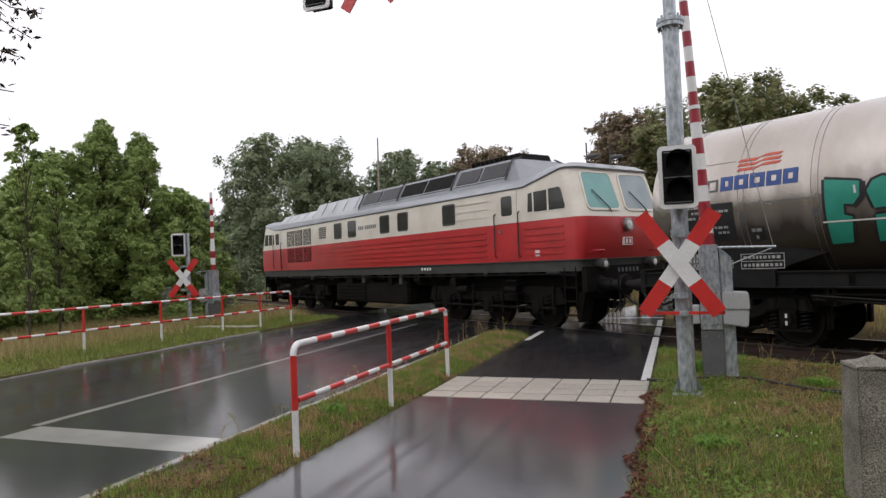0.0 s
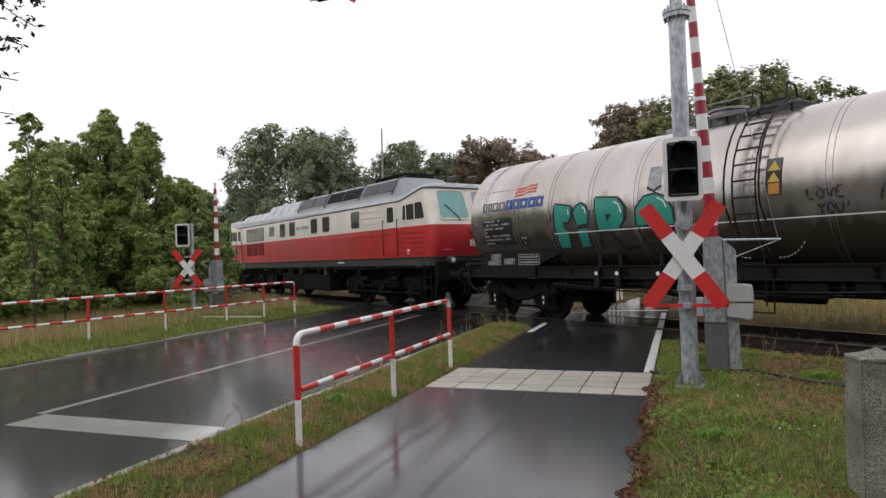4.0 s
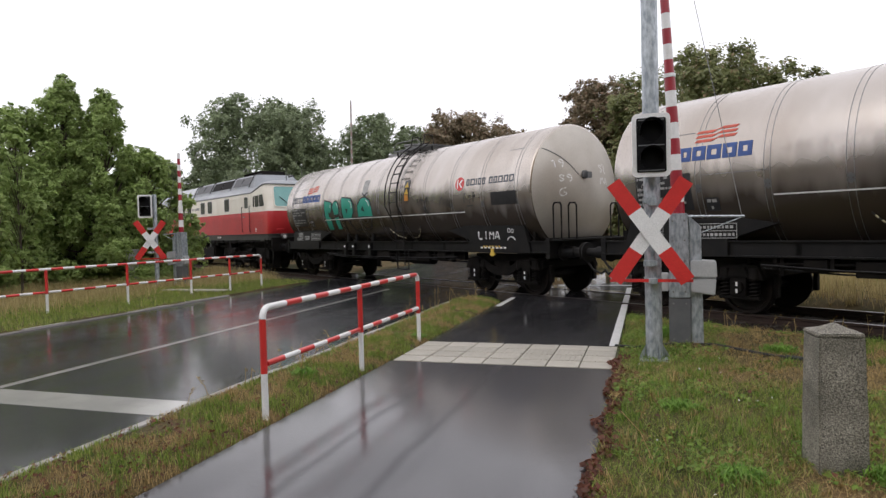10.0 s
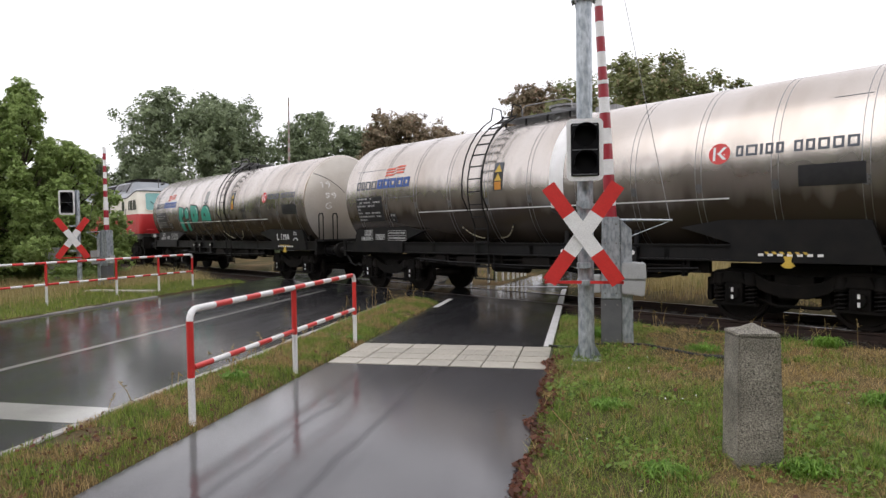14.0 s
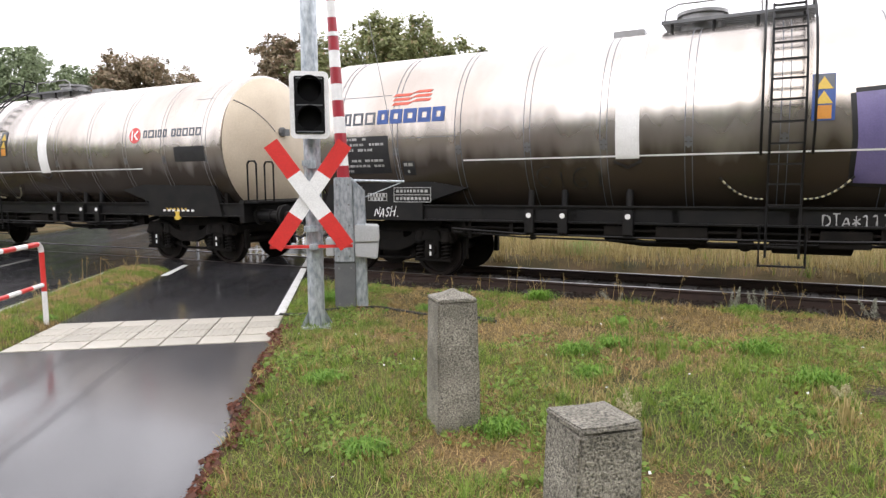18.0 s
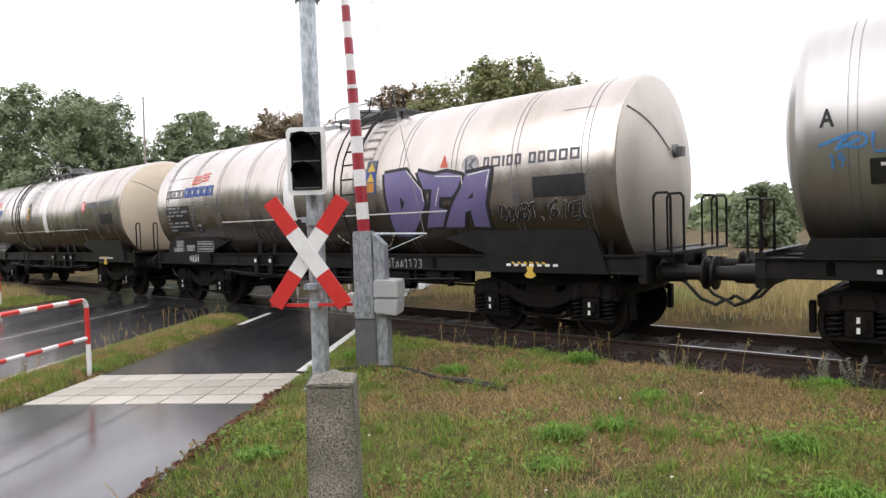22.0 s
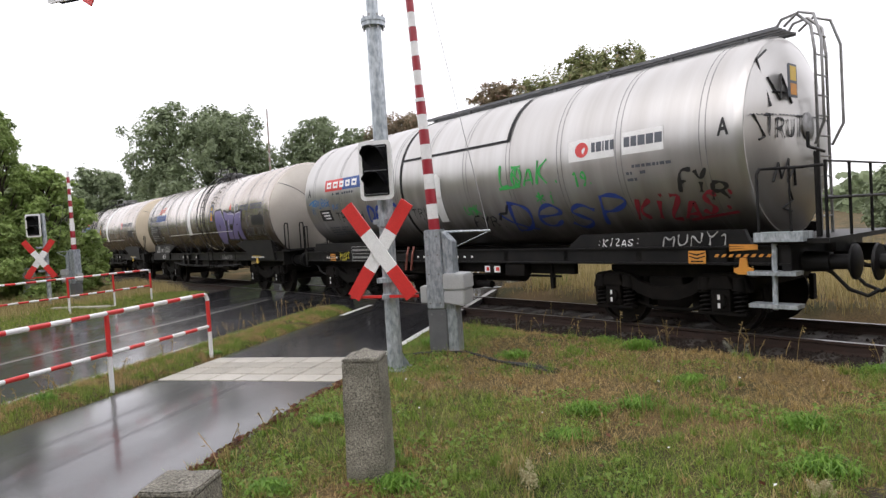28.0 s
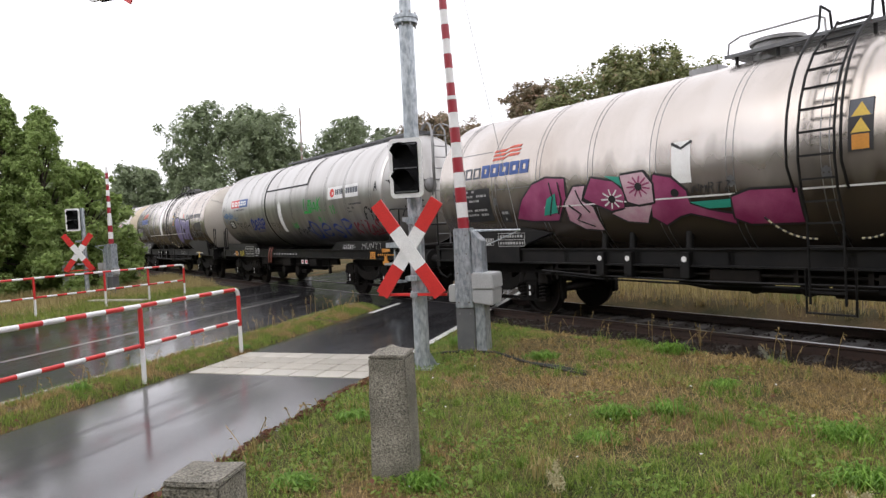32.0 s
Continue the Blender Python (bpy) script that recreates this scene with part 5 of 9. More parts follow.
def locomotive(q):
    w = thing("diesel_locomotive", "red and cream diesel locomotive with a grey roof, wet with rain", "locomotive")
    shell("frame_skirt", [(1.36, 9.66, 1.40, 0.15), (1.60, 9.70, 1.43, 0.15), (1.602, 9.74, 1.47, 0.15), (1.62, 9.74, 1.47, 0.15)], LOCO_DARK, w, "dark grey frame skirt")
    shell("lower_body", [(1.622, 9.72, 1.475, 0.20), (1.9, 9.80, 1.475, 0.22), (2.3, 9.83, 1.475, 0.24), (2.55, 9.80, 1.475, 0.26)], LOCO_RED, w, "red lower body side")
    shell("upper_body", [(2.552, 9.80, 1.475, 0.26), (2.75, 9.733, 1.475, 0.28), (3.1, 9.617, 1.47, 0.30), (3.36, 9.434, 1.45, 0.32)], LOCO_CREAM, w, "cream upper body side", False)
    shell("roof", [(3.362, 9.49, 1.47, 0.36), (3.39, 9.52, 1.49, 0.36), (3.41, 9.49, 1.46, 0.40), (3.50, 9.36, 1.39, 0.45), (3.60, 9.12, 1.25, 0.50), (3.68, 8.8, 1.03, 0.5), (3.74, 8.45, 0.7, 0.4), (3.76, 8.1, 0.3, 0.2)], LOCO_ROOF, w, "grey curved roof")
    for s in (1, -1):
        y0, y1 = s * 1.472, s * 1.487
        # corrugated ribs on both colours
        for z in (1.78, 1.93, 2.08, 2.23, 2.38):
            bm = bmesh.new()
            for a, b in ((-6.6, 3.6), (-9.3, -8.0), (6.6, 9.2)):
                prism(bm, [(a, z - 0.018), (b, z - 0.018), (b - 0.01, z + 0.018), (a + 0.01, z + 0.018)], s * 1.47, s * 1.498)
            part("body_rib", bm, LOCO_RED, w)
        for z in (2.78, 2.98, 3.18):
            bm = bmesh.new()
            prism(bm, [(-6.7, z - 0.012), (-5.3, z - 0.012), (-5.31, z + 0.012), (-6.69, z + 0.012)], s * 1.462, s * 1.484)
            part("body_rib", bm, LOCO_CREAM, w)
        for x in (-5.0, -2.6, -1.5, 0.75, 1.85):
            bm = bmesh.new()
            rounded_plate(bm, x - 0.30, x + 0.30, 2.68, 3.26, s * 1.455, s * 1.486, 0.08)
            win = part("window_frame", bm, LOCO_DARK, w)
            bm = bmesh.new()
            rounded_plate(bm, x - 0.26, x + 0.26, 2.72, 3.22, s * 1.46, s * 1.490, 0.06)
            part("pane", bm, GLASS_DARK, win)
        for d in (-1, 1):
            # three panes in one frame, the leading one with a raked edge
            bm = bmesh.new()
            prism(bm, [(d * 8.12, 2.72), (d * 9.36, 2.72), (d * 9.40, 2.79), (d * 9.29, 3.22), (d * 9.22, 3.29), (d * 8.18, 3.25), (d * 8.12, 3.18)], s * 1.45, s * 1.479)
            frame_part = part("cab_window_frame", bm, LOCO_CREAM, w)
            for pane in ([(8.16, 2.77), (8.32, 2.77), (8.32, 3.21), (8.19, 3.20)], [(8.38, 2.76), (8.80, 2.76), (8.80, 3.23), (8.38, 3.22)], [(8.86, 2.76), (9.33, 2.76), (9.36, 2.81), (9.25, 3.20), (9.19, 3.25), (8.86, 3.24)]):
                bm = bmesh.new()
                prism(bm, [(d * x, z) for x, z in pane], s * 1.46, s * 1.484)
                part("pane", bm, GLASS_DARK, frame_part)
        for dx in (-7.42, 7.75):
            bm = bmesh.new()
            rounded_plate(bm, dx - 0.36, dx + 0.36, 1.66, 2.545, s * 1.46, s * 1.489, 0.04)
            door = part("cab_door", bm, LOCO_RED, w)
            bm = bmesh.new()
            rounded_plate(bm, dx - 0.36, dx + 0.36, 2.556, 3.33, s * 1.445, s * 1.487, 0.04)
            part("door_upper", bm, LOCO_CREAM, door)
            bm = bmesh.new()
            rounded_plate(bm, dx - 0.2, dx + 0.2, 2.74, 3.22, s * 1.45, s * 1.492, 0.07)
            part("door_window", bm, GLASS_DARK, door)
            bm = bmesh.new()
            box(bm, dx + 0.2, dx + 0.28, min(s * 1.48, s * 1.53), max(s * 1.48, s * 1.53), 2.34, 2.40)
            part("door_handle", bm, STEEL, door)
            for hx in (dx - 0.44, dx + 0.44):
                bm = bmesh.new()
                tube(bm, [(hx, s * 1.47, 1.72), (hx, s * 1.53, 1.76), (hx, s * 1.53, 2.78), (hx, s * 1.47, 2.82)], 0.016)
                part("grab_rail", bm, BLACK, w)
            for z in (0.5, 0.82, 1.14):
                bm = bmesh.new()
                box(bm, dx - 0.22, dx + 0.22, min(s * 1.2, s * 1.46), max(s * 1.2, s * 1.46), z, z + 0.03)
                part("step", bm, GRIME, w)
            # ladder at the corner of the frame
            lx = math.copysign(9.35, dx)
            bm = bmesh.new()
            for o in (-0.17, 0.17):
                rod(bm, (lx + o, s * 1.40, 0.32), (lx + o, s * 1.40, 1.46), 0.018)
            ladder_frame = part("corner_ladder", bm, GRIME, w)
            for z in (0.38, 0.68, 0.98, 1.26):
                bm = bmesh.new()
                box(bm, lx - 0.17, lx + 0.17, min(s * 1.33, s * 1.43), max(s * 1.33, s * 1.43), z, z + 0.025)
                part("rung", bm, GRIME, ladder_frame)
        # grilles at the cooling end
        for x in (4.6, 5.45, 6.3):
            for z0, z1 in ((1.95, 2.5), (2.62, 3.24)):
                bm = bmesh.new()
                box(bm, x - 0.36, x + 0.36, min(y0, y1), max(y0, y1), z0, z1)
                grille = part("grille", bm, GRIME, w, "dark mesh grille")
                # crossing wires, a diamond mesh
                bm = bmesh.new()
                for k in range(-5, 6):
                    for lean in (-1, 1):
                        ya, run = s * 1.492, (z1 - z0 - 0.04) * 0.55
                        xa, xb = x + k * 0.13 - lean * run / 2, x + k * 0.13 + lean * run / 2
                        za, zb = z0 + 0.02, z1 - 0.02
                        if max(abs(xa - x), abs(xb - x)) > 0.36:
                            u0 = min(max((math.copysign(0.34, xa - x) - (xa - x)) / (xb - xa), 0), 1) if abs(xa - x) > 0.34 else 0
                            u1 = min(max((math.copysign(0.34, xb - x) - (xa - x)) / (xb - xa), 0), 1) if abs(xb - x) > 0.34 else 1
                            xa, xb, za, zb = xa + (xb - xa) * u0, xa + (xb - xa) * u1, za + (zb - za) * u0, za + (zb - za) * u1
                        if abs(zb - za) > 0.03:
                            rod(bm, (xa, ya, za), (xb, ya, zb), 0.008, None, 4)
                mesh_part = part("wire_mesh", bm, LOCO_RED if z0 < 2.3 else LOCO_CREAM, grille)
                mesh_part["kind"] = "stuff"
        bm = bmesh.new()
        for k in range(6):
            box(bm, 2.85, 3.45, min(s * 1.46, s * 1.49), max(s * 1.46, s * 1.49), 2.78 + 0.075 * k, 2.82 + 0.075 * k)
        part("side_louvre", bm, LOCO_DARK, w)
        bm = bmesh.new()
        for k in range(9):
            box(bm, 0.2 - 0.13 * k - (0.1 if k > 2 else 0), 0.28 - 0.13 * k - (0.1 if k > 2 else 0), min(s * 1.468, s * 1.476), max(s * 1.468, s * 1.476), 2.9, 3.02)
        part("number_bars", bm, GREYTEXT, w)
        bm = bmesh.new()
        for k in range(4):
            box(bm, -3.6 - 0.14 * k, -3.52 - 0.14 * k, min(s * 1.456, s * 1.464), max(s * 1.456, s * 1.464), 1.46, 1.54)
        box(bm, -8.5, -8.36, min(s * 1.476, s * 1.482), max(s * 1.476, s * 1.482), 1.72, 1.86)
        part("small_writing", bm, WHITE, w, "small unreadable white writing")["kind"] = "stuff"
        # glazed and meshed hatches on the flank of the long casing
        for x0, x1, mat, name in ((-7.0, -6.0, BLACK, "roof_hatch"), (-5.9, -4.95, BLACK, "roof_hatch"), (-4.65, -3.35, GRIME, "roof_grille"), (-3.25, -2.0, GRIME, "roof_grille"), (-1.75, -0.65, BLACK, "roof_hatch"), (-0.55, 0.55, BLACK, "roof_hatch")):
            bm = bmesh.new()
            slanted_panel(bm, x0, x1, s, (1.125, 3.78), (0.905, 4.16), 0.004)
            hatch = part(name, bm, mat, w, "dark hatch in the sloping roof casing")
            bm = bmesh.new()
            slanted_panel(bm, x0 - 0.06, x1 + 0.06, s, (1.155, 3.72), (1.13, 3.745), 0.004, 0.03)
            part("hatch_ledge", bm, LOCO_ROOF, hatch)
        for x0 in (-7.12, -4.8, -1.9, 0.7):
            bm = bmesh.new()
            tube(bm, [(x0, s * 1.22, 3.68), (x0 + 0.02, s * 1.17, 3.78), (x0 + 0.04, s * 0.92, 4.22), (x0 + 0.05, s * 0.6, 4.30)], 0.022)
            part("roof_pipe", bm, BLACK, w)
        for x0 in np.arange(1.1, 8.0, 0.9):
            bm = bmesh.new()
            slanted_panel(bm, x0, x0 + 0.03, s, (1.165, 3.71), (0.90, 4.14 if x0 < 4.5 else 3.96), 0.004, 0.012)
            part("roof_seam", bm, LOCO_ROOF, w)
    # raised roof casings with sloping flanks
    for x0, x1, zt, mat in ((-7.7, 0.78, 4.26, LOCO_ROOF), (0.80, 4.6, 4.22, LOCO_ROOF_PALE), (4.62, 8.2, 4.02, LOCO_ROOF_PALE)):
        bm = bmesh.new()
        along_x(bm, [(-1.2, 3.55), (-1.17, 3.70), (-0.86, zt - 0.02), (-0.7, zt), (0.7, zt), (0.86, zt - 0.02), (1.17, 3.70), (1.2, 3.55)], x0, x1, 0.9 if abs(x0) > 7 else 0.0)
        part("roof_casing", bm, mat, w, bevel=0.015)
    for x0, x1, h in ((-7.0, -5.0, 4.44), (-4.6, -2.2, 4.33)):
        bm = bmesh.new()
        along_x(bm, [(-0.6, 4.22), (-0.55, h), (0.55, h), (0.6, 4.22)], x0, x1, 0.3)
        for k in range(int((x1 - x0) / 0.2)):
            box(bm, x0 + 0.1 + 0.2 * k, x0 + 0.14 + 0.2 * k, 0.5, 0.64, 4.24, h - 0.03)
        part("exhaust_casing", bm, GRIME, w, "sooty exhaust casing", bevel=0.012)
    for x, y in ((-9.0, 0.3), (-9.15, -0.35)):
        bm = bmesh.new()
        rod(bm, (x, y, 3.8), (x, y, 4.35), 0.018)
        lathe(bm, [(x - 0.2, 0.04), (x + 0.15, 0.06)], 12, (0, y - 0.2, 4.05))
        part("roof_horn", bm, LOCO_DARK, w)
    for d in (1, -1):
        # windscreens in raised rubber and cream frames
        for y in (0.635, -0.635):
            def on_face(a, z, lift):
                return (d * (9.80 - (z - 2.55) * 0.3333 + lift), y + a, z)

            def pane_outline(grow):
                out = []
                for ca, cz, a0 in ((0.37, 3.45, 0), (-0.37, 3.45, 90), (-0.42, 2.84, 180), (0.42, 2.84, 270)):
                    for k in range(5):
                        ang = radians(a0 + 22.5 * k)
                        out.append((ca + (0.10 + grow) * math.cos(ang), cz + (0.10 + grow) * math.sin(ang)))
                return out
            bm = bmesh.new()
            rings = [[bm.verts.new(on_face(a, z, lift)) for a, z in pane_outline(grow)] for grow, lift in ((0.06, -0.03), (0.055, 0.028), (0.01, 0.03), (0.0, 0.012))]
            for ra, rb in zip(rings, rings[1:]):
                for k in range(len(ra)):
                    bm.faces.new((ra[k - 1], ra[k], rb[k], rb[k - 1]))
            screen = part("windscreen", bm, LOCO_CREAM, w)
            bm = bmesh.new()
            bm.faces.new([bm.verts.new(on_face(a, z, 0.016)) for a, z in pane_outline(0.004)])
            bm.faces.new([bm.verts.new(on_face(a, z, 0.006)) for a, z in pane_outline(0.004)][::-1])
            part("pane", bm, GLASS_TEAL if y * d < 0 else GLASS_PALE, screen)
            bm = bmesh.new()
            tube(bm, [on_face(0.18 * d, 2.66, 0.03), on_face(0.10 * d, 2.76, 0.06), on_face(-0.28 * d, 3.15, 0.045)], 0.013)
            part("wiper", bm, BLACK, screen)
        for y, z, r in ((0, 2.36, 0.15), (0.86, 1.5, 0.12), (-0.86, 1.5, 0.12)):
            bm = bmesh.new()
            lathe(bm, [(d * 9.6, r), (d * 9.90, r), (d * 9.93, r - 0.03), (d * 9.91, r - 0.04)], 22, (0, y, z))
            lamp = part("headlamp", bm, LOCO_DARK if z < 2 else STEEL, w)
            bm = bmesh.new()
            lathe(bm, [(d * 9.90, r - 0.03), (d * 9.925, r - 0.07)], 20, (0, y, z))
            part("lamp_glass", bm, WHITE, lamp)
        bm = bmesh.new()
        box(bm, min(d * 9.8, d * 9.853), max(d * 9.8, d * 9.853), -0.15, 0.15, 1.9, 2.08, 0)
        box(bm, min(d * 9.85, d * 9.857), max(d * 9.85, d * 9.857), -0.125, 0.125, 1.92, 2.06, 1)
        for y in (0.06, -0.06):
            box(bm, min(d * 9.85, d * 9.861), max(d * 9.85, d * 9.861), y - 0.035, y + 0.035, 1.94, 2.04, 0)
        part("operator_plate", bm, (WHITE, LOCO_RED), w, "small white framed emblem")
        bm = bmesh.new()
        box(bm, min(d * 9.62, d * 9.78), max(d * 9.62, d * 9.78), -1.34, 1.34, 0.90, 1.46)
        for k in range(6):
            box(bm, min(d * 9.78, d * 9.786), max(d * 9.78, d * 9.786), -0.4 + 0.13 * k, -0.32 + 0.13 * k, 1.30, 1.40, 1)
        part("buffer_beam", bm, (GRIME, GREYTEXT), w, bevel=0.012)
        for y in (1.05, -1.05):
            bm = bmesh.new()
            prism(bm, [(d * 9.35, 0.22), (d * 9.42, 0.22), (d * 9.60, 0.90), (d * 9.40, 0.90)], y - 0.16, y + 0.16)
            part("rail_guard", bm, GRIME, w)
        for y in (0.35, 0.5, -0.35, -0.5):
            bm = bmesh.new()
            tube(bm, [(d * 9.76, y, 1.0), (d * 9.95, y, 0.95), (d * 9.98, y + 0.03, 0.6), (d * 9.85, y + 0.06, 0.42)], 0.025)
            part("brake_hose", bm, BLACK, w)
        for y in (1.0, -1.0):
            bm = bmesh.new()
            tube(bm, [(d * 9.78, y - 0.12, 1.75), (d * 9.91, y - 0.12, 1.8), (d * 9.91, y + 0.2, 1.8), (d * 9.78, y + 0.2, 1.75)], 0.014)
            part("end_grab_rail", bm, LOCO_RED, w)
        buffer_gear(w, d * 10.41, 1.05)
    # bogies with three axles each
    for c in (-6.2, 6.2):
        for s in (1, -1):
            bm = bmesh.new()
            prism(bm, [(c - 2.75, 0.62), (c - 2.6, 0.98), (c - 1.4, 1.02), (c - 1.2, 0.86), (c + 1.2, 0.86), (c + 1.4, 1.02), (c + 2.6, 0.98), (c + 2.75, 0.62), (c + 2.4, 0.56), (c + 1.2, 0.64), (c - 1.2, 0.64), (c - 2.4, 0.56)], s * 1.02, s * 1.16)
            part("bogie_side_frame", bm, GRIME, w, bevel=0.012)
            for ax in (-1.85, 0, 1.85):
                bm = bmesh.new()
                box(bm, c + ax - 0.2, c + ax + 0.2, min(s * 1.0, s * 1.2), max(s * 1.0, s * 1.2), 0.34, 0.76)
                rod(bm, (c + ax, s * 1.16, 0.53), (c + ax, s * 1.25, 0.53), 0.16, 0.14, 16)
                part("axle_box", bm, GRIME, w, bevel=0.015)
                for o in (-0.36, 0.36):
                    bm = bmesh.new()
                    coil(bm, c + ax + o, s * 1.1, 0.42, 0.86, 0.1)
                    part("coil_spring", bm, GRIME, w)
            bm = bmesh.new()
            for ax in (-1.0, 1.0):
                lathe(bm, [(c + ax - 0.25, 0.1), (c + ax + 0.2, 0.1), (c + ax + 0.24, 0.05)], 14, (0, s * 1.22, 0.92))
            rod(bm, (c - 2.5, s * 1.22, 0.5), (c + 2.5, s * 1.22, 0.5), 0.025)
            for ax in (-2.4, -1.2, -0.6, 0.6, 1.2, 2.4):
                rod(bm, (c + ax, s * 1.2, 0.5), (c + ax, s * 1.16, 1.05), 0.03)
                box(bm, c + ax - 0.05, c + ax + 0.05, min(s * 0.8, s * 1.2), max(s * 0.8, s * 1.2), 0.36, 0.52)
            part("brake_rigging", bm, GRIME, w)
        bm = bmesh.new()
        box(bm, c - 2.4, c + 2.4, -0.95, 0.95, 0.62, 0.98)
        part("bogie_frame", bm, GRIME, w)
        for ax in (-1.85, 0, 1.85):
            WHEELS.append((wheel_pair("wheelset", 0.525, w, c + ax), 0.525))
    bm = bmesh.new()
    box(bm, -2.5, 2.5, -1.3, 1.3, 0.42, 1.1)
    fuel = part("fuel_tank", bm, GRIME, w, bevel=0.06)
    for s in (1, -1):
        for k in range(5):
            bm = bmesh.new()
            box(bm, 0.2, 2.3, min(s * 1.3, s * 1.34), max(s * 1.3, s * 1.34), 0.5 + 0.12 * k, 0.57 + 0.12 * k)
            part("box_rib", bm, GRIME, fuel)
    rng = random.Random(8)
    for s in (1, -1):
        for k in range(34):
            x = -9.2 + 0.55 * k + rng.uniform(-0.15, 0.15)
            bm = bmesh.new()
            wd, z1 = rng.uniform(0.08, 0.26), 1.45
            if k % 3 == 0:
                lathe(bm, [(x - wd, 0.09), (x + wd, 0.09)], 12, (0, s * 1.28, z1 - 0.16))
                part("air_cylinder", bm, GRIME, w)
            else:
                box(bm, x - wd, x + wd, min(s * 1.0, s * 1.36), max(s * 1.0, s * 1.36), z1 - rng.uniform(0.12, 0.42), z1)
                part("equipment_box", bm, LOCO_DARK if k % 4 == 1 else GRIME, w, bevel=0.01)
        bm = bmesh.new()
        tube(bm, [(-9.3, s * 1.38, 1.30), (-3, s * 1.38, 1.28), (3, s * 1.38, 1.29), (9.3, s * 1.38, 1.30)], 0.02)
        part("air_pipe", bm, GRIME, w)
    bm = bmesh.new()
    box(bm, -9.6, 9.6, -1.0, 1.0, 1.0, 1.44)
    part("main_frame", bm, GRIME, w)
    PLACE_IN_TRAIN[w] = q
    return w


loco = locomotive(43.78)


# ---- crossing furniture ----
def railing(label, points, spacing_first=0, height=1.0):
    """Tube railing in red and white: rounded ends, posts red above and white below."""
    g = thing("guard_railing", label, "railing", "railings at the crossing")
    pts = [Vector((x, y, 0)) for x, y in points]
    along = (pts[-1] - pts[0]).normalized()
    r = 0.03
    for i, p in enumerate(pts):
        z0 = -0.06
        end = i in (0, len(pts) - 1)
        bm = bmesh.new()
        banded(bm, Vector((p.x, p.y, height - (0.1 if end else 0.02))), Vector((p.x, p.y, z0)), r, r, 2, 12, 0)
        part("post", bm, (RED, WHITE), g)
    top = bmesh.new()
    a, b = pts[0] + Vector((0, 0, height)), pts[-1] + Vector((0, 0, height))
    striped(top, a + along * 0.1, b - along * 0.1, r, 0.27, 12, 1)
    for p, d in ((a, along), (b, -along)):
        tube(top, [p - Vector((0, 0, 0.1)), p - Vector((0, 0, 0.06)) + d * 0.008, p - Vector((0, 0, 0.025)) + d * 0.03, p + d * 0.065 - Vector((0, 0, 0.006)), p + d * 0.1], r, 12, 1)
    part("top_bar", top, (RED, WHITE), g)
    for k in range(len(pts) - 1):
        bm = bmesh.new()
        striped(bm, pts[k] + Vector((0, 0, 0.5)) + along * 0.04, pts[k + 1] + Vector((0, 0, 0.5)) - along * 0.04, r * 0.9, 0.27, 12, k)
        part("middle_bar", bm, (RED, WHITE), g)
    return g


railing("red and white tube railing on the verge by the footpath", [(-2.46, 5.15), (-2.46, 7.16), (-2.46, 9.16)])
railing("long red and white tube railing beyond the road", [(-12.75, 4.9), (-12.4, 6.95), (-12.05, 9.0), (-11.72, 10.95), (-11.40, 12.9), (-11.07, 14.8), (-10.85, 16.2), (-10.65, 17.5)])


def cross_sign(label, m, bar=True):
    """Level crossing cross of two arms with red ends, a red bar under it."""
    g = thing("crossing_sign", label, "crossing sign", "crossing signs", m)
    for k, (x0, x1, y) in enumerate(((-0.41, 0.41, -0.02), (0.41, -0.41, 0.02))):
        bm = bmesh.new()
        a, b = Vector((x0, y, 1.17)), Vector((x1, y, 0.0))
        d = (b - a).normalized()
        n = Vector((d.z, 0, -d.x)) * 0.088
        for u0, u1, mi in ((0, 0.30, 0), (0.30, 0.70, 1), (0.70, 1, 0)):
            p, q = a.lerp(b, u0), a.lerp(b, u1)
            f = [bm.verts.new(v + Vector((0, e, 0))) for e in (-0.012, 0.012) for v in (p - n, p + n, q + n, q - n)]
            for c in ((0, 1, 2, 3), (7, 6, 5, 4), (0, 4, 5, 1), (1, 5, 6, 2), (2, 6, 7, 3), (3, 7, 4, 0)):
                bm.faces.new([f[i] for i in c]).material_index = mi
        part("cross_arm", bm, (RED, WHITE), g)
    if bar:
        bm = bmesh.new()
        box(bm, -0.47, 0.47, 0.04, 0.07, -0.02, 0.015)
        part("lower_bar", bm, RED, g)
    for z in (0.2, 0.95):
        bm = bmesh.new()
        box(bm, -0.08, 0.08, 0.035, 0.24, z - 0.03, z + 0.03)
        part("clamp", bm, GALV, g)
    return g


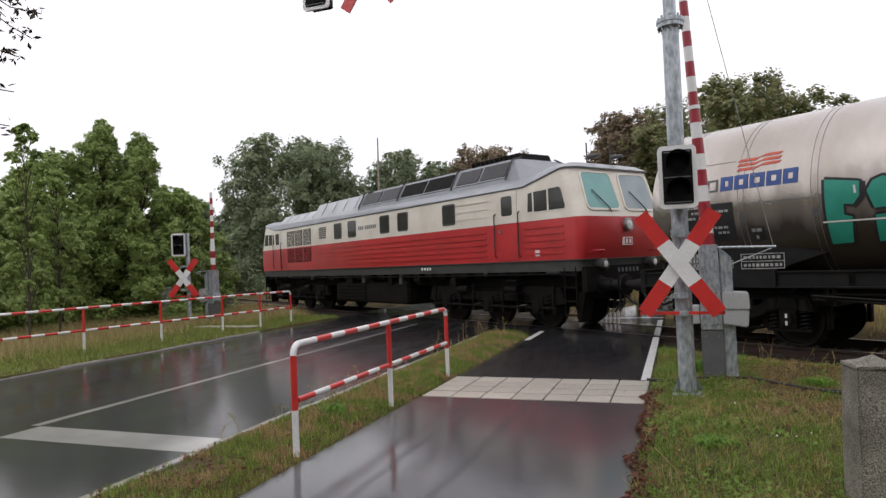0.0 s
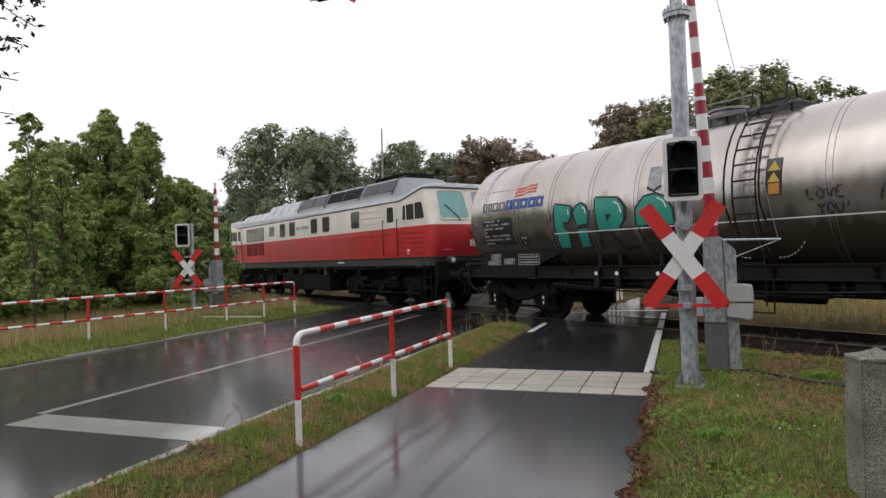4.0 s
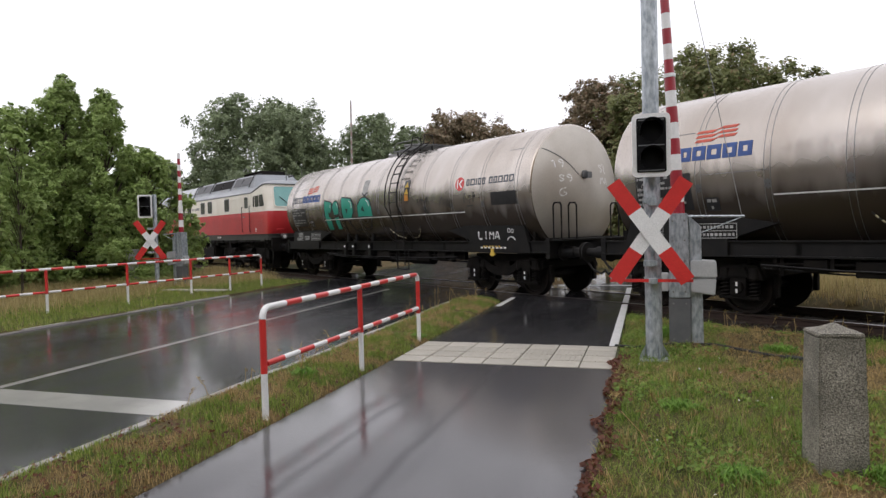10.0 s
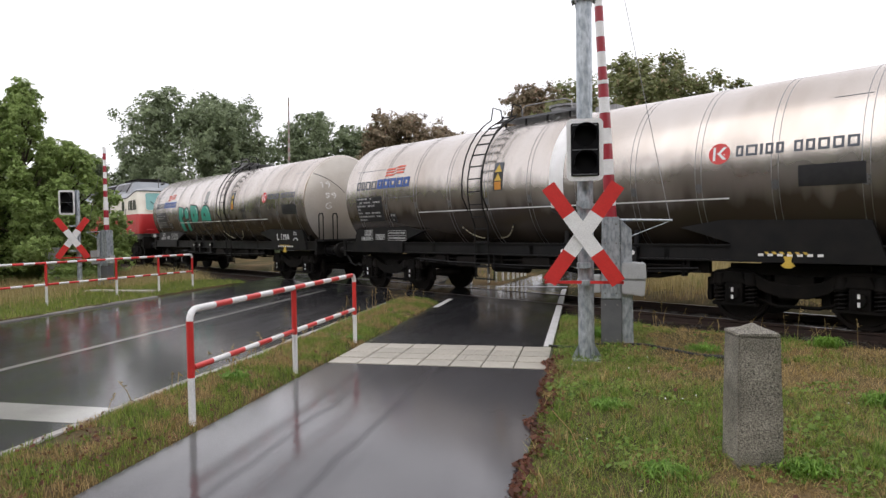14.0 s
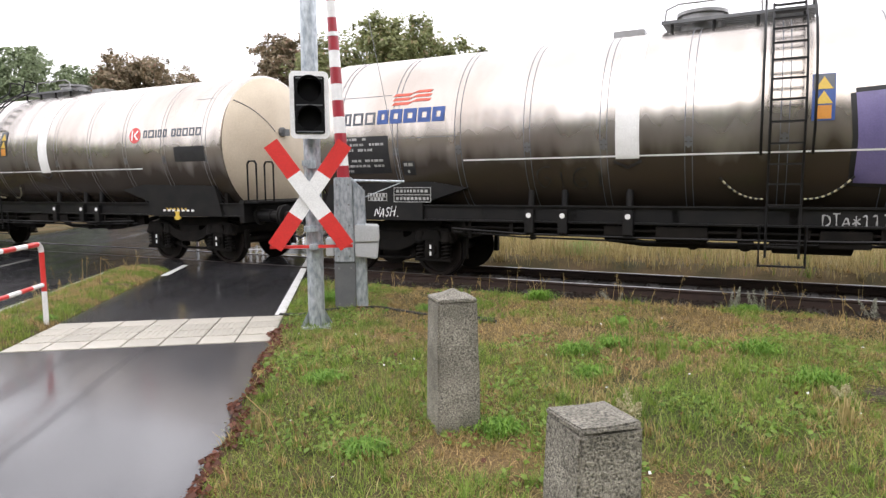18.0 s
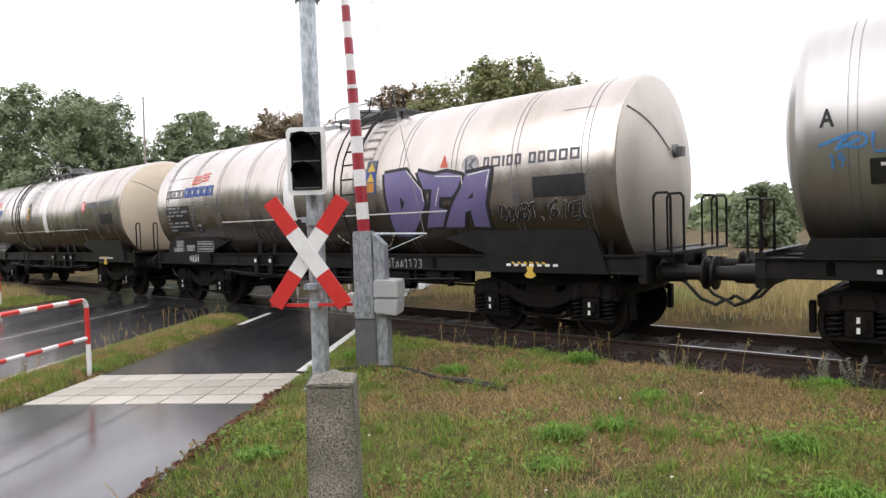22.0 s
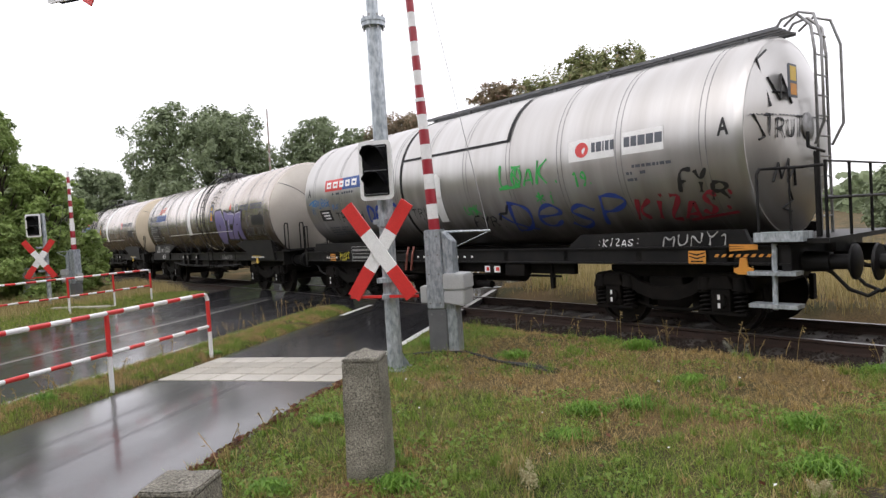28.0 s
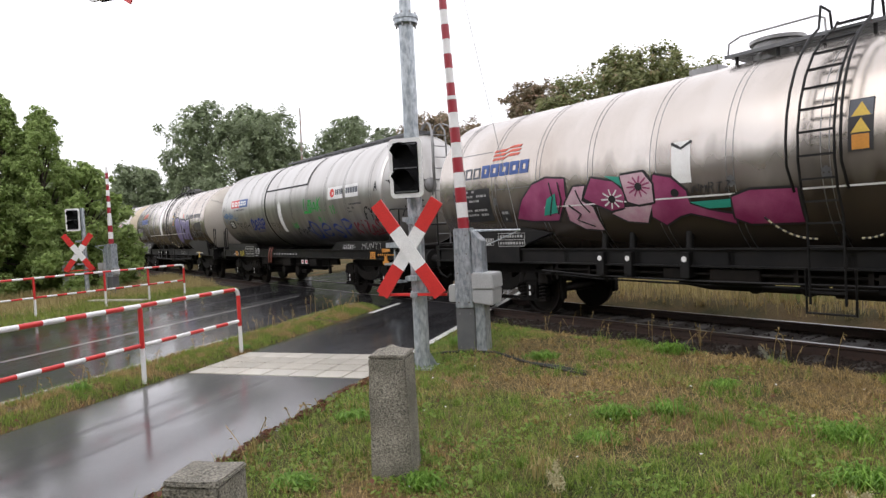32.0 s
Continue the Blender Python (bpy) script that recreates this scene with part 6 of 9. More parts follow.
def light_signal(label, m):
    """Two-lamp crossing signal: black box with hoods on a white-edged board."""
    g = thing("crossing_signal", label, "traffic signal", "crossing signals", m)
    bm = bmesh.new()
    rounded_plate(bm, -0.215, 0.215, 0, 0.74, -0.01, 0.02, 0.06)
    part("white_board", bm, WHITE, g)
    bm = bmesh.new()
    rounded_plate(bm, -0.165, 0.165, 0.055, 0.685, -0.02, 0.2, 0.02)
    part("lamp_box", bm, SIGNAL_BLACK, g)
    for z in (0.53, 0.21):
        bm = bmesh.new()
        lathe(bm, [(-0.028, 0.10), (-0.024, 0.12), (-0.02, 0.12)], 24, (0, 0, z), "y")
        part("lens", bm, LENS, g)
        bm = bmesh.new()
        n = 14
        rows = []
        for y in (-0.02, -0.23):
            lo = 0.35 if y < -0.1 else -0.3
            rows.append([bm.verts.new((0.135 * math.cos(a), y, z + 0.135 * math.sin(a))) for a in np.linspace(lo, math.pi - lo, n)])
        for k in range(n - 1):
            bm.faces.new((rows[0][k], rows[0][k + 1], rows[1][k + 1], rows[1][k]))
        bmesh.ops.solidify(bm, geom=bm.faces[:], thickness=0.006)
        part("hood", bm, SIGNAL_BLACK, g)
    bm = bmesh.new()
    box(bm, -0.06, 0.06, 0.2, 0.34, 0.3, 0.42)
    part("bracket", bm, GALV, g)
    for z in (0.075, 0.368, 0.662):
        bm = bmesh.new()
        box(bm, -0.145, 0.145, -0.03, -0.02, z - 0.006, z + 0.006)
        part("lamp_frame", bm, BASE_GREY, g)
    return g


PX, PY = 0.84, 8.45
mast = thing("signal_mast", "galvanised steel mast with a cantilever arm, standing in grass", "mast")
bm = bmesh.new()
lathe(bm, [(-0.1, 0.098), (4.45, 0.095)], 28, (PX, PY, 0), "z")
part("lower_tube", bm, GALV, mast)
bm = bmesh.new()
lathe(bm, [(4.47, 0.075), (6.35, 0.07), (6.4, 0.03)], 24, (PX, PY, 0), "z")
part("upper_tube", bm, GALV, mast)
bm = bmesh.new()
lathe(bm, [(4.40, 0.10), (4.41, 0.15), (4.46, 0.15), (4.465, 0.16), (4.51, 0.16), (4.52, 0.10)], 28, (PX, PY, 0), "z")
flange = part("flange", bm, GALV, mast)
for k in range(8):
    a = k * math.tau / 8
    bm = bmesh.new()
    rod(bm, (PX + 0.13 * math.cos(a), PY + 0.13 * math.sin(a), 4.37), (PX + 0.13 * math.cos(a), PY + 0.13 * math.sin(a), 4.55), 0.012, n=6)
    part("bolt", bm, STEEL, flange)
bm = bmesh.new()
for k in range(4):
    a = k * math.tau / 4 + 0.4
    c, s = math.cos(a), math.sin(a)
    f = [bm.verts.new(Vector((PX, PY, 0)) + Vector(p)) for p in ((0.09 * c, 0.09 * s, 0.02), (0.2 * c, 0.2 * s, 0.02), (0.09 * c, 0.09 * s, 0.22))]
    bm.faces.new(f)
bmesh.ops.solidify(bm, geom=bm.faces[:], thickness=0.012)
box(bm, PX - 0.17, PX + 0.17, PY - 0.17, PY + 0.17, 0.0, 0.025)
part("base_plate", bm, GALV, mast)
bm = bmesh.new()
rod(bm, (PX, PY, 6.15), (-4.6, PY, 6.3), 0.06, 0.045, 14)
rod(bm, (PX, PY, 5.3), (-1.2, PY, 6.2), 0.03, n=10)
part("cantilever_arm", bm, GALV, mast)
for z in (0.97, 1.9, 2.6):
    bm = bmesh.new()
    lathe(bm, [(z - 0.035, 0.099), (z - 0.035, 0.108), (z + 0.035, 0.108), (z + 0.035, 0.099)], 24, (PX, PY, 0), "z")
    box(bm, PX - 0.05, PX + 0.05, PY - 0.2, PY - 0.09, z - 0.03, z + 0.03)
    part("clamp_ring", bm, GALV, mast)

cross_sign("red and white level crossing cross on a grey mast", pose(PX - 0.03, PY - 0.23, 0.98, 0, 0, -3))
light_signal("two-lamp crossing signal with a white-edged board, unlit", pose(PX, PY - 0.25, 2.20, 0, 0, 4))
cross_sign("red and white level crossing cross hung over the road", pose(-3.12, PY - 0.1, 5.36, 0, 0, -3), False)
light_signal("two-lamp crossing signal hung over the road, unlit", pose(-3.98, PY - 0.1, 5.44, 0, 0, 0))


FADED = material("faded_boom_paint", (0.30, 0.21, 0.18), 0.6, 0, (0.22, 0.18, 0.15), 5, 60, 0.6, 0.05, 0.002)


def barrier(label, m, length, lean):
    """Level crossing barrier: pedestal, drive box, raised striped boom."""
    g = thing("crossing_barrier", label, "barrier", "crossing barriers", m)
    bm = bmesh.new()
    box(bm, -0.19, 0.09, -0.13, 0.13, -0.05, 0.66)
    part("pedestal", bm, BASE_GREY, g, bevel=0.012)
    bm = bmesh.new()
    prism(bm, [(0.09, -0.05), (0.24, -0.05), (0.22, 1.6), (0.07, 1.75)], -0.11, 0.13)
    part("rear_post", bm, GALV, g, bevel=0.01)
    bm = bmesh.new()
    prism(bm, [(-0.185, 0.662), (0.085, 0.662), (0.06, 1.78), (-0.17, 1.78)], -0.15, 0.10)
    carrier = part("boom_carrier", bm, GALV, g, bevel=0.012)
    for x, y, z in [(x, -0.128, z) for x in (-0.13, 0.03) for z in (0.1, 0.58)] + [(x, -0.148, z) for x in (-0.13, 0.02) for z in (0.74, 1.15, 1.42, 1.68)]:
        bm = bmesh.new()
        rod(bm, (x, y, z), (x, y - 0.015, z), 0.014, n=6)
        part("bolt", bm, STEEL, g)
    bm = bmesh.new()
    lathe(bm, [(-0.152, 0.09), (-0.158, 0.09)], 20, (-0.05, 0, 0.9), "y")
    for k in range(8):
        a = k * math.tau / 8
        rod(bm, (-0.05 + 0.065 * math.cos(a), -0.155, 0.9 + 0.065 * math.sin(a)), (-0.05 + 0.065 * math.cos(a), -0.168, 0.9 + 0.065 * math.sin(a)), 0.012, n=6)
    part("hub_plate", bm, GALV, g)
    bm = bmesh.new()
    prism(bm, [(0.09, 0.74), (0.38, 0.70), (0.40, 0.92), (0.09, 0.92)], -0.2, 0.22)
    drive = part("drive_box", bm, CABINET, g, "light grey drive box", bevel=0.015)
    bm = bmesh.new()
    prism(bm, [(0.09, 0.93), (0.41, 0.93), (0.40, 1.14), (0.09, 1.16)], -0.21, 0.23)
    part("box_cover", bm, CABINET, drive, bevel=0.015)
    bm = bmesh.new()
    box(bm, -0.30, -0.19, -0.1, 0.1, 0.74, 0.98)
    part("side_box", bm, CABINET, g, bevel=0.012)
    tip = Vector((-0.05 - math.tan(radians(lean)) * length, -0.02, 1.72 + length))
    root = Vector((-0.05, -0.02, 1.72))
    bm = bmesh.new()
    mid = root.lerp(tip, 0.34)
    count = round((mid - root).length / 0.205)
    banded(bm, root, mid, 0.082, 0.07, count, 18, 0)
    boom = part("boom", bm, (BOOM_RED, WHITE), g, "red and white striped boom, raised")
    bm = bmesh.new()
    count2 = round((tip - mid).length / 0.205)
    banded(bm, mid, tip, 0.062, 0.045, count2, 16, count + 1)
    part("boom_tip", bm, (BOOM_RED, WHITE), boom)
    bm = bmesh.new()
    d = (tip - root).normalized()
    rod(bm, mid - d * 0.03, mid + d * 0.02, 0.078, n=18)
    part("boom_collar", bm, WHITE, boom)
    bm = bmesh.new()
    rod(bm, (0.05, 0.05, 1.74), (0.75, 0.05, 1.72), 0.016, n=8)
    rod(bm, (0.08, 0.05, 1.46), (0.72, 0.05, 1.71), 0.007, n=6)
    part("outrigger", bm, GALV, g)
    bm = bmesh.new()
    rod(bm, (0.72, 0.05, 1.72), root.lerp(tip, 0.97), 0.005, n=6)
    part("stay_wire", bm, STEEL, g)
    return g


barrier("raised red and white crossing barrier with a grey drive box", pose(1.24, 9.45, 0, 0, 0, -4), 5.6, 2.8)
barrier("raised red and white crossing barrier beyond the road", pose(-13.85, 17.75, 0, 0, 0, 170), 2.65, 0)
pole = thing("signal_pole", "slim faded boom pole behind the railway", "pole", "", pose(-13.1, 29.2, 0))
bm = bmesh.new()
box(bm, -0.16, 0.16, -0.13, 0.13, -0.05, 1.7)
part("pedestal", bm, BASE_GREY, pole, bevel=0.02)
bm = bmesh.new()
banded(bm, Vector((0, 0, 1.7)), Vector((0.05, 0, 4.6)), 0.075, 0.06, 12, 12, 0)
part("lower_boom", bm, (FADED, KERB), pole)
bm = bmesh.new()
banded(bm, Vector((0.05, 0, 4.6)), Vector((0.1, 0, 8.1)), 0.05, 0.035, 16, 10, 0)
part("upper_boom", bm, (FADED, KERB), pole)
cross_sign("red and white level crossing cross beyond the road", pose(-14.15, 16.75, 0.96, 0, 0, 30))
light_signal("two-lamp crossing signal beyond the road, unlit", pose(-14.35, 16.8, 2.25, 0, 0, 30))
far_mast = thing("signal_mast", "short grey mast of the crossing signal", "mast")
bm = bmesh.new()
lathe(bm, [(-0.1, 0.07), (3.0, 0.065)], 20, (-14.2, 17.05, 0), "z")
part("tube", bm, GALV, far_mast)


def bollard(label, x, y, w, h, yaw, peak=0.2):
    """Square stone post with a low pyramid cap and chipped edges."""
    g = thing("stone_bollard", label, "bollard", "bollards on the grass", pose(x, y, 0, 0, 0, yaw))
    rnd = random.Random(int(x * 100))

    def ring(bm, z, t):
        return [bm.verts.new((sx * t + rnd.uniform(-0.005, 0.005), sy * t + rnd.uniform(-0.005, 0.005), z + rnd.uniform(-0.004, 0.004))) for sx, sy in ((-1, -1), (0, -1), (1, -1), (1, 0), (1, 1), (0, 1), (-1, 1), (-1, 0))]

    def skin(bm, rings):
        for a, b in zip(rings, rings[1:]):
            for k in range(8):
                bm.faces.new((a[k - 1], a[k], b[k], b[k - 1]))
    bm = bmesh.new()
    rings = [ring(bm, z, w / 2 * (1.0 + 0.12 * (1 - max(z, 0) / h))) for z in (-0.15, 0.0, 0.2, 0.4, 0.6, h - 0.1, h - 0.012)]
    skin(bm, rings)
    bm.faces.new(rings[-1])
    part("shaft", bm, CONCRETE, g, bevel=0.010, angle=50)
    bm = bmesh.new()
    rings = [ring(bm, z, t) for z, t in ((h - 0.013, w * 0.5), (h + 0.006, w * 0.498), (h + w * peak * 0.55, w * 0.24))]
    skin(bm, rings)
    apex = bm.verts.new((0.004, 0, h + w * peak + 0.012))
    for k in range(8):
        bm.faces.new((rings[-1][k - 1], rings[-1][k], apex))
    part("cap", bm, CONCRETE, g, "weathered pyramid cap", bevel=0.006, angle=50)


bollard("weathered grey stone post with a pyramid top in grass", 1.92, 4.99, 0.27, 0.92, 8)
bollard("weathered grey stone post with a chipped flat top in grass", 2.05, 2.80, 0.235, 0.89, 10, 0.06)
bm = bmesh.new()
tube(bm, [(0.35, 9.0, 0.06), (0.6, 8.95, 0.05), (0.9, 9.15, 0.06), (1.2, 9.3, 0.05), (1.6, 9.25, 0.06), (2.1, 8.75, 0.05), (2.6, 8.35, 0.055), (2.95, 8.1, 0.05)], 0.016, 8)
tagged(part("ground_cable", bm, CABLE), "black cable lying in the grass", "cable")
bm = bmesh.new()
tube(bm, [(2.3, 8.55, 0.06), (2.6, 8.42, 0.06), (2.95, 8.2, 0.05)], 0.024, 8)
tagged(part("ground_cable", bm, CABLE), "thick black cable end lying in the grass", "cable")
bm = bmesh.new()
box(bm, -13.1, -10.9, 15.9, 16.25, -0.1, 0.06)
tagged(part("concrete_slab", bm, TILE, bevel=0.01), "pale concrete slab in the grass", "slab")
locker = thing("cable_cabinet", "small pale grey cable cabinet in long grass", "cabinet", "", pose(-15.96, 17.9, 0, 0, 0, 30))
bm = bmesh.new()
box(bm, -0.17, 0.17, -0.13, 0.13, -0.05, 1.16)
part("body", bm, CABINET, locker, bevel=0.02)
bm = bmesh.new()
box(bm, -0.19, 0.19, -0.15, 0.15, 1.162, 1.24)
part("lid", bm, CABINET, locker, bevel=0.015)
bm = bmesh.new()
box(bm, -0.14, 0.14, -0.139, -0.131, 0.3, 1.1)
part("door", bm, CABINET, locker, bevel=0.003)
# white posts beyond the crossing
bm = bmesh.new()
rod(bm, (0, 0, -0.1), (0, 0, 0.8), 0.035, n=10)
post = tagged(part("white_post", bm, WHITE), "slim white marker post", "post", "white posts beyond the rails")
post.location = (-2.83, 18.9, 0)
for x, y in ((-2.45, 19.1), (-1.94, 19.2), (-1.75, 19.5), (-1.6, 19.95), (-1.48, 20.35), (-1.36, 20.75), (-1.27, 21.15), (-1.17, 21.5), (-1.08, 21.85)):
    copy_thing(post, pose(x, y, 0))

# tactile paving
tiles = tagged(new("tactile_paving"), "pale ribbed paving slabs across the footpath", "paving", kind="structure")


def tile_mesh(ribs):
    bm = bmesh.new()
    box(bm, 0.005, 0.37, 0.005, 0.295, -0.06, 0.006)
    if ribs:
        for k in range(6):
            box(bm, 0.02 + 0.06 * k, 0.05 + 0.06 * k, 0.012, 0.288, 0.006, 0.011)
    return bm


plain = part("tile", tile_mesh(False), TILE, tiles)
ribbed = part("tile", tile_mesh(True), TILE, tiles)
used = set()
for j in range(4):
    for i in range(7):
        base = ribbed if j in (1, 2) else plain
        ob = base if base not in used else base.copy()
        if base in used:
            scene.collection.objects.link(ob)
        used.add(base)
        ob.location = (-2.33 + i * 0.388, 7.80 + j * 0.35, 0.0)
        ob.scale = (1.01, 1.11, 1)
        ob.rotation_euler = (radians((i * 7 + j * 5) % 3 * 0.15), 0, 0)


# ---- plants ----
def leaf_material(name, dark, light, brown=None):
    m = bpy.data.materials.new(name)
    m.use_nodes = True
    n, l = m.node_tree.nodes, m.node_tree.links
    b = n["Principled BSDF"]
    geo = n.new("ShaderNodeNewGeometry")
    ramp = n.new("ShaderNodeValToRGB")
    ramp.color_ramp.elements[0].color, ramp.color_ramp.elements[1].color = (*dark, 1), (*light, 1)
    if brown:
        e = ramp.color_ramp.elements.new(0.86)
        e.color = (*light, 1)
        ramp.color_ramp.elements[2].color = (*brown, 1)
    l.new(geo.outputs["Random Per Island"], ramp.inputs["Fac"])
    wide = n.new("ShaderNodeTexNoise")
    wide.inputs["Scale"].default_value = 0.8
    coord = n.new("ShaderNodeTexCoord")
    l.new(coord.outputs["Object"], wide.inputs["Vector"])
    hue = n.new("ShaderNodeHueSaturation")
    value = n.new("ShaderNodeMapRange")
    value.inputs["To Min"].default_value, value.inputs["To Max"].default_value = 0.8, 1.35
    l.new(wide.outputs["Fac"], value.inputs["Value"])
    l.new(value.outputs["Result"], hue.inputs["Value"])
    l.new(ramp.outputs["Color"], hue.inputs["Color"])
    l.new(hue.outputs["Color"], b.inputs["Base Color"])
    b.inputs["Roughness"].default_value = 0.5
    b.inputs["Specular IOR Level"].default_value = 0.35
    through_light = n.new("ShaderNodeBsdfTranslucent")
    l.new(hue.outputs["Color"], through_light.inputs["Color"])
    blend = n.new("ShaderNodeMixShader")
    blend.inputs["Fac"].default_value = 0.45
    l.new(b.outputs["BSDF"], blend.inputs[1])
    l.new(through_light.outputs["BSDF"], blend.inputs[2])
    l.new(blend.outputs["Shader"], n["Material Output"].inputs["Surface"])
    return m


BARK = material("bark", (0.09, 0.07, 0.05), 0.9, 0, (0.05, 0.04, 0.03), 6, 40, 0.6, 0.6, 0.02)
LEAF_DARK = leaf_material("dark_leaves", (0.18, 0.22, 0.13), (0.28, 0.335, 0.19))
LEAF_GREEN = leaf_material("fresh_leaves", (0.23, 0.315, 0.095), (0.34, 0.43, 0.15))
LEAF_BROWN = leaf_material("browning_leaves", (0.17, 0.15, 0.09), (0.29, 0.22, 0.14), (0.34, 0.22, 0.16))
LEAF_OLIVE = leaf_material("olive_leaves", (0.14, 0.165, 0.065), (0.26, 0.275, 0.12), (0.3, 0.21, 0.13))
DRY = leaf_material("dry_grass", (0.26, 0.21, 0.08), (0.55, 0.45, 0.22))
TURF = leaf_material("turf_blades", (0.055, 0.10, 0.012), (0.29, 0.37, 0.065), (0.48, 0.40, 0.19))
WEED_BRIGHT = leaf_material("bright_weed_leaves", (0.085, 0.18, 0.022), (0.24, 0.41, 0.07))
LUSH = leaf_material("lush_grass", (0.075, 0.14, 0.018), (0.27, 0.38, 0.075))
TURF_DRY = leaf_material("dry_turf_blades", (0.16, 0.115, 0.04), (0.50, 0.37, 0.165), (0.58, 0.40, 0.2))
DEAD = leaf_material("fallen_leaves", (0.075, 0.03, 0.02), (0.21, 0.08, 0.048))
WEED = leaf_material("weed_leaves", (0.09, 0.165, 0.022), (0.25, 0.37, 0.075))


def quads(name, centres, normals, sizes, mat, parent=None, aspect=1.7, label=""):
    """Many small pointed leaves as one mesh."""
    n = len(centres)
    rng = np.random.default_rng(n)
    up = rng.normal(size=(n, 3))
    a = np.cross(normals, up)
    a /= np.linalg.norm(a, axis=1)[:, None] + 1e-9
    b = np.cross(normals, a)
    b /= np.linalg.norm(b, axis=1)[:, None] + 1e-9
    s = sizes[:, None]
    v = np.stack([centres - a * s * aspect * 0.5, centres + b * s * 0.5 + normals * s * 0.12, centres + a * s * aspect * 0.5, centres - b * s * 0.5 + normals * s * 0.12], 1).reshape(-1, 3)
    mesh = bpy.data.meshes.new(name)
    mesh.vertices.add(4 * n)
    mesh.vertices.foreach_set("co", v.ravel())
    mesh.loops.add(4 * n)
    mesh.loops.foreach_set("vertex_index", np.arange(4 * n))
    mesh.polygons.add(n)
    mesh.polygons.foreach_set("loop_start", np.arange(0, 4 * n, 4))
    mesh.update(calc_edges=True)
    mesh.materials.append(mat)
    ob = new(name, mesh)
    if parent:
        ob.parent = parent
    if label:
        ob["label"] = label
    return ob


def tree(label, x, y, height, width, seed, mat, leaves=9000, size=0.16, trunk=0.25, low=0.25, pointed=0.0, group="trees round the crossing", lean=0.0):
    """Tapered trunk, boughs that carry lobes of uneven clumps, and a leaf crown with gaps between the lobes."""
    rng = np.random.default_rng(seed)
    t = thing("tree", label, "tree", group, pose(x, y, 0))
    lobes = []
    fine = pointed >= 0.5 and width > 2
    count = 34 if width < 2 else 70 if fine else 34
    for k in range(count):
        u = (k + rng.uniform(0.2, 0.8)) / count
        h = low + (0.93 - low) * u
        if pointed >= 1:
            envelope = 0.06 + 0.94 * (1 - u) ** 0.9
        else:
            envelope = math.sqrt(max(1 - ((u - 0.38) / 0.66) ** 2, 0.03)) * (1 - pointed * 0.6 * u)
        lr = width * rng.uniform(0.10, 0.18) * (0.6 + 0.4 * envelope) * (0.62 if fine else 1.0) 
        a = k * 2.4 + rng.uniform(-0.5, 0.5)
        r = max(width / 2 - lr * 0.7, 0.05) * envelope * rng.uniform(0.3, 1.08) ** 0.5
        lobes.append((r * math.cos(a) + lean * u, r * math.sin(a), min(height * h, height - lr * rng.uniform(0.75, 1.0)), lr))
    top = 0.05 if fine else 0.08
    lobes.append((lean, 0, height * (1.0 if fine else 0.95) - width * top, width * top))
    bm = bmesh.new()
    tube(bm, [(0, 0, -0.2), (0.04, 0, height * 0.2), (lean * 0.3, 0.03, height * 0.45), (lean * 0.6, 0, height * 0.7)], trunk * 0.6, 9)
    for e in bm.verts:
        k = 1 - 0.65 * max(e.co.z, 0) / (height * 0.7)
        e.co.x, e.co.y = e.co.x * k, e.co.y * k
    part("trunk", bm, BARK, t)
    for cx, cy, cz, lr in lobes:
        bm = bmesh.new()
        z0 = max(cz - 0.35 * height * rng.uniform(0.3, 0.7), height * 0.12)
        tube(bm, [(0, 0, z0), (cx * 0.45, cy * 0.45, (z0 + cz) / 2), (cx * 0.95, cy * 0.95, cz)], trunk * 0.13, 5)
        part("limb", bm, BARK, t)
    pts, nrm = [], []
    weight = sum(lr ** 2 for *c, lr in lobes)
    for cx, cy, cz, lr in lobes:
        # clumps over the outer and upper side of the lobe, each with a few sprays of leaves
        share = leaves * lr ** 2 / weight
        inner = max(int(share * (0.4 if width > 2 else 0.05)), 1)
        q = rng.normal(size=(inner, 3))
        q *= (lr * rng.random(inner) ** 0.45 / np.linalg.norm(q, axis=1))[:, None]
        pts.append(np.array([cx, cy, cz]) * np.array([0.92, 0.92, 1]) + q)
        nrm.append(q / lr + rng.normal(size=(inner, 3)) * 0.4 + np.array([0, 0, 0.4]))
        clumps = max(int(10 + 22 * rng.random()), 6)
        for j in range(clumps):
            o = rng.normal(size=3) + np.array([0.5 * cx, 0.5 * cy, 0.2 * width]) / (0.5 * width)
            o /= np.linalg.norm(o)
            c = np.array([cx, cy, cz]) + o * lr * rng.uniform(0.45, 1.08) * np.array([1, 1, 0.85])
            cr = lr * rng.uniform(0.16, 0.42)
            per = max(int(share / clumps * rng.uniform(0.4, 1.6) / 4), 2)
            for q in range(4):
                d = rng.normal(size=3) + o * 0.9 + np.array([0, 0, 0.9 if fine else 0.1])
                d /= np.linalg.norm(d)
                u = rng.random(per)[:, None] ** 0.6
                reach = cr * rng.uniform(0.6, 1.7)
                pts.append(c + d * reach * u - np.array([0, 0, 0.25]) * reach * u ** 2 + rng.normal(size=(per, 3)) * cr * 0.24)
                nrm.append(o * 0.7 + rng.normal(size=(per, 3)) * 0.42 + np.array([0, 0, 0.55]))
    p, nn = np.concatenate(pts), np.concatenate(nrm)
    p[:, 2] = np.maximum(p[:, 2], 0.15)
    nn /= np.linalg.norm(nn, axis=1)[:, None]
    quads("crown", p, nn, size * rng.uniform(0.6, 1.3, len(p)), mat, t)
    return t


def polar(yaw, dist, eye=(0.8, 0.25)):
    return eye[0] - math.sin(radians(yaw)) * dist, eye[1] + math.cos(radians(yaw)) * dist


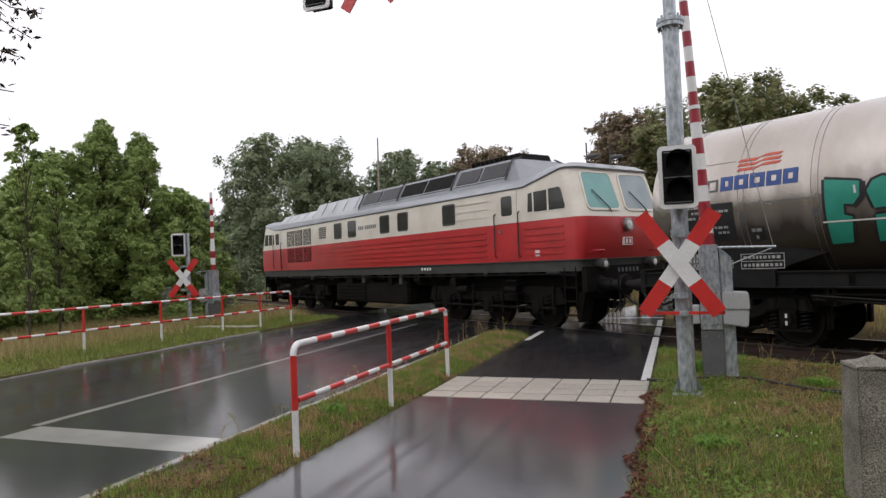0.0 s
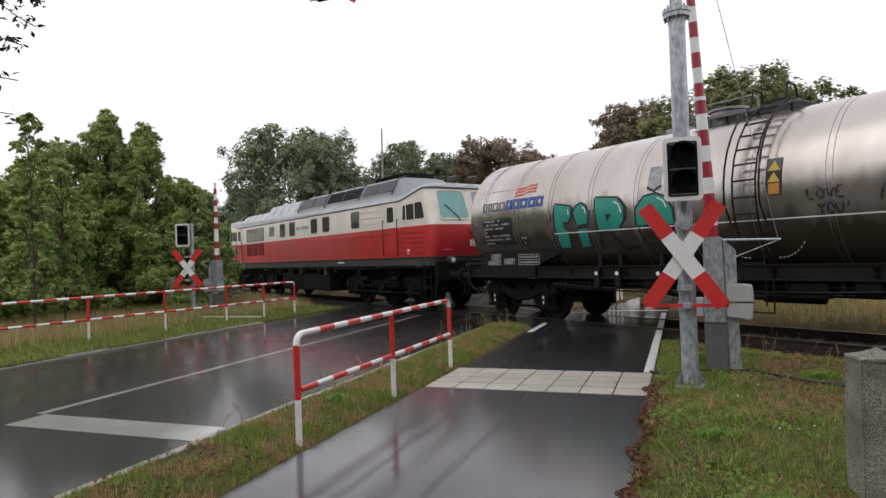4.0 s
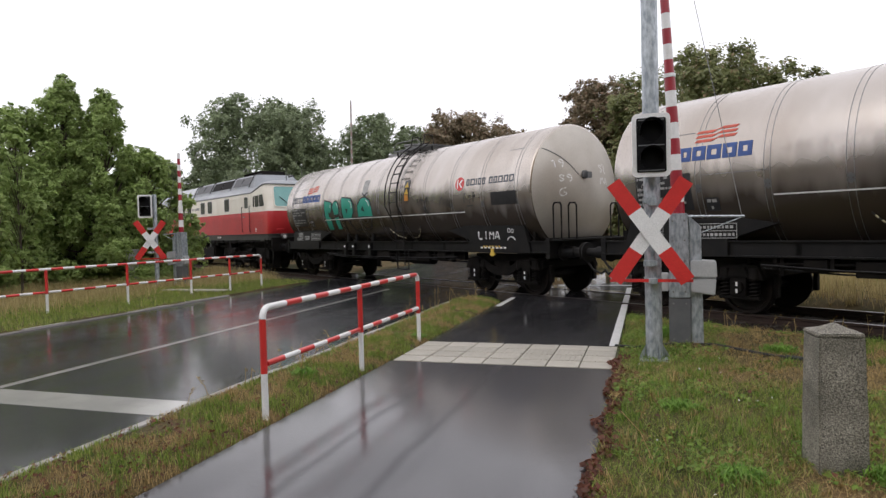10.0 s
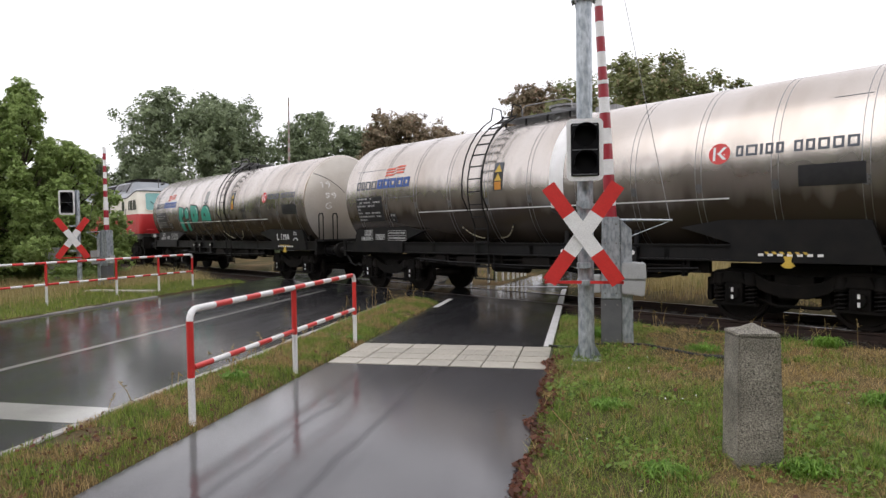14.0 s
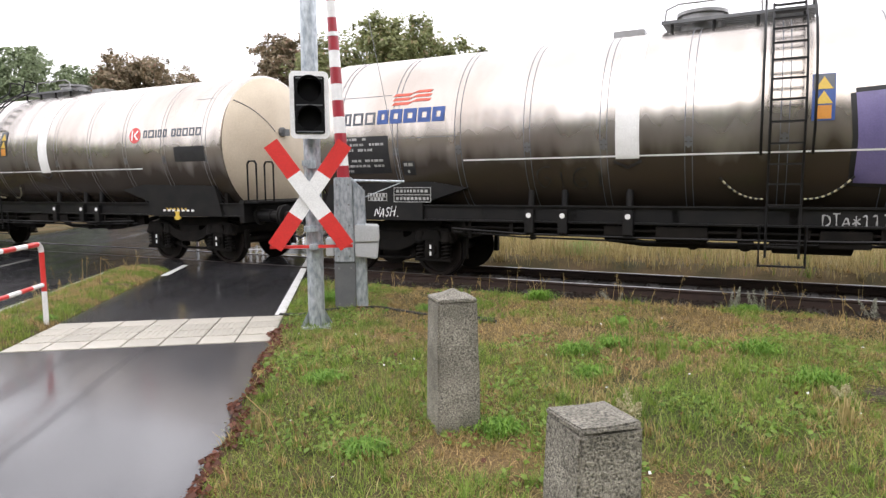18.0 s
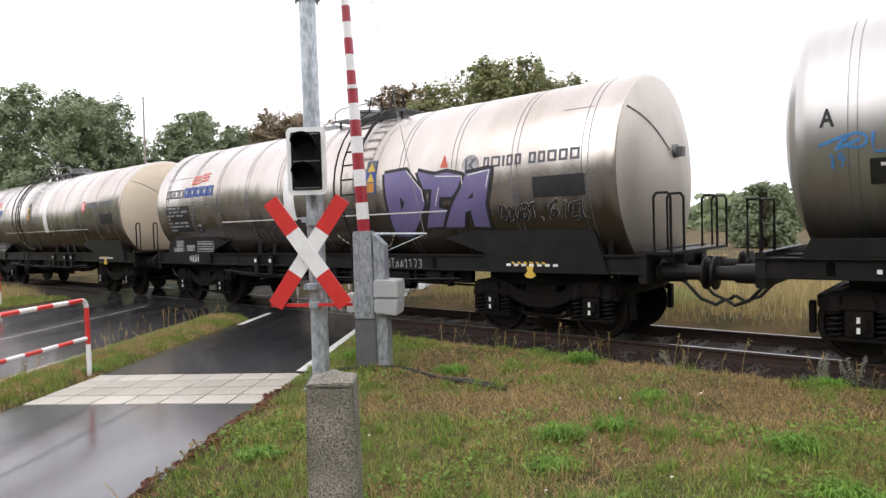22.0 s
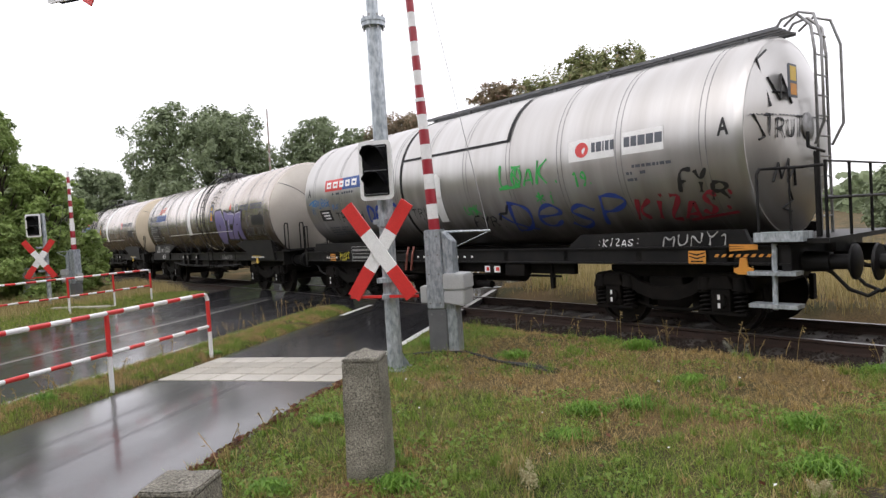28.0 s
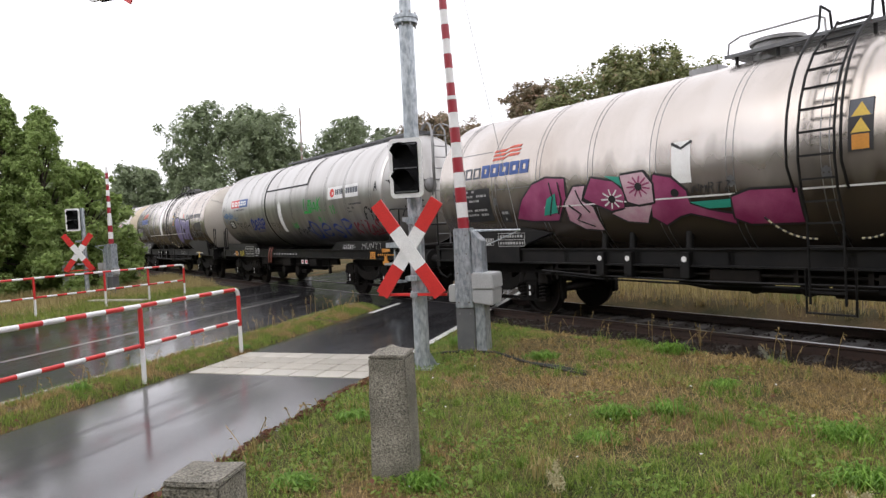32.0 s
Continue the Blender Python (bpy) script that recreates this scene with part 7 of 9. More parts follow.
TREES = [
    # label, place, height, width, leaves, how many, their size, crown's foot, point
    ("tall light green tree in a thicket", -18.5, 17.7, 7.4, 6.0, LEAF_GREEN, 70000, 0.06, 0.0, 1.0),
    ("light green tree grown into its neighbour", -17.5, 18.4, 7.0, 5.6, LEAF_GREEN, 62000, 0.06, 0.0, 1.0),
    ("smaller light green tree in a thicket", -19.4, 16.4, 6.2, 5.6, LEAF_GREEN, 42000, 0.075, 0.0, 0.5),
    ("light green tree at the thicket's edge", -16.8, 19.5, 5.0, 4.8, LEAF_GREEN, 36000, 0.075, 0.0, 0.8),
    ("low light green tree at the thicket's edge", -19.4, 15.0, 4.9, 5.0, LEAF_GREEN, 32000, 0.075, 0.0, 0.5),
    ("slender young tree with sparse leaves", -15.2, 12.3, 6.1, 1.5, LEAF_GREEN, 1500, 0.075, 0.12, 0.75),
    ("young tree with thin upright shoots", -15.4, 13.35, 5.0, 1.4, LEAF_GREEN, 1200, 0.075, 0.12, 0.7),
    ("bushy green tree at the edge of the road", -19.3, 13.4, 4.4, 5.2, LEAF_GREEN, 30000, 0.09, 0.0, 0.4),
    ("green thicket tree beyond the road", -23.0, 11.0, 5.0, 6.0, LEAF_GREEN, 20000, 0.12, 0.0, 0.3),
    ("large dark oak behind the railway", -27.3, 44.0, 12.2, 13.5, LEAF_DARK, 72000, 0.15, 0.04, 0.1),
    ("dark broadleaf tree behind the railway", -40.1, 46.9, 8.6, 8.0, LEAF_DARK, 22000, 0.19, 0.04, 0.0),
    ("dark tree far along the railway", -40.3, 41.2, 6.9, 8.5, LEAF_DARK, 22000, 0.19, 0.04, 0.0),
    ("dark tree far along the road", -33.0, 46.0, 8.0, 7.0, LEAF_DARK, 24000, 0.17, 0.02, 0.0),
    ("tall dark tree behind the railway", -22.0, 53.6, 12.2, 10.8, LEAF_DARK, 44000, 0.16, 0.04, 0.15),
    ("dark tree between taller ones behind the railway", -18.0, 55.5, 11.0, 9.0, LEAF_DARK, 32000, 0.16, 0.04, 0.1),
    ("browning chestnut behind the railway", -14.1, 54.2, 11.8, 10.8, LEAF_BROWN, 44000, 0.16, 0.04, 0.05),
    ("browning tree at the end of the row", -10.2, 57.1, 10.8, 7.2, LEAF_BROWN, 26000, 0.16, 0.06, 0.0),
    ("broad olive chestnut behind the railway", 2.9, 28.4, 8.4, 9.6, LEAF_OLIVE, 90000, 0.10, 0.1, 0.0),
    ("smaller olive tree with an open crown", 6.3, 29.4, 7.5, 3.4, LEAF_OLIVE, 12000, 0.10, 0.3, 0.0),
    ("browning chestnut grown into a greener one", -0.9, 29.4, 7.9, 6.0, LEAF_BROWN, 44000, 0.10, 0.12, 0.0),
    ("dense dark green bush-like tree behind the rails", 17.0, 22.8, 6.7, 5.6, LEAF_DARK, 60000, 0.10, 0.0, 0.2),
    ("small dark tree far behind the rails", 18.4, 40.3, 3.9, 4.2, LEAF_DARK, 12000, 0.13, 0.0, 0.1),
    ("small dark tree beyond the end of the meadow", 30.0, 27.0, 4.6, 5.0, LEAF_DARK, 12000, 0.13, 0.0, 0.1),
]
for k, (label, x, y, h, wd, mat, leaves, size, low, pointed) in enumerate(TREES):
    tree(label, x, y, h, wd, 40 + k, mat, leaves, size, 0.3 if y > 40 else 0.06 if wd < 2 else 0.2, low, pointed)
# unseen row of trees added behind the viewer to darken the tanks' reflections
for k in range(9):
    tree("tall unseen tree added behind the viewer", -34 + 8.6 * k, -17 - 3 * (k % 3), 13.5 + (k % 4), 10.5, 80 + k, LEAF_DARK, 5000, 0.5, 0.35, 0.06, 0.0)

# an overhanging branch by the road
branch = thing("overhanging_branch", "dark leafy branch hanging in over the road", "branch", "", pose(-4.5, 4.25, 3.95))
rng = np.random.default_rng(77)
pts = []
for chain, n in ((((-1.3, -0.7, 0.75), (-0.5, -0.3, 0.45), (-0.1, -0.05, 0.12), (0.13, 0.06, 0.06)), 90), (((-0.5, -0.3, 0.45), (-0.25, -0.15, 0.1), (-0.1, -0.05, -0.05), (0.06, 0.02, -0.16)), 70),
                 (((-0.9, -0.5, 0.58), (-0.4, -0.25, 0.0), (-0.22, -0.1, -0.25), (-0.05, -0.02, -0.32)), 70), (((-0.9, -0.5, 0.58), (-0.55, -0.3, -0.3), (-0.3, -0.1, -0.58), (-0.12, -0.02, -0.62)), 22), (((-0.9, -0.5, 0.58), (-0.6, -0.3, -0.6), (-0.35, -0.12, -0.88), (-0.16, -0.04, -0.92)), 18)):
    bm = bmesh.new()
    tube(bm, chain, 0.005, 6)
    part("twig", bm, BARK, branch)
    for a_, b_ in zip(chain[:-1], chain[1:]):
        u = rng.random(n // 3)[:, None]
        pts.append(np.array(a_) * (1 - u) + np.array(b_) * u + rng.normal(0, 0.045, (n // 3, 3)))
p = np.concatenate(pts)
nn = rng.normal(size=p.shape)
nn /= np.linalg.norm(nn, axis=1)[:, None]
quads("leaves", p, nn, rng.uniform(0.018, 0.036, len(p)), BARK, branch, 2.6)

# a far belt of woods closes the view
rng = np.random.default_rng(5)
pts, siz = [], []
for yaw in np.arange(-180, 180, 0.9):
    d = 115 + 25 * math.sin(yaw * 0.35) + rng.uniform(-6, 6)
    top = (3.2 + 1.2 * math.sin(yaw * 0.21) + rng.uniform(-0.8, 1.2)) if -100 < yaw < 10 else 8 + 2.5 * math.sin(yaw * 0.3) + rng.uniform(-1, 1.5)
    x, y = polar(yaw, d)
    n = 130
    pts.append(np.stack([x + rng.normal(0, 1.6, n), y + rng.normal(0, 1.6, n), top * rng.random(n) ** 0.7], 1))
p = np.concatenate(pts)
nn = rng.normal(size=p.shape)
nn /= np.linalg.norm(nn, axis=1)[:, None]
tagged(quads("far_woods", p, nn, rng.uniform(0.6, 1.3, len(p)), LEAF_DARK), "hazy belt of distant dark woods", "woods", kind="stuff")
rng = np.random.default_rng(6)
pts = []
for k in range(220):
    x, y = polar(rng.uniform(38, 75), rng.uniform(26, 34))
    if line_offset(x, y) < 6.5:
        continue
    n = 60
    pts.append(np.stack([x + rng.normal(0, 0.8, n), y + rng.normal(0, 0.8, n), rng.uniform(1.2, 3.2) * rng.random(n)], 1))
p = np.concatenate(pts)
nn = rng.normal(size=p.shape)
nn /= np.linalg.norm(nn, axis=1)[:, None]
tagged(quads("undergrowth", p, nn, rng.uniform(0.15, 0.35, len(p)), LEAF_GREEN), "dense green undergrowth behind the far verge", "undergrowth", kind="stuff")


def blades(name, x, y, h, lean, width, mat, label, category):
    """Grass as bent three-sided blades, one mesh."""
    n = len(x)
    rng = np.random.default_rng(n + 3)
    a = rng.uniform(0, math.tau, n)
    d = np.stack([np.cos(a), np.sin(a), np.zeros(n)], 1)
    side = np.stack([-np.sin(a), np.cos(a), np.zeros(n)], 1)
    z = np.array([ground_height(u, v) for u, v in zip(x, y)]) - 0.01
    root = np.stack([x, y, z], 1)
    hh, ll, ww = h[:, None], lean[:, None], width[:, None]
    upv = np.array([0, 0, 1.0])
    mid = root + upv * hh * 0.6 + d * ll * 0.35
    tip = root + upv * hh + d * ll
    v = np.stack([root - side * ww, root + side * ww, mid + side * ww * 0.7, mid - side * ww * 0.7, tip], 1).reshape(-1, 3)
    base = np.arange(n)[:, None] * 5
    q = (base + np.array([0, 1, 2, 3])).ravel()
    t = (base + np.array([3, 2, 4])).ravel()
    mesh = bpy.data.meshes.new(name)
    mesh.vertices.add(5 * n)
    mesh.vertices.foreach_set("co", v.ravel())
    mesh.loops.add(7 * n)
    mesh.loops.foreach_set("vertex_index", np.concatenate([q, t]))
    mesh.polygons.add(2 * n)
    mesh.polygons.foreach_set("loop_start", np.concatenate([np.arange(0, 4 * n, 4), 4 * n + np.arange(0, 3 * n, 3)]))
    mesh.update(calc_edges=True)
    mesh.materials.append(mat)
    return tagged(new(name, mesh), label, category, kind="stuff")


def scatter(rng, n, x0, x1, y0, y1, keep):
    x, y = rng.uniform(x0, x1, n), rng.uniform(y0, y1, n)
    k = np.array([keep(u, v) for u, v in zip(x, y)], bool)
    return x[k], y[k]


def on_turf(u, v):
    d = abs(line_offset(u, v))
    return not paved(u, v) and d > 1.8


def patchy(u, v, s=0.7, o=0.0):
    return noise.noise((u * s, v * s, 9 + o)) + 0.5 * noise.noise((u * 3 * s, v * 3 * s, 2 + o))


def straw(u, v):
    """How far the turf has dried out: most in the middle of the green, least by path and viewer."""
    return -0.22 + 0.58 * smooth(5.6, 7.4, v) * smooth(0.8, 2.6, u) - 0.25 * smooth(10.0, 11.2, v)


rng = np.random.default_rng(11)
near = lambda u, v: on_turf(u, v) and line_offset(u, v) > 1.85
x, y = scatter(rng, 270000, 0.42, 9.0, 1.6, 13.5, lambda u, v: near(u, v) and patchy(u, v) > straw(u, v) - 0.12)
blades("grass_green", x, y, rng.uniform(0.02, 0.085, len(x)), rng.uniform(0.03, 0.12, len(x)), rng.uniform(0.0013, 0.0034, len(x)), TURF, "short wet green grass", "grass")
x, y = scatter(rng, 230000, 0.42, 10.5, 1.6, 13.5, lambda u, v: near(u, v) and patchy(u, v) < straw(u, v) + 0.12)
blades("grass_dry", x, y, rng.uniform(0.012, 0.07, len(x)), rng.uniform(0.03, 0.13, len(x)), rng.uniform(0.0013, 0.0034, len(x)), TURF_DRY, "short dry straw-coloured grass", "grass")
x, y = scatter(rng, 16000, 0.5, 9.5, 1.8, 13.0, lambda u, v: near(u, v) and patchy(u, v, 0.9, 3) > 0.1 + 0.25 * smooth(5.5, 7.5, v))
blades("grass_tufts", x, y, rng.uniform(0.09, 0.24, len(x)), rng.uniform(0.03, 0.14, len(x)), rng.uniform(0.0012, 0.0025, len(x)), TURF, "taller tufts of grass", "grass")


def tufted(name, seed, count, per, keep, r, h, mat, label, x0=0.45, x1=9.2, y0=1.7, y1=14.0, wide=1.0):
    """Grass in separate tussocks: blades that lean out from their foot."""
    rng = np.random.default_rng(seed)
    cx, cy = scatter(rng, count, x0, x1, y0, y1, keep)
    grow = rng.uniform(0.45, 1.25, len(cx)) * (0.75 + 0.5 * rng.random(len(cx)) ** 3)
    a = rng.uniform(0, math.tau, (len(cx), per))
    d = np.abs(rng.normal(0, 0.55, (len(cx), per))) * r * grow[:, None]
    x = (cx[:, None] + np.cos(a) * d).ravel()
    y = (cy[:, None] + np.sin(a) * d).ravel()
    hh = (h * grow[:, None] * rng.uniform(0.35, 1.1, (len(cx), per))).ravel()
    k = np.array([not paved(u, v) for u, v in zip(x, y)], bool)
    return blades(name, x[k], y[k], hh[k], hh[k] * rng.uniform(0.2, 1.1, k.sum()), wide * rng.uniform(0.0016, 0.0042, k.sum()), mat, label, "grass")


verge_edge = lambda u, v: not paved(u, v) and line_offset(u, v) > 1.35 + 0.4 * (noise.noise((u * 1.3, v * 1.3, 7)) + 0.3)
tufted("grass_tussocks", 61, 3600, 34, lambda u, v: verge_edge(u, v) and patchy(u, v, 0.8, 2) > 0.35 * straw(u, v) + 0.02, 0.07, 0.12, LUSH, "lush green tussocks in the turf")
tufted("dry_tussocks", 62, 2600, 26, lambda u, v: verge_edge(u, v) and patchy(u, v, 0.8, 2) < 0.35 * straw(u, v) + 0.15, 0.06, 0.10, TURF_DRY, "dry straw tussocks in the turf")
tufted("ballast_edge_grass", 63, 520, 30, lambda u, v: not paved(u, v) and 1.3 < line_offset(u, v) < 2.5 and noise.noise((u * 0.9, v * 0.9, 3)) > -0.1, 0.08, 0.22, TURF, "taller grass at the edge of the ballast", 0.4, 14.0, 3.0, 17.0)
tufted("verge_tussocks", 64, 620, 26, lambda u, v: patchy(u, v, 1.6, 4) > -0.1, 0.06, 0.10, LUSH, "lush tussocks on the verge by the railing", -3.38, -2.42, 2.0, 14.4)
x, y = scatter(rng, 70000, 0.42, 9.0, -4.0, 1.7, lambda u, v: True)
blades("grass_behind", x, y, rng.uniform(0.03, 0.10, len(x)), rng.uniform(0.01, 0.08, len(x)), rng.uniform(0.002, 0.004, len(x)), TURF, "short wet grass by the path", "grass")
x, y = scatter(rng, 62000, -3.4, -2.3, 2.0, 14.6, lambda u, v: patchy(u, v, 1.2, 5) > -0.35)
k = np.array([patchy(u, v, 2.2, 8) > 0.0 for u, v in zip(x, y)])
blades("verge_dry_grass", x[k], y[k], rng.uniform(0.02, 0.10, k.sum()), rng.uniform(0.02, 0.08, k.sum()), rng.uniform(0.0014, 0.003, k.sum()), TURF_DRY, "short dry grass on the verge", "grass")
x, y = x[~k], y[~k]
blades("verge_grass", x, y, rng.uniform(0.02, 0.1, len(x)), rng.uniform(0.01, 0.06, len(x)), rng.uniform(0.0014, 0.003, len(x)), TURF, "short grass on the verge", "grass")
x, y = scatter(rng, 45000, -18, -10.1, 5, 26, lambda u, v: on_turf(u, v) and rng.random() < smooth(-11.4, -13.2, u) and not (-13.3 < u < -10.4 and 15.3 < v < 16.5))
blades("far_verge_grass", x, y, rng.uniform(0.08, 0.42, len(x)), rng.uniform(0.05, 0.2, len(x)), rng.uniform(0.003, 0.007, len(x)), DRY, "tall dry grass beyond the road", "grass")
x, y = scatter(rng, 44000, -13.8, -10.02, 3, 20, lambda u, v: on_turf(u, v) and not (-13.15 < u < -10.85 and 15.85 < v < 16.3))
blades("far_verge_turf", x, y, rng.uniform(0.03, 0.13, len(x)), rng.uniform(0.02, 0.1, len(x)), rng.uniform(0.003, 0.006, len(x)), TURF, "green grass at the far edge of the road", "grass")
far = lambda u, v: line_offset(u, v) < -2.0 and not paved(u, v)
tall = lambda u, v: far(u, v) and not (-3.2 < u < 1.2 and v < 25)
x, y = scatter(rng, 110000, -3, 30, -2, 34, lambda u, v: tall(u, v) and line_offset(u, v) > -14)
blades("meadow_grass", x, y, rng.uniform(0.25, 0.75, len(x)), rng.uniform(0.05, 0.3, len(x)), rng.uniform(0.003, 0.008, len(x)), DRY, "tall dry meadow grass behind the rails", "grass")
tufted("meadow_tussocks", 65, 2600, 24, lambda u, v: tall(u, v) and line_offset(u, v) > -7 and patchy(u, v, 0.5, 3) > -0.1, 0.16, 0.5, DRY, "pale dry tussocks behind the rails", -3, 24, 0, 30, 1.8)
tufted("meadow_lush_tussocks", 66, 1100, 24, lambda u, v: tall(u, v) and line_offset(u, v) > -6 and patchy(u, v, 0.35, 6) > 0.12, 0.2, 0.55, LUSH, "green weed tussocks behind the rails", -3, 24, 0, 30, 2.0)
tufted("rail_edge_tussocks", 67, 1500, 18, lambda u, v: far(u, v) and line_offset(u, v) > -3.4, 0.1, 0.2, TURF_DRY, "short dry tussocks along the far side of the ballast", -3, 24, 0, 30, 1.6)
x, y = scatter(rng, 60000, -3, 26, 0, 30, lambda u, v: far(u, v) and line_offset(u, v) > -5.0)
blades("rail_side_turf", x, y, rng.uniform(0.04, 0.18, len(x)), rng.uniform(0.02, 0.14, len(x)), rng.uniform(0.002, 0.005, len(x)), TURF_DRY, "short dry grass beside the rails", "grass")
x, y = scatter(rng, 16000, -3, 30, -2, 34, lambda u, v: far(u, v) and line_offset(u, v) > -5 and patchy(u, v, 0.5, 7) > 0)
blades("meadow_green", x, y, rng.uniform(0.1, 0.45, len(x)), rng.uniform(0.05, 0.2, len(x)), rng.uniform(0.003, 0.007, len(x)), TURF, "green grass along the far side of the rails", "grass")


def litter(name, x, y, size, mat, label, category, tilt=0.35, lift=0.015):
    n = len(x)
    rng = np.random.default_rng(n + 17)
    z = np.array([max(ground_height(u, v), -0.005 if paved(u, v) else -1) for u, v in zip(x, y)]) + lift + rng.uniform(0, 0.02, n)
    nn = np.stack([rng.normal(0, tilt, n), rng.normal(0, tilt, n), np.ones(n)], 1)
    nn /= np.linalg.norm(nn, axis=1)[:, None]
    tagged(quads(name, np.stack([x, y, z], 1), nn, size, mat, None, 1.5), label, category, kind="stuff")


x, y = scatter(rng, 46000, 0.45, 8.5, 1.8, 12.5, lambda u, v: near(u, v) and patchy(u, v, 1.1, 1) > 0.18 + 0.9 * max(straw(u, v), -0.1))
litter("clover_leaves", x, y, rng.uniform(0.014, 0.04, len(x)), WEED, "small green clover and herb leaves in the grass", "herbs", 0.5, 0.02)
x, y = scatter(rng, 3600, -3.45, -2.3, 1.8, 9.0, lambda u, v: rng.random() < (0.8 if v < 4.8 else 0.15) and patchy(u, v, 2.0, 6) > -0.2)
litter("dead_leaves_verge", x, y, rng.uniform(0.012, 0.034, len(x)), DEAD, "brown fallen leaves on the verge", "leaves", 0.6, 0.03)
n = 1700
y = np.sort(rng.uniform(1.6, 8.4, n))
x = 0.40 + 0.05 * np.sin(y * 5.3) + 0.03 * np.sin(y * 13.0) + np.abs(rng.normal(0, 0.06, n)) - rng.exponential(0.008, n)
litter("dead_leaves_path", x, y, rng.uniform(0.018, 0.05, n), DEAD, "red-brown fallen leaves along the path's edge", "leaves", 0.7, 0.02)
n = 320
x, y = rng.uniform(0.5, 8, n), rng.uniform(2.2, 11, n)
litter("dead_leaves_grass", x, y, rng.uniform(0.015, 0.04, n), DEAD, "scattered brown leaves in the grass", "leaves", 0.6, 0.03)


n = 70
x, y = rng.uniform(0.5, 7.5, n), 2.2 + 6.5 * rng.random(n) ** 1.3
litter("white_flowers", x, y, rng.uniform(0.012, 0.024, n), WHITE, "small white clover flowers in the grass", "flowers", 0.5, 0.05)


def rosette(label, x, y, r, h, seed, mat=None, count=300):
    """A leafy weed: narrow arching leaves from one foot."""
    rng = np.random.default_rng(seed)
    bm = bmesh.new()
    for k in range(count):
        a, q = rng.uniform(0, math.tau), rng.uniform(0.3, 0.9)
        ox, oy = rng.normal(0, r * 0.33, 2) * np.array([1.2, 0.8])
        q *= 1.1 - 0.5 * min(math.hypot(ox, oy) / r, 1)
        d, s = Vector((math.cos(a), math.sin(a), 0)), Vector((-math.sin(a), math.cos(a), 0)) * rng.uniform(0.003, 0.008)
        p0 = Vector((ox, oy, 0))
        p1 = p0 + d * r * 0.35 * q + Vector((0, 0, h * q))
        p2 = p0 + d * r * 0.85 * q + Vector((0, 0, h * q * rng.uniform(0.5, 0.9)))
        v = [bm.verts.new(p) for p in (p0 - s * 0.4, p0 + s * 0.4, p1 + s, p1 - s, p2)]
        bm.faces.new(v[:4])
        bm.faces.new((v[3], v[2], v[4]))
    ob = tagged(part("weed_clump", bm, mat or WEED_BRIGHT), label, "weed", "weeds in the grass")
    ob.location = (x, y, ground_height(x, y))


for k, (x, y, r, h) in enumerate(((5.1, 6.28, 0.3, 0.17), (3.36, 6.54, 0.26, 0.14), (3.83, 6.72, 0.22, 0.12), (4.98, 5.36, 0.26, 0.15), (3.9, 9.5, 0.3, 0.18), (5.65, 4.75, 0.28, 0.16), (2.3, 9.0, 0.25, 0.13), (4.2, 10.2, 0.28, 0.16), (1.0, 6.1, 0.2, 0.10), (1.3, 4.6, 0.2, 0.1),
                                (6.3, 8.3, 0.25, 0.14), (5.6, 4.6, 0.25, 0.13), (0.95, 9.9, 0.25, 0.2), (3.4, 10.9, 0.3, 0.2), (1.9, 5.25, 0.16, 0.12), (2.2, 4.75, 0.16, 0.14), (3.3, 5.9, 0.2, 0.1), (4.4, 7.8, 0.2, 0.1), (-2.9, 6.6, 0.2, 0.13), (-2.55, 9.3, 0.15, 0.08), (-2.25, 7.85, 0.12, 0.05))):
    rosette("bright green leafy weed clump in the turf", x, y, r, h, 300 + k)
for k, (x, y, r, h) in enumerate(((2.98, 5.0, 0.16, 0.22), (4.5, 4.5, 0.16, 0.25), (0.62, 5.1, 0.1, 0.2))):
    rosette("pale dry seeded weed stalks", x, y, r * 0.8, h, 340 + k, DRY, 30)


def stalks(bm, x, y, n, h, seed, spread=0.35):
    """Thin seeding stems with small heads."""
    rng = np.random.default_rng(seed)
    for k in range(n):
        ox, oy = np.array((x, y)) + rng.normal(0, spread, 2)
        q = rng.uniform(0.5, 1.0) * h
        lx, ly = rng.normal(0, 0.08, 2)
        z0 = ground_height(ox, oy)
        tube(bm, [(ox, oy, z0), (ox + lx * 0.4, oy + ly * 0.4, z0 + q * 0.6), (ox + lx, oy + ly, z0 + q)], 0.0035, 4)
        for j in range(6):
            u = 0.7 + 0.05 * j
            c = Vector((ox + lx * u, oy + ly * u, z0 + q * u))
            d = Vector(rng.normal(0, 0.025, 3))
            v = [bm.verts.new(c), bm.verts.new(c + d), bm.verts.new(c + d * 0.6 + Vector((0.012, 0, 0.01)))]
            bm.faces.new(v)


bm = bmesh.new()
for k, (x, y, n, h, sp) in enumerate(((4.1, 10.9, 16, 0.5, 0.5), (5.4, 9.9, 10, 0.55, 0.3), (6.8, 9.2, 14, 0.5, 0.5), (2.5, 11.9, 14, 0.4, 0.5), (8.2, 8.4, 12, 0.5, 0.5), (-2.9, 13.0, 18, 0.5, 0.4), (-3.1, 11.0, 16, 0.4, 0.45), (3.9, 6.2, 8, 0.4, 0.25), (-3.2, 6.3, 12, 0.3, 0.4), (0.75, 4.9, 5, 0.35, 0.15), (-3.2, 8.2, 14, 0.3, 0.5), (0.5, 6.0, 10, 0.2, 0.3))):
    stalks(bm, x, y, n, h, 400 + k, sp)
tagged(part("seeding_stalks", bm, TURF_DRY), "thin seeding weed stems in the grass", "weeds", kind="stuff")
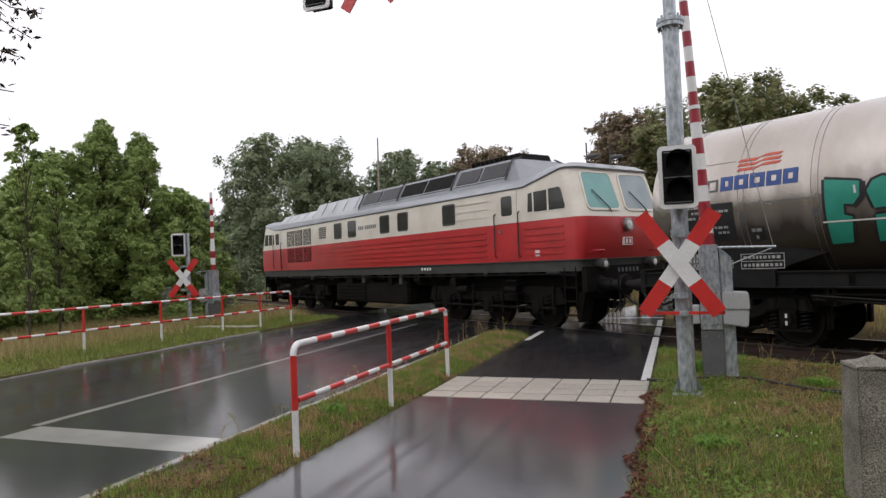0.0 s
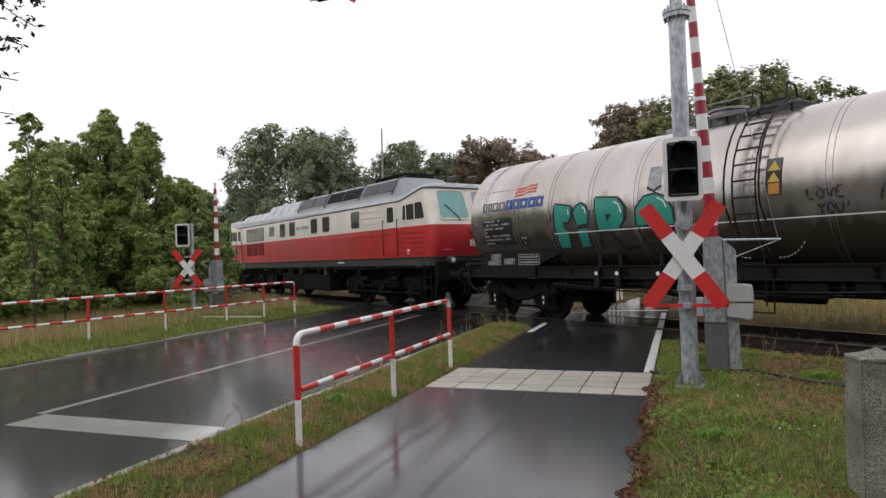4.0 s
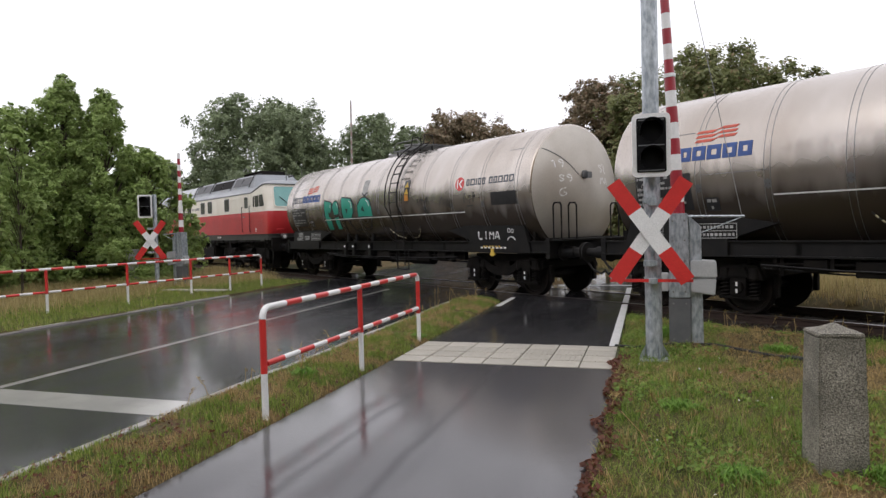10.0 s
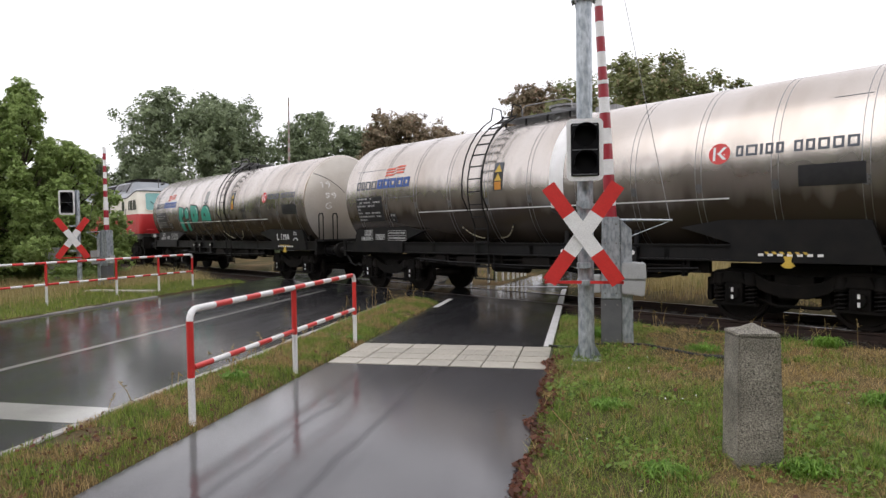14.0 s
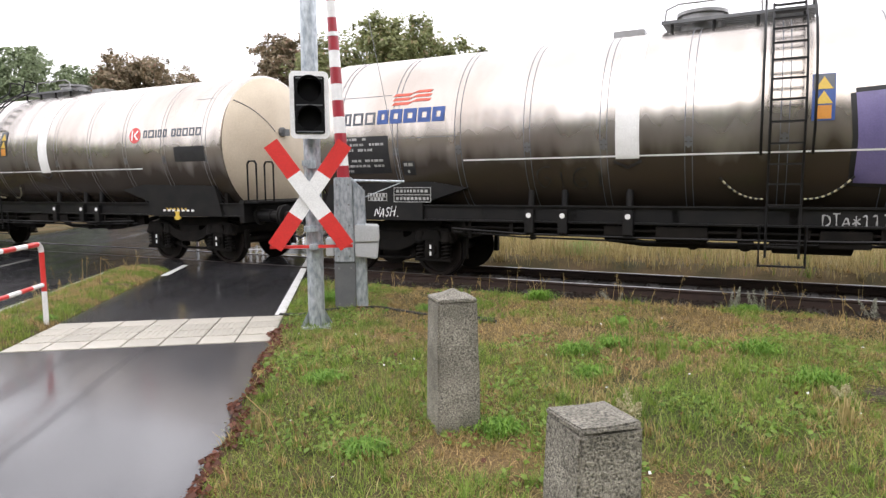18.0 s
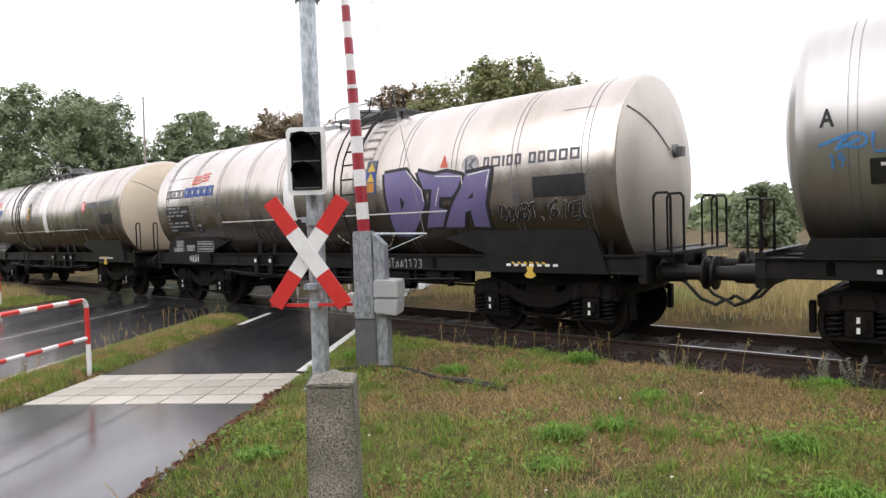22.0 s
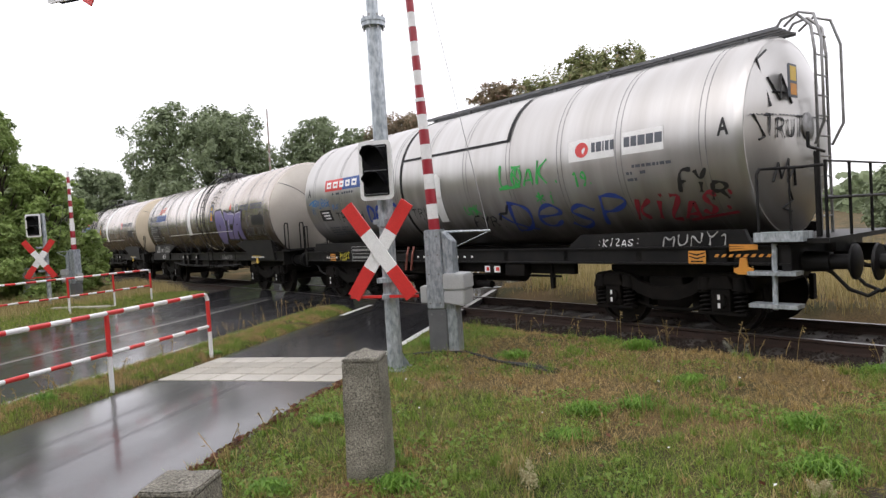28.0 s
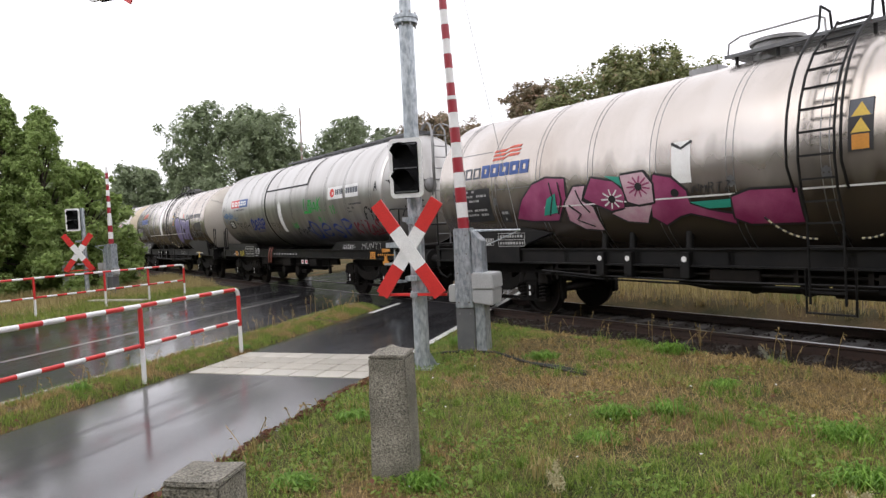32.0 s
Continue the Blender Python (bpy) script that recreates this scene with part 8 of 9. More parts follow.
# low bushes under the far edge of the line
for k, (s_, o, r, h) in enumerate(((-17.0, -3.4, 0.7, 0.55), (-8.0, -3.3, 0.6, 0.45), (-24.0, -3.6, 0.8, 0.7))):
    p = on_line(s_, o)
    rosette("low green bush behind the rails", p.x, p.y, r, h, 500 + k, LEAF_GREEN)


def seed_plume(label, x, y, h, stems, seed, mat, spread=0.05):
    """Upright stems, each with a loose plume of tiny seeds."""
    rng = np.random.default_rng(seed)
    g = thing("seed_plume", label, "weed", "seeding weeds in the grass", pose(x, y, ground_height(x, y)))
    pts = []
    for k in range(stems):
        foot, lean = rng.normal(0, 0.03, 2), rng.normal(0, spread, 2)
        q = h * rng.uniform(0.6, 1.0)
        bm = bmesh.new()
        tube(bm, [(foot[0], foot[1], -0.02), (foot[0] + lean[0] * 0.5, foot[1] + lean[1] * 0.5, q * 0.55), (foot[0] + lean[0], foot[1] + lean[1], q)], 0.0035, 5)
        part("stem", bm, mat, g)
        u = rng.uniform(0.3, 1.02, 170)
        out = 0.055 * (1.05 - u) ** 0.6 + 0.006
        a = rng.uniform(0, math.tau, 170)
        r = out * rng.random(170) ** 0.5
        pts.append(np.stack([foot[0] + lean[0] * u + r * np.cos(a), foot[1] + lean[1] * u + r * np.sin(a), q * u + rng.normal(0, 0.012, 170)], 1))
    p = np.concatenate(pts)
    nn = rng.normal(size=p.shape)
    nn /= np.linalg.norm(nn, axis=1)[:, None]
    quads("plume", p, nn, rng.uniform(0.006, 0.015, len(p)), mat, g)


PLUME = leaf_material("pale_seed_heads", (0.36, 0.32, 0.17), (0.62, 0.57, 0.38))
GREY_STALK = leaf_material("grey_weed_stalks", (0.22, 0.23, 0.17), (0.42, 0.42, 0.34))
for k, (x, y, h, n) in enumerate(((5.53, 5.18, 0.36, 3), (5.50, 4.84, 0.24, 3), (3.11, 4.82, 0.2, 3), (4.88, 4.93, 0.15, 4))):
    seed_plume("cream-coloured seed plumes on thin stems in the turf", x, y, h, n, 600 + k, PLUME)
for k, (x, y, h, n) in enumerate(((6.52, 8.96, 0.5, 4), (6.86, 8.87, 0.42, 3), (5.2, 9.75, 0.36, 3), (8.0, 8.1, 0.45, 3))):
    seed_plume("grey-green weed stalks beside the ballast", x, y, h, n, 620 + k, GREY_STALK, 0.13)
rng = np.random.default_rng(71)
bm = bmesh.new()
for k in range(90):
    c, a = np.array((5.25, 4.97)) + rng.normal(0, 0.11, 2), rng.uniform(0, math.tau)
    z, n = ground_height(*c) + rng.uniform(0.01, 0.05), rng.uniform(0.03, 0.1)
    rod(bm, (c[0] - n * math.cos(a), c[1] - n * math.sin(a), z), (c[0] + n * math.cos(a), c[1] + n * math.sin(a), z + rng.uniform(-0.01, 0.03)), 0.003, n=4)
tagged(part("twig_heap", bm, BARK), "small heap of dry brown twigs in the grass", "twigs", kind="stuff")
bm = bmesh.new()
lathe(bm, [(-0.05, 0.025), (-0.045, 0.03), (0.05, 0.03), (0.055, 0.02)], 14)
can = tagged(part("crushed_can", bm, GALV), "small crushed metal can in the grass", "litter")
can.matrix_world = pose(2.52, 3.75, 0.06, 0, 8, 25)


# ---- paint and writing on the train ----
INK_BLACK = material("black_spray", (0.015, 0.015, 0.016), 0.55)
INK_WHITE = material("white_spray", (0.75, 0.75, 0.74), 0.6, 0, (0.5, 0.5, 0.5), 5, 60, 0.5, 0)
INK_BLUE = material("blue_spray", (0.025, 0.06, 0.30), 0.5, 0, (0.025, 0.04, 0.18), 4, 60, 0.5, 0)
INK_PALE_BLUE = material("pale_blue_spray", (0.06, 0.22, 0.5), 0.5)
INK_GREEN = material("green_spray", (0.04, 0.42, 0.09), 0.5, 0, (0.05, 0.3, 0.08), 4, 60, 0.5, 0)
INK_RED = material("red_spray", (0.24, 0.02, 0.035), 0.5, 0, (0.2, 0.02, 0.03), 4, 60, 0.5, 0)
INK_TEAL = material("teal_spray", (0.02, 0.27, 0.19), 0.45, 0, (0.04, 0.36, 0.28), 3, 60, 0.6, 0)
INK_PURPLE = material("purple_spray", (0.135, 0.115, 0.25), 0.42, 0, (0.20, 0.17, 0.33), 2, 60, 0.7, 0)
INK_MAGENTA = material("magenta_spray", (0.22, 0.018, 0.09), 0.45, 0, (0.38, 0.10, 0.2), 2.5, 60, 0.8, 0)
INK_PINK = material("pale_pink_spray", (0.50, 0.27, 0.35), 0.5, 0, (0.62, 0.5, 0.53), 4, 60, 0.7, 0)
INK_YELLOW = material("yellow_spray", (0.65, 0.55, 0.05), 0.5)


def glyphs(text, bold):
    """The flat outline of a word, scaled to one by one."""
    curve = bpy.data.curves.new("word", "FONT")
    curve.body, curve.offset, curve.resolution_u = text, bold, 3
    ob = bpy.data.objects.new("word", curve)
    mesh = bpy.data.meshes.new_from_object(ob)
    bm = bmesh.new()
    bm.from_mesh(mesh)
    bpy.data.objects.remove(ob)
    bpy.data.curves.remove(curve)
    bpy.data.meshes.remove(mesh)
    xs_ = [v.co.x for v in bm.verts]
    ys_ = [v.co.y for v in bm.verts]
    x0, x1, y0, y1 = min(xs_), max(xs_), min(ys_), max(ys_)
    for v in bm.verts:
        v.co = ((v.co.x - x0) / (x1 - x0), (v.co.y - y0) / (y1 - y0), 0)
    return bm


def sliced(bm, step=0.12):
    for k in range(1, int(1 / step) + 1):
        bmesh.ops.bisect_plane(bm, geom=bm.verts[:] + bm.edges[:] + bm.faces[:], plane_co=(0, k * step, 0), plane_no=(0, 1, 0))
    bmesh.ops.triangulate(bm, faces=bm.faces[:])


def sprayed(parent, barrel, text, x0, x1, h0, h1, mat, bold=0.0, slant=0.0, lift=0.008, name="graffiti", label="", rise=0.0):
    """A word on the barrel, from x0 (its left) to x1, between two heights along the shell."""
    bm = glyphs(text, bold)
    sliced(bm)
    for v in bm.verts:
        u, t = v.co.x, v.co.y
        v.co = barrel.at(x0 + (x1 - x0) * u - slant * t, (h0 + (h1 - h0) * t + rise * u) / barrel.r, lift)
    return part(name, bm, mat, parent, label)


def ribbon(parent, barrel, points, width, mat, lift=0.008, name="graffiti", closed=False, label=""):
    """A sprayed line through (x, height) points on the barrel."""
    pts = [Vector((p[0], p[1], 0)) for p in points]
    if closed:
        pts.append(pts[0])
    fine = []
    for a, b in zip(pts, pts[1:]):
        n = max(1, int((b - a).length / 0.06))
        fine += [a.lerp(b, k / n) for k in range(n)]
    fine.append(pts[-1])
    bm = bmesh.new()
    row = []
    for i, p in enumerate(fine):
        d = (fine[min(i + 1, len(fine) - 1)] - fine[max(i - 1, 0)]).normalized()
        o = Vector((-d.y, d.x, 0)) * width / 2
        row.append([bm.verts.new(barrel.at(q.x, q.y / barrel.r, lift)) for q in (p - o, p + o)])
    for a, b in zip(row, row[1:]):
        bm.faces.new((a[0], b[0], b[1], a[1]))
    return part(name, bm, mat, parent, label)


def blot(parent, barrel, points, mat, lift=0.008, name="graffiti", label=""):
    """A filled outline of (x, height) points on the barrel."""
    bm = bmesh.new()
    bm.faces.new([bm.verts.new((x, h, 0)) for x, h in points])
    lo, hi = min(p[1] for p in points), max(p[1] for p in points)
    k = lo + 0.07
    while k < hi:
        bmesh.ops.bisect_plane(bm, geom=bm.verts[:] + bm.edges[:] + bm.faces[:], plane_co=(0, k, 0), plane_no=(0, 1, 0))
        k += 0.07
    bmesh.ops.triangulate(bm, faces=bm.faces[:])
    for v in bm.verts:
        v.co = barrel.at(v.co.x, v.co.y / barrel.r, lift)
    return part(name, bm, mat, parent, label)


# Hand-drawn letters: strokes over a grid of three columns (a b c on top) by five rows (m n o below).
STROKES = {"A": "mbo jl", "B": "am acfhg hilnm", "D": "am abflnm", "E": "camo gh", "F": "cam gh", "G": "cbdjnlih", "H": "am co gi", "I": "bn", "i": "en b", "K": "am cgo", "L": "amo", "M": "mahco", "N": "maoc",
           "O": "bdjnlfb", "P": "am abfhg", "R": "am abfhg ho", "S": "fbdhlnj", "T": "ac bn", "U": "ajnlc", "Y": "ahc hn", "V": "anc", "Z": "acmo", "e": "gifbdjnl", "k": "am fgo", "s": "fbdhlnj", "Q": "bdjnlfb ko ac bn dl",
           "1": "dbn", "3": "abfhlnm", "7": "acn", "9": "ihdbfiln", "-": "gi", "&": "obdhjnl", ".": "n", ":": "e k", "*": "dl fj bn", "!": "bh n"}


def scrawl(parent, surface, text, x0, x1, z0, z1, mat, width=0.04, slant=0.0, seed=1, rise=0.0, label="", name="painted_letter"):
    """A word in sprayed strokes from x0 (its left) to x1; surface turns (x, height) into a place."""
    rnd = random.Random(seed)
    pitch = (x1 - x0) / len(text)
    for i, ch in enumerate(text):
        if ch not in STROKES:
            continue
        bm = bmesh.new()
        lift_by, grow = rnd.uniform(-0.08, 0.08), rnd.uniform(0.88, 1.1)
        for stroke in STROKES[ch].split():
            pts = []
            for c in stroke:
                k = ord(c) - 97
                u, t = (k % 3) / 2, 1 - (k // 3) / 4
                u, t = u + rnd.uniform(-0.07, 0.07), lift_by + t * grow + rnd.uniform(-0.04, 0.04)
                pts.append(Vector((x0 + pitch * (i + 0.1 + 0.72 * u) - slant * t, z0 + (z1 - z0) * t + rise * i / len(text), 0)))
            if len(pts) == 1:
                pts.append(pts[0] + Vector((-width * 0.6, width * 0.2, 0)))
            for turn_ in range(2):
                soft = [pts[0]]
                for p, q in zip(pts, pts[1:]):
                    soft += [p.lerp(q, 0.25), p.lerp(q, 0.75)]
                pts = soft + [pts[-1]]
            row = []
            for j, p in enumerate(pts):
                d = (pts[min(j + 1, len(pts) - 1)] - pts[max(j - 1, 0)])
                d = d.normalized() if d.length else Vector((1, 0, 0))
                o = Vector((-d.y, d.x, 0)) * width / 2 * (0.8 + 0.35 * math.sin(j * 0.9 + i))
                row.append([bm.verts.new(surface(q.x, q.y)) for q in (p - o, p + o)])
            for p, q in zip(row, row[1:]):
                bm.faces.new((p[0], q[0], q[1], p[1]))
        part(name, bm, mat, parent, label)


def on_barrel(barrel, lift=0.009):
    return lambda x, h: barrel.at(x, h / barrel.r, lift)


def on_side(y):
    return lambda x, z: (x, y, z)


def piece(wagon, barrel, pts, mat, lift, label, edge=0.06):
    """One filled graffiti shape with a black edge."""
    ribbon(wagon, barrel, pts, edge * 2, INK_BLACK, lift, closed=True, label="black graffiti outline")
    blot(wagon, barrel, pts, mat, lift + 0.002, label=label)


# first wagon: teal letters filled above, only drawn in outline below
for pts in ([(3.23, 0.19), (2.75, 0.11), (2.76, -0.1), (2.85, -0.22), (2.98, -0.2), (2.99, -0.36), (2.88, -0.4), (2.94, -0.81), (3.24, -0.83)],
            [(2.58, -0.30), (2.66, -0.04), (2.58, 0.10), (2.45, 0.15), (2.32, 0.09), (2.26, -0.06), (2.30, -0.28)], [(2.58, -0.40), (2.32, -0.38), (2.36, -0.80), (2.60, -0.82)],
            [(2.05, 0.23), (1.47, 0.18), (1.32, 0.02), (1.35, -0.27), (1.53, -0.46), (2.01, -0.47)],
            [(1.04, -0.41), (1.01, -0.06), (0.81, 0.14), (0.55, 0.17), (0.32, 0.07), (0.21, -0.14), (0.2, -0.43), (0.77, -0.40)]):
    piece(w1, barrel1, pts, INK_TEAL, 0.006, "teal graffiti letter", 0.04)
for pts in ([(1.78, -0.12), (1.64, -0.13), (1.76, -0.30)], [(0.82, -0.2), (0.7, -0.07), (0.62, -0.26)]):
    blot(w1, barrel1, pts, INK_BLACK, 0.011)
for pts, width in (([(2.0, -0.47), (2.08, -0.86)], 0.05), ([(1.75, -0.48), (1.5, -0.9), (1.12, -0.85)], 0.06), ([(1.04, -0.42), (0.94, -0.76), (0.74, -0.85), (0.5, -0.78), (0.33, -0.53), (0.2, -0.43)], 0.055), ([(1.42, 0.16), (1.27, -0.02), (1.30, -0.28)], 0.06), ([(2.70, 0.1), (2.71, -0.12), (2.84, -0.26)], 0.05)):
    ribbon(w1, barrel1, pts, width, INK_BLACK, 0.010, label="black graffiti line")
for pts in ([(1.55, 0.12), (1.43, 0.05), (1.38, -0.12)], [(2.40, 0.08), (2.33, 0.02), (2.32, -0.06)], [(2.82, 0.06), (2.81, -0.06)], [(0.52, 0.10), (0.38, 0.03), (0.32, -0.1)]):
    ribbon(w1, barrel1, pts, 0.03, INK_WHITE, 0.012, label="white graffiti highlight")
ribbon(w1, barrel1, [(0.76, 0.32), (0.6, 0.23), (0.44, 0.32)], 0.045, INK_BLACK)
bm = bmesh.new()
barrel1.panel(bm, 0.45, 0.75, 0.24, 0.74, 0.004, n=5)
part("white_strip", bm, DULL_WHITE, w1, "weathered white strip over a black chevron")
scrawl(w1, on_barrel(barrel1), "LOVE", -2.2, -2.75, -0.18, -0.02, INK_BLACK, 0.032, 0, 3)
scrawl(w1, on_barrel(barrel1), "YOU!", -2.35, -2.85, -0.42, -0.24, INK_BLACK, 0.032, 0, 4)
scrawl(w1, on_barrel(barrel1), "F.T.P.", -4.22, -4.74, -0.24, -0.02, INK_BLACK, 0.024, 0, 5)
ribbon(w1, barrel1, [(-4.3, -0.31), (-4.55, -0.30)], 0.03, INK_BLACK)
scrawl(w1, on_barrel(barrel1), "FR&D", -3.2, -3.75, -0.3, -0.08, INK_BLACK, 0.024, 0.03, 6)
scrawl(w1, on_side(1.321), "LIMA", -4.5, -5.31, 1.36, 1.57, INK_WHITE, 0.042, 0, 7, label="white painted word")
scrawl(w1, on_side(1.321), "OO", -5.55, -5.78, 1.50, 1.60, INK_WHITE, 0.02, 0, 8)
bm = bmesh.new()
tube(bm, [(-5.55 - 0.13 + 0.13 * math.cos(a), 1.321, 1.30 + 0.1 * math.sin(a)) for a in np.linspace(0.2, 2.9, 8)], 0.012, 6)
part("graffiti", bm, INK_WHITE, w1, "white painted arc")

def on_cone(y, z):
    return (float(np.interp(math.hypot(y, z - 2.44), [0.12, 0.35, 0.75, 1.32, 1.40], [-7.10, -7.08, -6.95, -6.68, -6.6])) - 0.008, y, z)


for text, y0, y1, z0, z1, seed in (("19", 1.05, 0.75, 2.95, 3.13, 41), ("89", 0.95, 0.62, 2.62, 2.80, 42), ("G", 0.95, 0.75, 2.3, 2.48, 43), ("SZ", -0.25, -0.55, 2.85, 3.05, 44), ("MA", -0.2, -0.55, 2.58, 2.76, 45)):
    scrawl(w1, on_cone, text.replace("8", "S"), y0, y1, z0, z1, INK_WHITE, 0.03, 0, seed, label="white painted letters on the end")

# third wagon: three purple letters with black edges and white lights
piece(w3, barrel3, [(-2.13, 0.26), (-2.65, 0.29), (-2.89, 0.03), (-3.04, -0.09), (-3.06, -0.32), (-2.86, -0.62), (-2.53, -0.94), (-2.17, -0.92), (-2.18, -0.31)], INK_PURPLE, 0.006, "purple graffiti letter")
piece(w3, barrel3, [(-2.93, 0.24), (-3.32, 0.15), (-3.58, 0.18), (-3.92, 0.1), (-3.93, -0.05), (-3.66, -0.23), (-3.41, -0.22), (-3.36, -0.39), (-3.53, -0.45), (-3.34, -0.74), (-2.98, -0.75), (-3.19, -0.34), (-3.26, -0.08), (-3.07, -0.07)], INK_PURPLE, 0.010, "purple graffiti letter")
piece(w3, barrel3, [(-3.98, 0.12), (-4.48, 0.17), (-4.41, -0.14), (-4.33, -0.38), (-4.32, -0.78), (-4.01, -0.75), (-4.02, -0.46), (-3.9, -0.5), (-3.8, -0.76), (-3.4, -0.75), (-3.66, -0.36), (-3.87, -0.11)], INK_PURPLE, 0.014, "purple graffiti letter")
for pts in ([(-2.51, -0.17), (-2.60, -0.27), (-2.5, -0.40)], [(-3.99, -0.28), (-4.12, -0.17), (-4.11, -0.27)]):
    blot(w3, barrel3, pts, INK_BLACK, 0.019)
for pts in ([(-2.68, 0.27), (-2.9, 0.05), (-3.03, -0.08), (-3.05, -0.28)], [(-3.34, 0.13), (-3.9, 0.09), (-3.91, -0.04)], [(-3.42, -0.06), (-3.3, -0.36)], [(-4.02, 0.1), (-4.45, 0.15), (-4.38, -0.12)]):
    ribbon(w3, barrel3, pts, 0.018, INK_WHITE, 0.020, label="white graffiti highlight")
blot(w3, barrel3, [(-3.43, 0.27), (-3.5, 0.49), (-3.6, 0.26)], ORANGE_RED, 0.006)
for mat, wide, lift in ((INK_WHITE, 0.070, 0.006), (INK_BLACK, 0.060, 0.009)):
    scrawl(w3, on_barrel(barrel3, lift), "DOUBT.", -4.54, -5.36, -0.66, -0.43, mat, wide, 0.03, 33)
    scrawl(w3, on_barrel(barrel3, lift), "GiEL", -5.42, -6.10, -0.66, -0.40, mat, wide, 0.05, 34)
scrawl(w3, on_side(1.256), "DTA*1173", -1.85, -2.75, 1.055, 1.20, DULL_WHITE, 0.022, 0, 9)
scrawl(w3, on_side(1.321), "NASH.", 5.14, 4.6, 1.09, 1.26, INK_WHITE, 0.022, 0.05, 10)
scrawl(w3, on_barrel(barrel3, 0.006), "GiGi", 2.1, 0.95, -0.98, -0.6, INK_BLACK, 0.03, 0, 11)

# fourth wagon
sprayed(w4, barrel4, "A", 5.77, 5.62, 0.0, 0.21, INK_BLACK, 0.03, name="end_letter")
sprayed(w4, barrel4, "A", -5.69, -5.85, 0.01, 0.25, INK_BLACK, 0.03, name="end_letter")
scrawl(w4, on_barrel(barrel4), "Leek", 5.28, 4.66, -0.31, -0.09, INK_PALE_BLUE, 0.03, 0, 12, 0.03)
ribbon(w4, barrel4, [(5.78, -0.2), (5.5, -0.1), (5.62, -0.26), (5.38, -0.16)], 0.035, INK_PALE_BLUE)
ribbon(w4, barrel4, [(5.42 + 0.1 * math.cos(a), -0.17 + 0.08 * math.sin(a)) for a in np.linspace(0, 6, 14)], 0.03, INK_PALE_BLUE)
scrawl(w4, on_barrel(barrel4), "19.", 5.68, 5.46, -0.46, -0.28, INK_PALE_BLUE, 0.026, 0, 13)
scrawl(w4, on_barrel(barrel4), "Y-F", 4.62, 4.26, -0.44, -0.25, INK_PALE_BLUE, 0.028, 0.02, 14)
scrawl(w4, on_barrel(barrel4), "TRUTH", 4.56, 3.28, -0.72, -0.47, INK_BLACK, 0.034, 0.04, 15)
scrawl(w4, on_barrel(barrel4), "1Z", 3.95, 3.7, -0.84, -0.72, INK_BLACK, 0.02, 0, 16)
scrawl(w4, on_barrel(barrel4), "DesP", 3.13, 1.82, -0.80, -0.42, INK_BLUE, 0.085, 0.1, 17)
ribbon(w4, barrel4, [(2.75, -0.86), (2.2, -0.87)], 0.03, INK_BLUE)
scrawl(w4, on_barrel(barrel4), "TRUTH", 1.36, 0.3, -0.80, -0.58, INK_BLACK, 0.024, 0.03, 18)
scrawl(w4, on_barrel(barrel4), "1Z", 1.05, 0.85, -0.97, -0.82, INK_BLACK, 0.02, 0, 19)
scrawl(w4, on_barrel(barrel4), "LQAK.", -1.5, -3.0, -0.36, 0.02, INK_GREEN, 0.052, 0.05, 20, label="green graffiti word")
ribbon(w4, barrel4, [(-1.5, -0.36), (-1.98, -0.35)], 0.05, INK_GREEN)
scrawl(w4, on_barrel(barrel4), "19.", -3.22, -3.62, -0.46, -0.2, INK_GREEN, 0.036, 0, 21)
scrawl(w4, on_barrel(barrel4), "UMK.", -0.38, -0.95, -0.84, -0.64, INK_GREEN, 0.03, 0, 22)
scrawl(w4, on_barrel(barrel4), "*i", -2.3, -2.8, -0.72, -0.52, INK_GREEN, 0.036, 0, 23)
scrawl(w4, on_barrel(barrel4), "FYR.", -0.42, -1.35, -1.16, -0.9, INK_BLACK, 0.04, 0.08, 24)
ribbon(w4, barrel4, [(-1.2, -1.0), (-1.3, -0.85), (-1.45, -0.85), (-1.55, -0.7), (-1.7, -0.66)], 0.06, INK_BLACK)
scrawl(w4, on_barrel(barrel4), "DeSP", -1.4, -4.15, -1.3, -0.70, INK_BLUE, 0.075, 0.12, 25, 0.06, label="large blue graffiti word")
ribbon(w4, barrel4, [(-1.25, -0.85), (-1.45, -1.05), (-1.75, -1.22), (-2.0, -1.3)], 0.05, INK_BLUE)
scrawl(w4, on_barrel(barrel4), "KiZAS:", -4.15, -5.75, -1.2, -0.76, INK_RED, 0.075, 0.12, 26, 0.05, label="dark red graffiti word")
ribbon(w4, barrel4, [(-5.0, -1.24), (-5.75, -1.12)], 0.05, INK_RED)
scrawl(w4, on_barrel(barrel4), "FY", -5.02, -5.46, -0.72, -0.4, INK_BLACK, 0.062, 0.05, 27)
scrawl(w4, on_barrel(barrel4), "R", -5.46, -5.78, -0.86, -0.56, INK_BLACK, 0.062, 0.05, 28)
scrawl(w4, on_side(1.31), "RHB", 2.96, 2.56, 1.13, 1.33, INK_WHITE, 0.024, 0.03, 29)
scrawl(w4, on_side(1.31), "-", 2.95, 2.62, 1.03, 1.12, INK_WHITE, 0.022, 0, 30)
scrawl(w4, on_side(1.31), "PLEKS", 4.56, 4.1, 1.07, 1.25, INK_YELLOW, 0.022, 0.04, 31)
scrawl(w4, on_side(1.266), ":KIZAS:", -3.5, -4.32, 1.30, 1.42, INK_WHITE, 0.02, 0.03, 32)


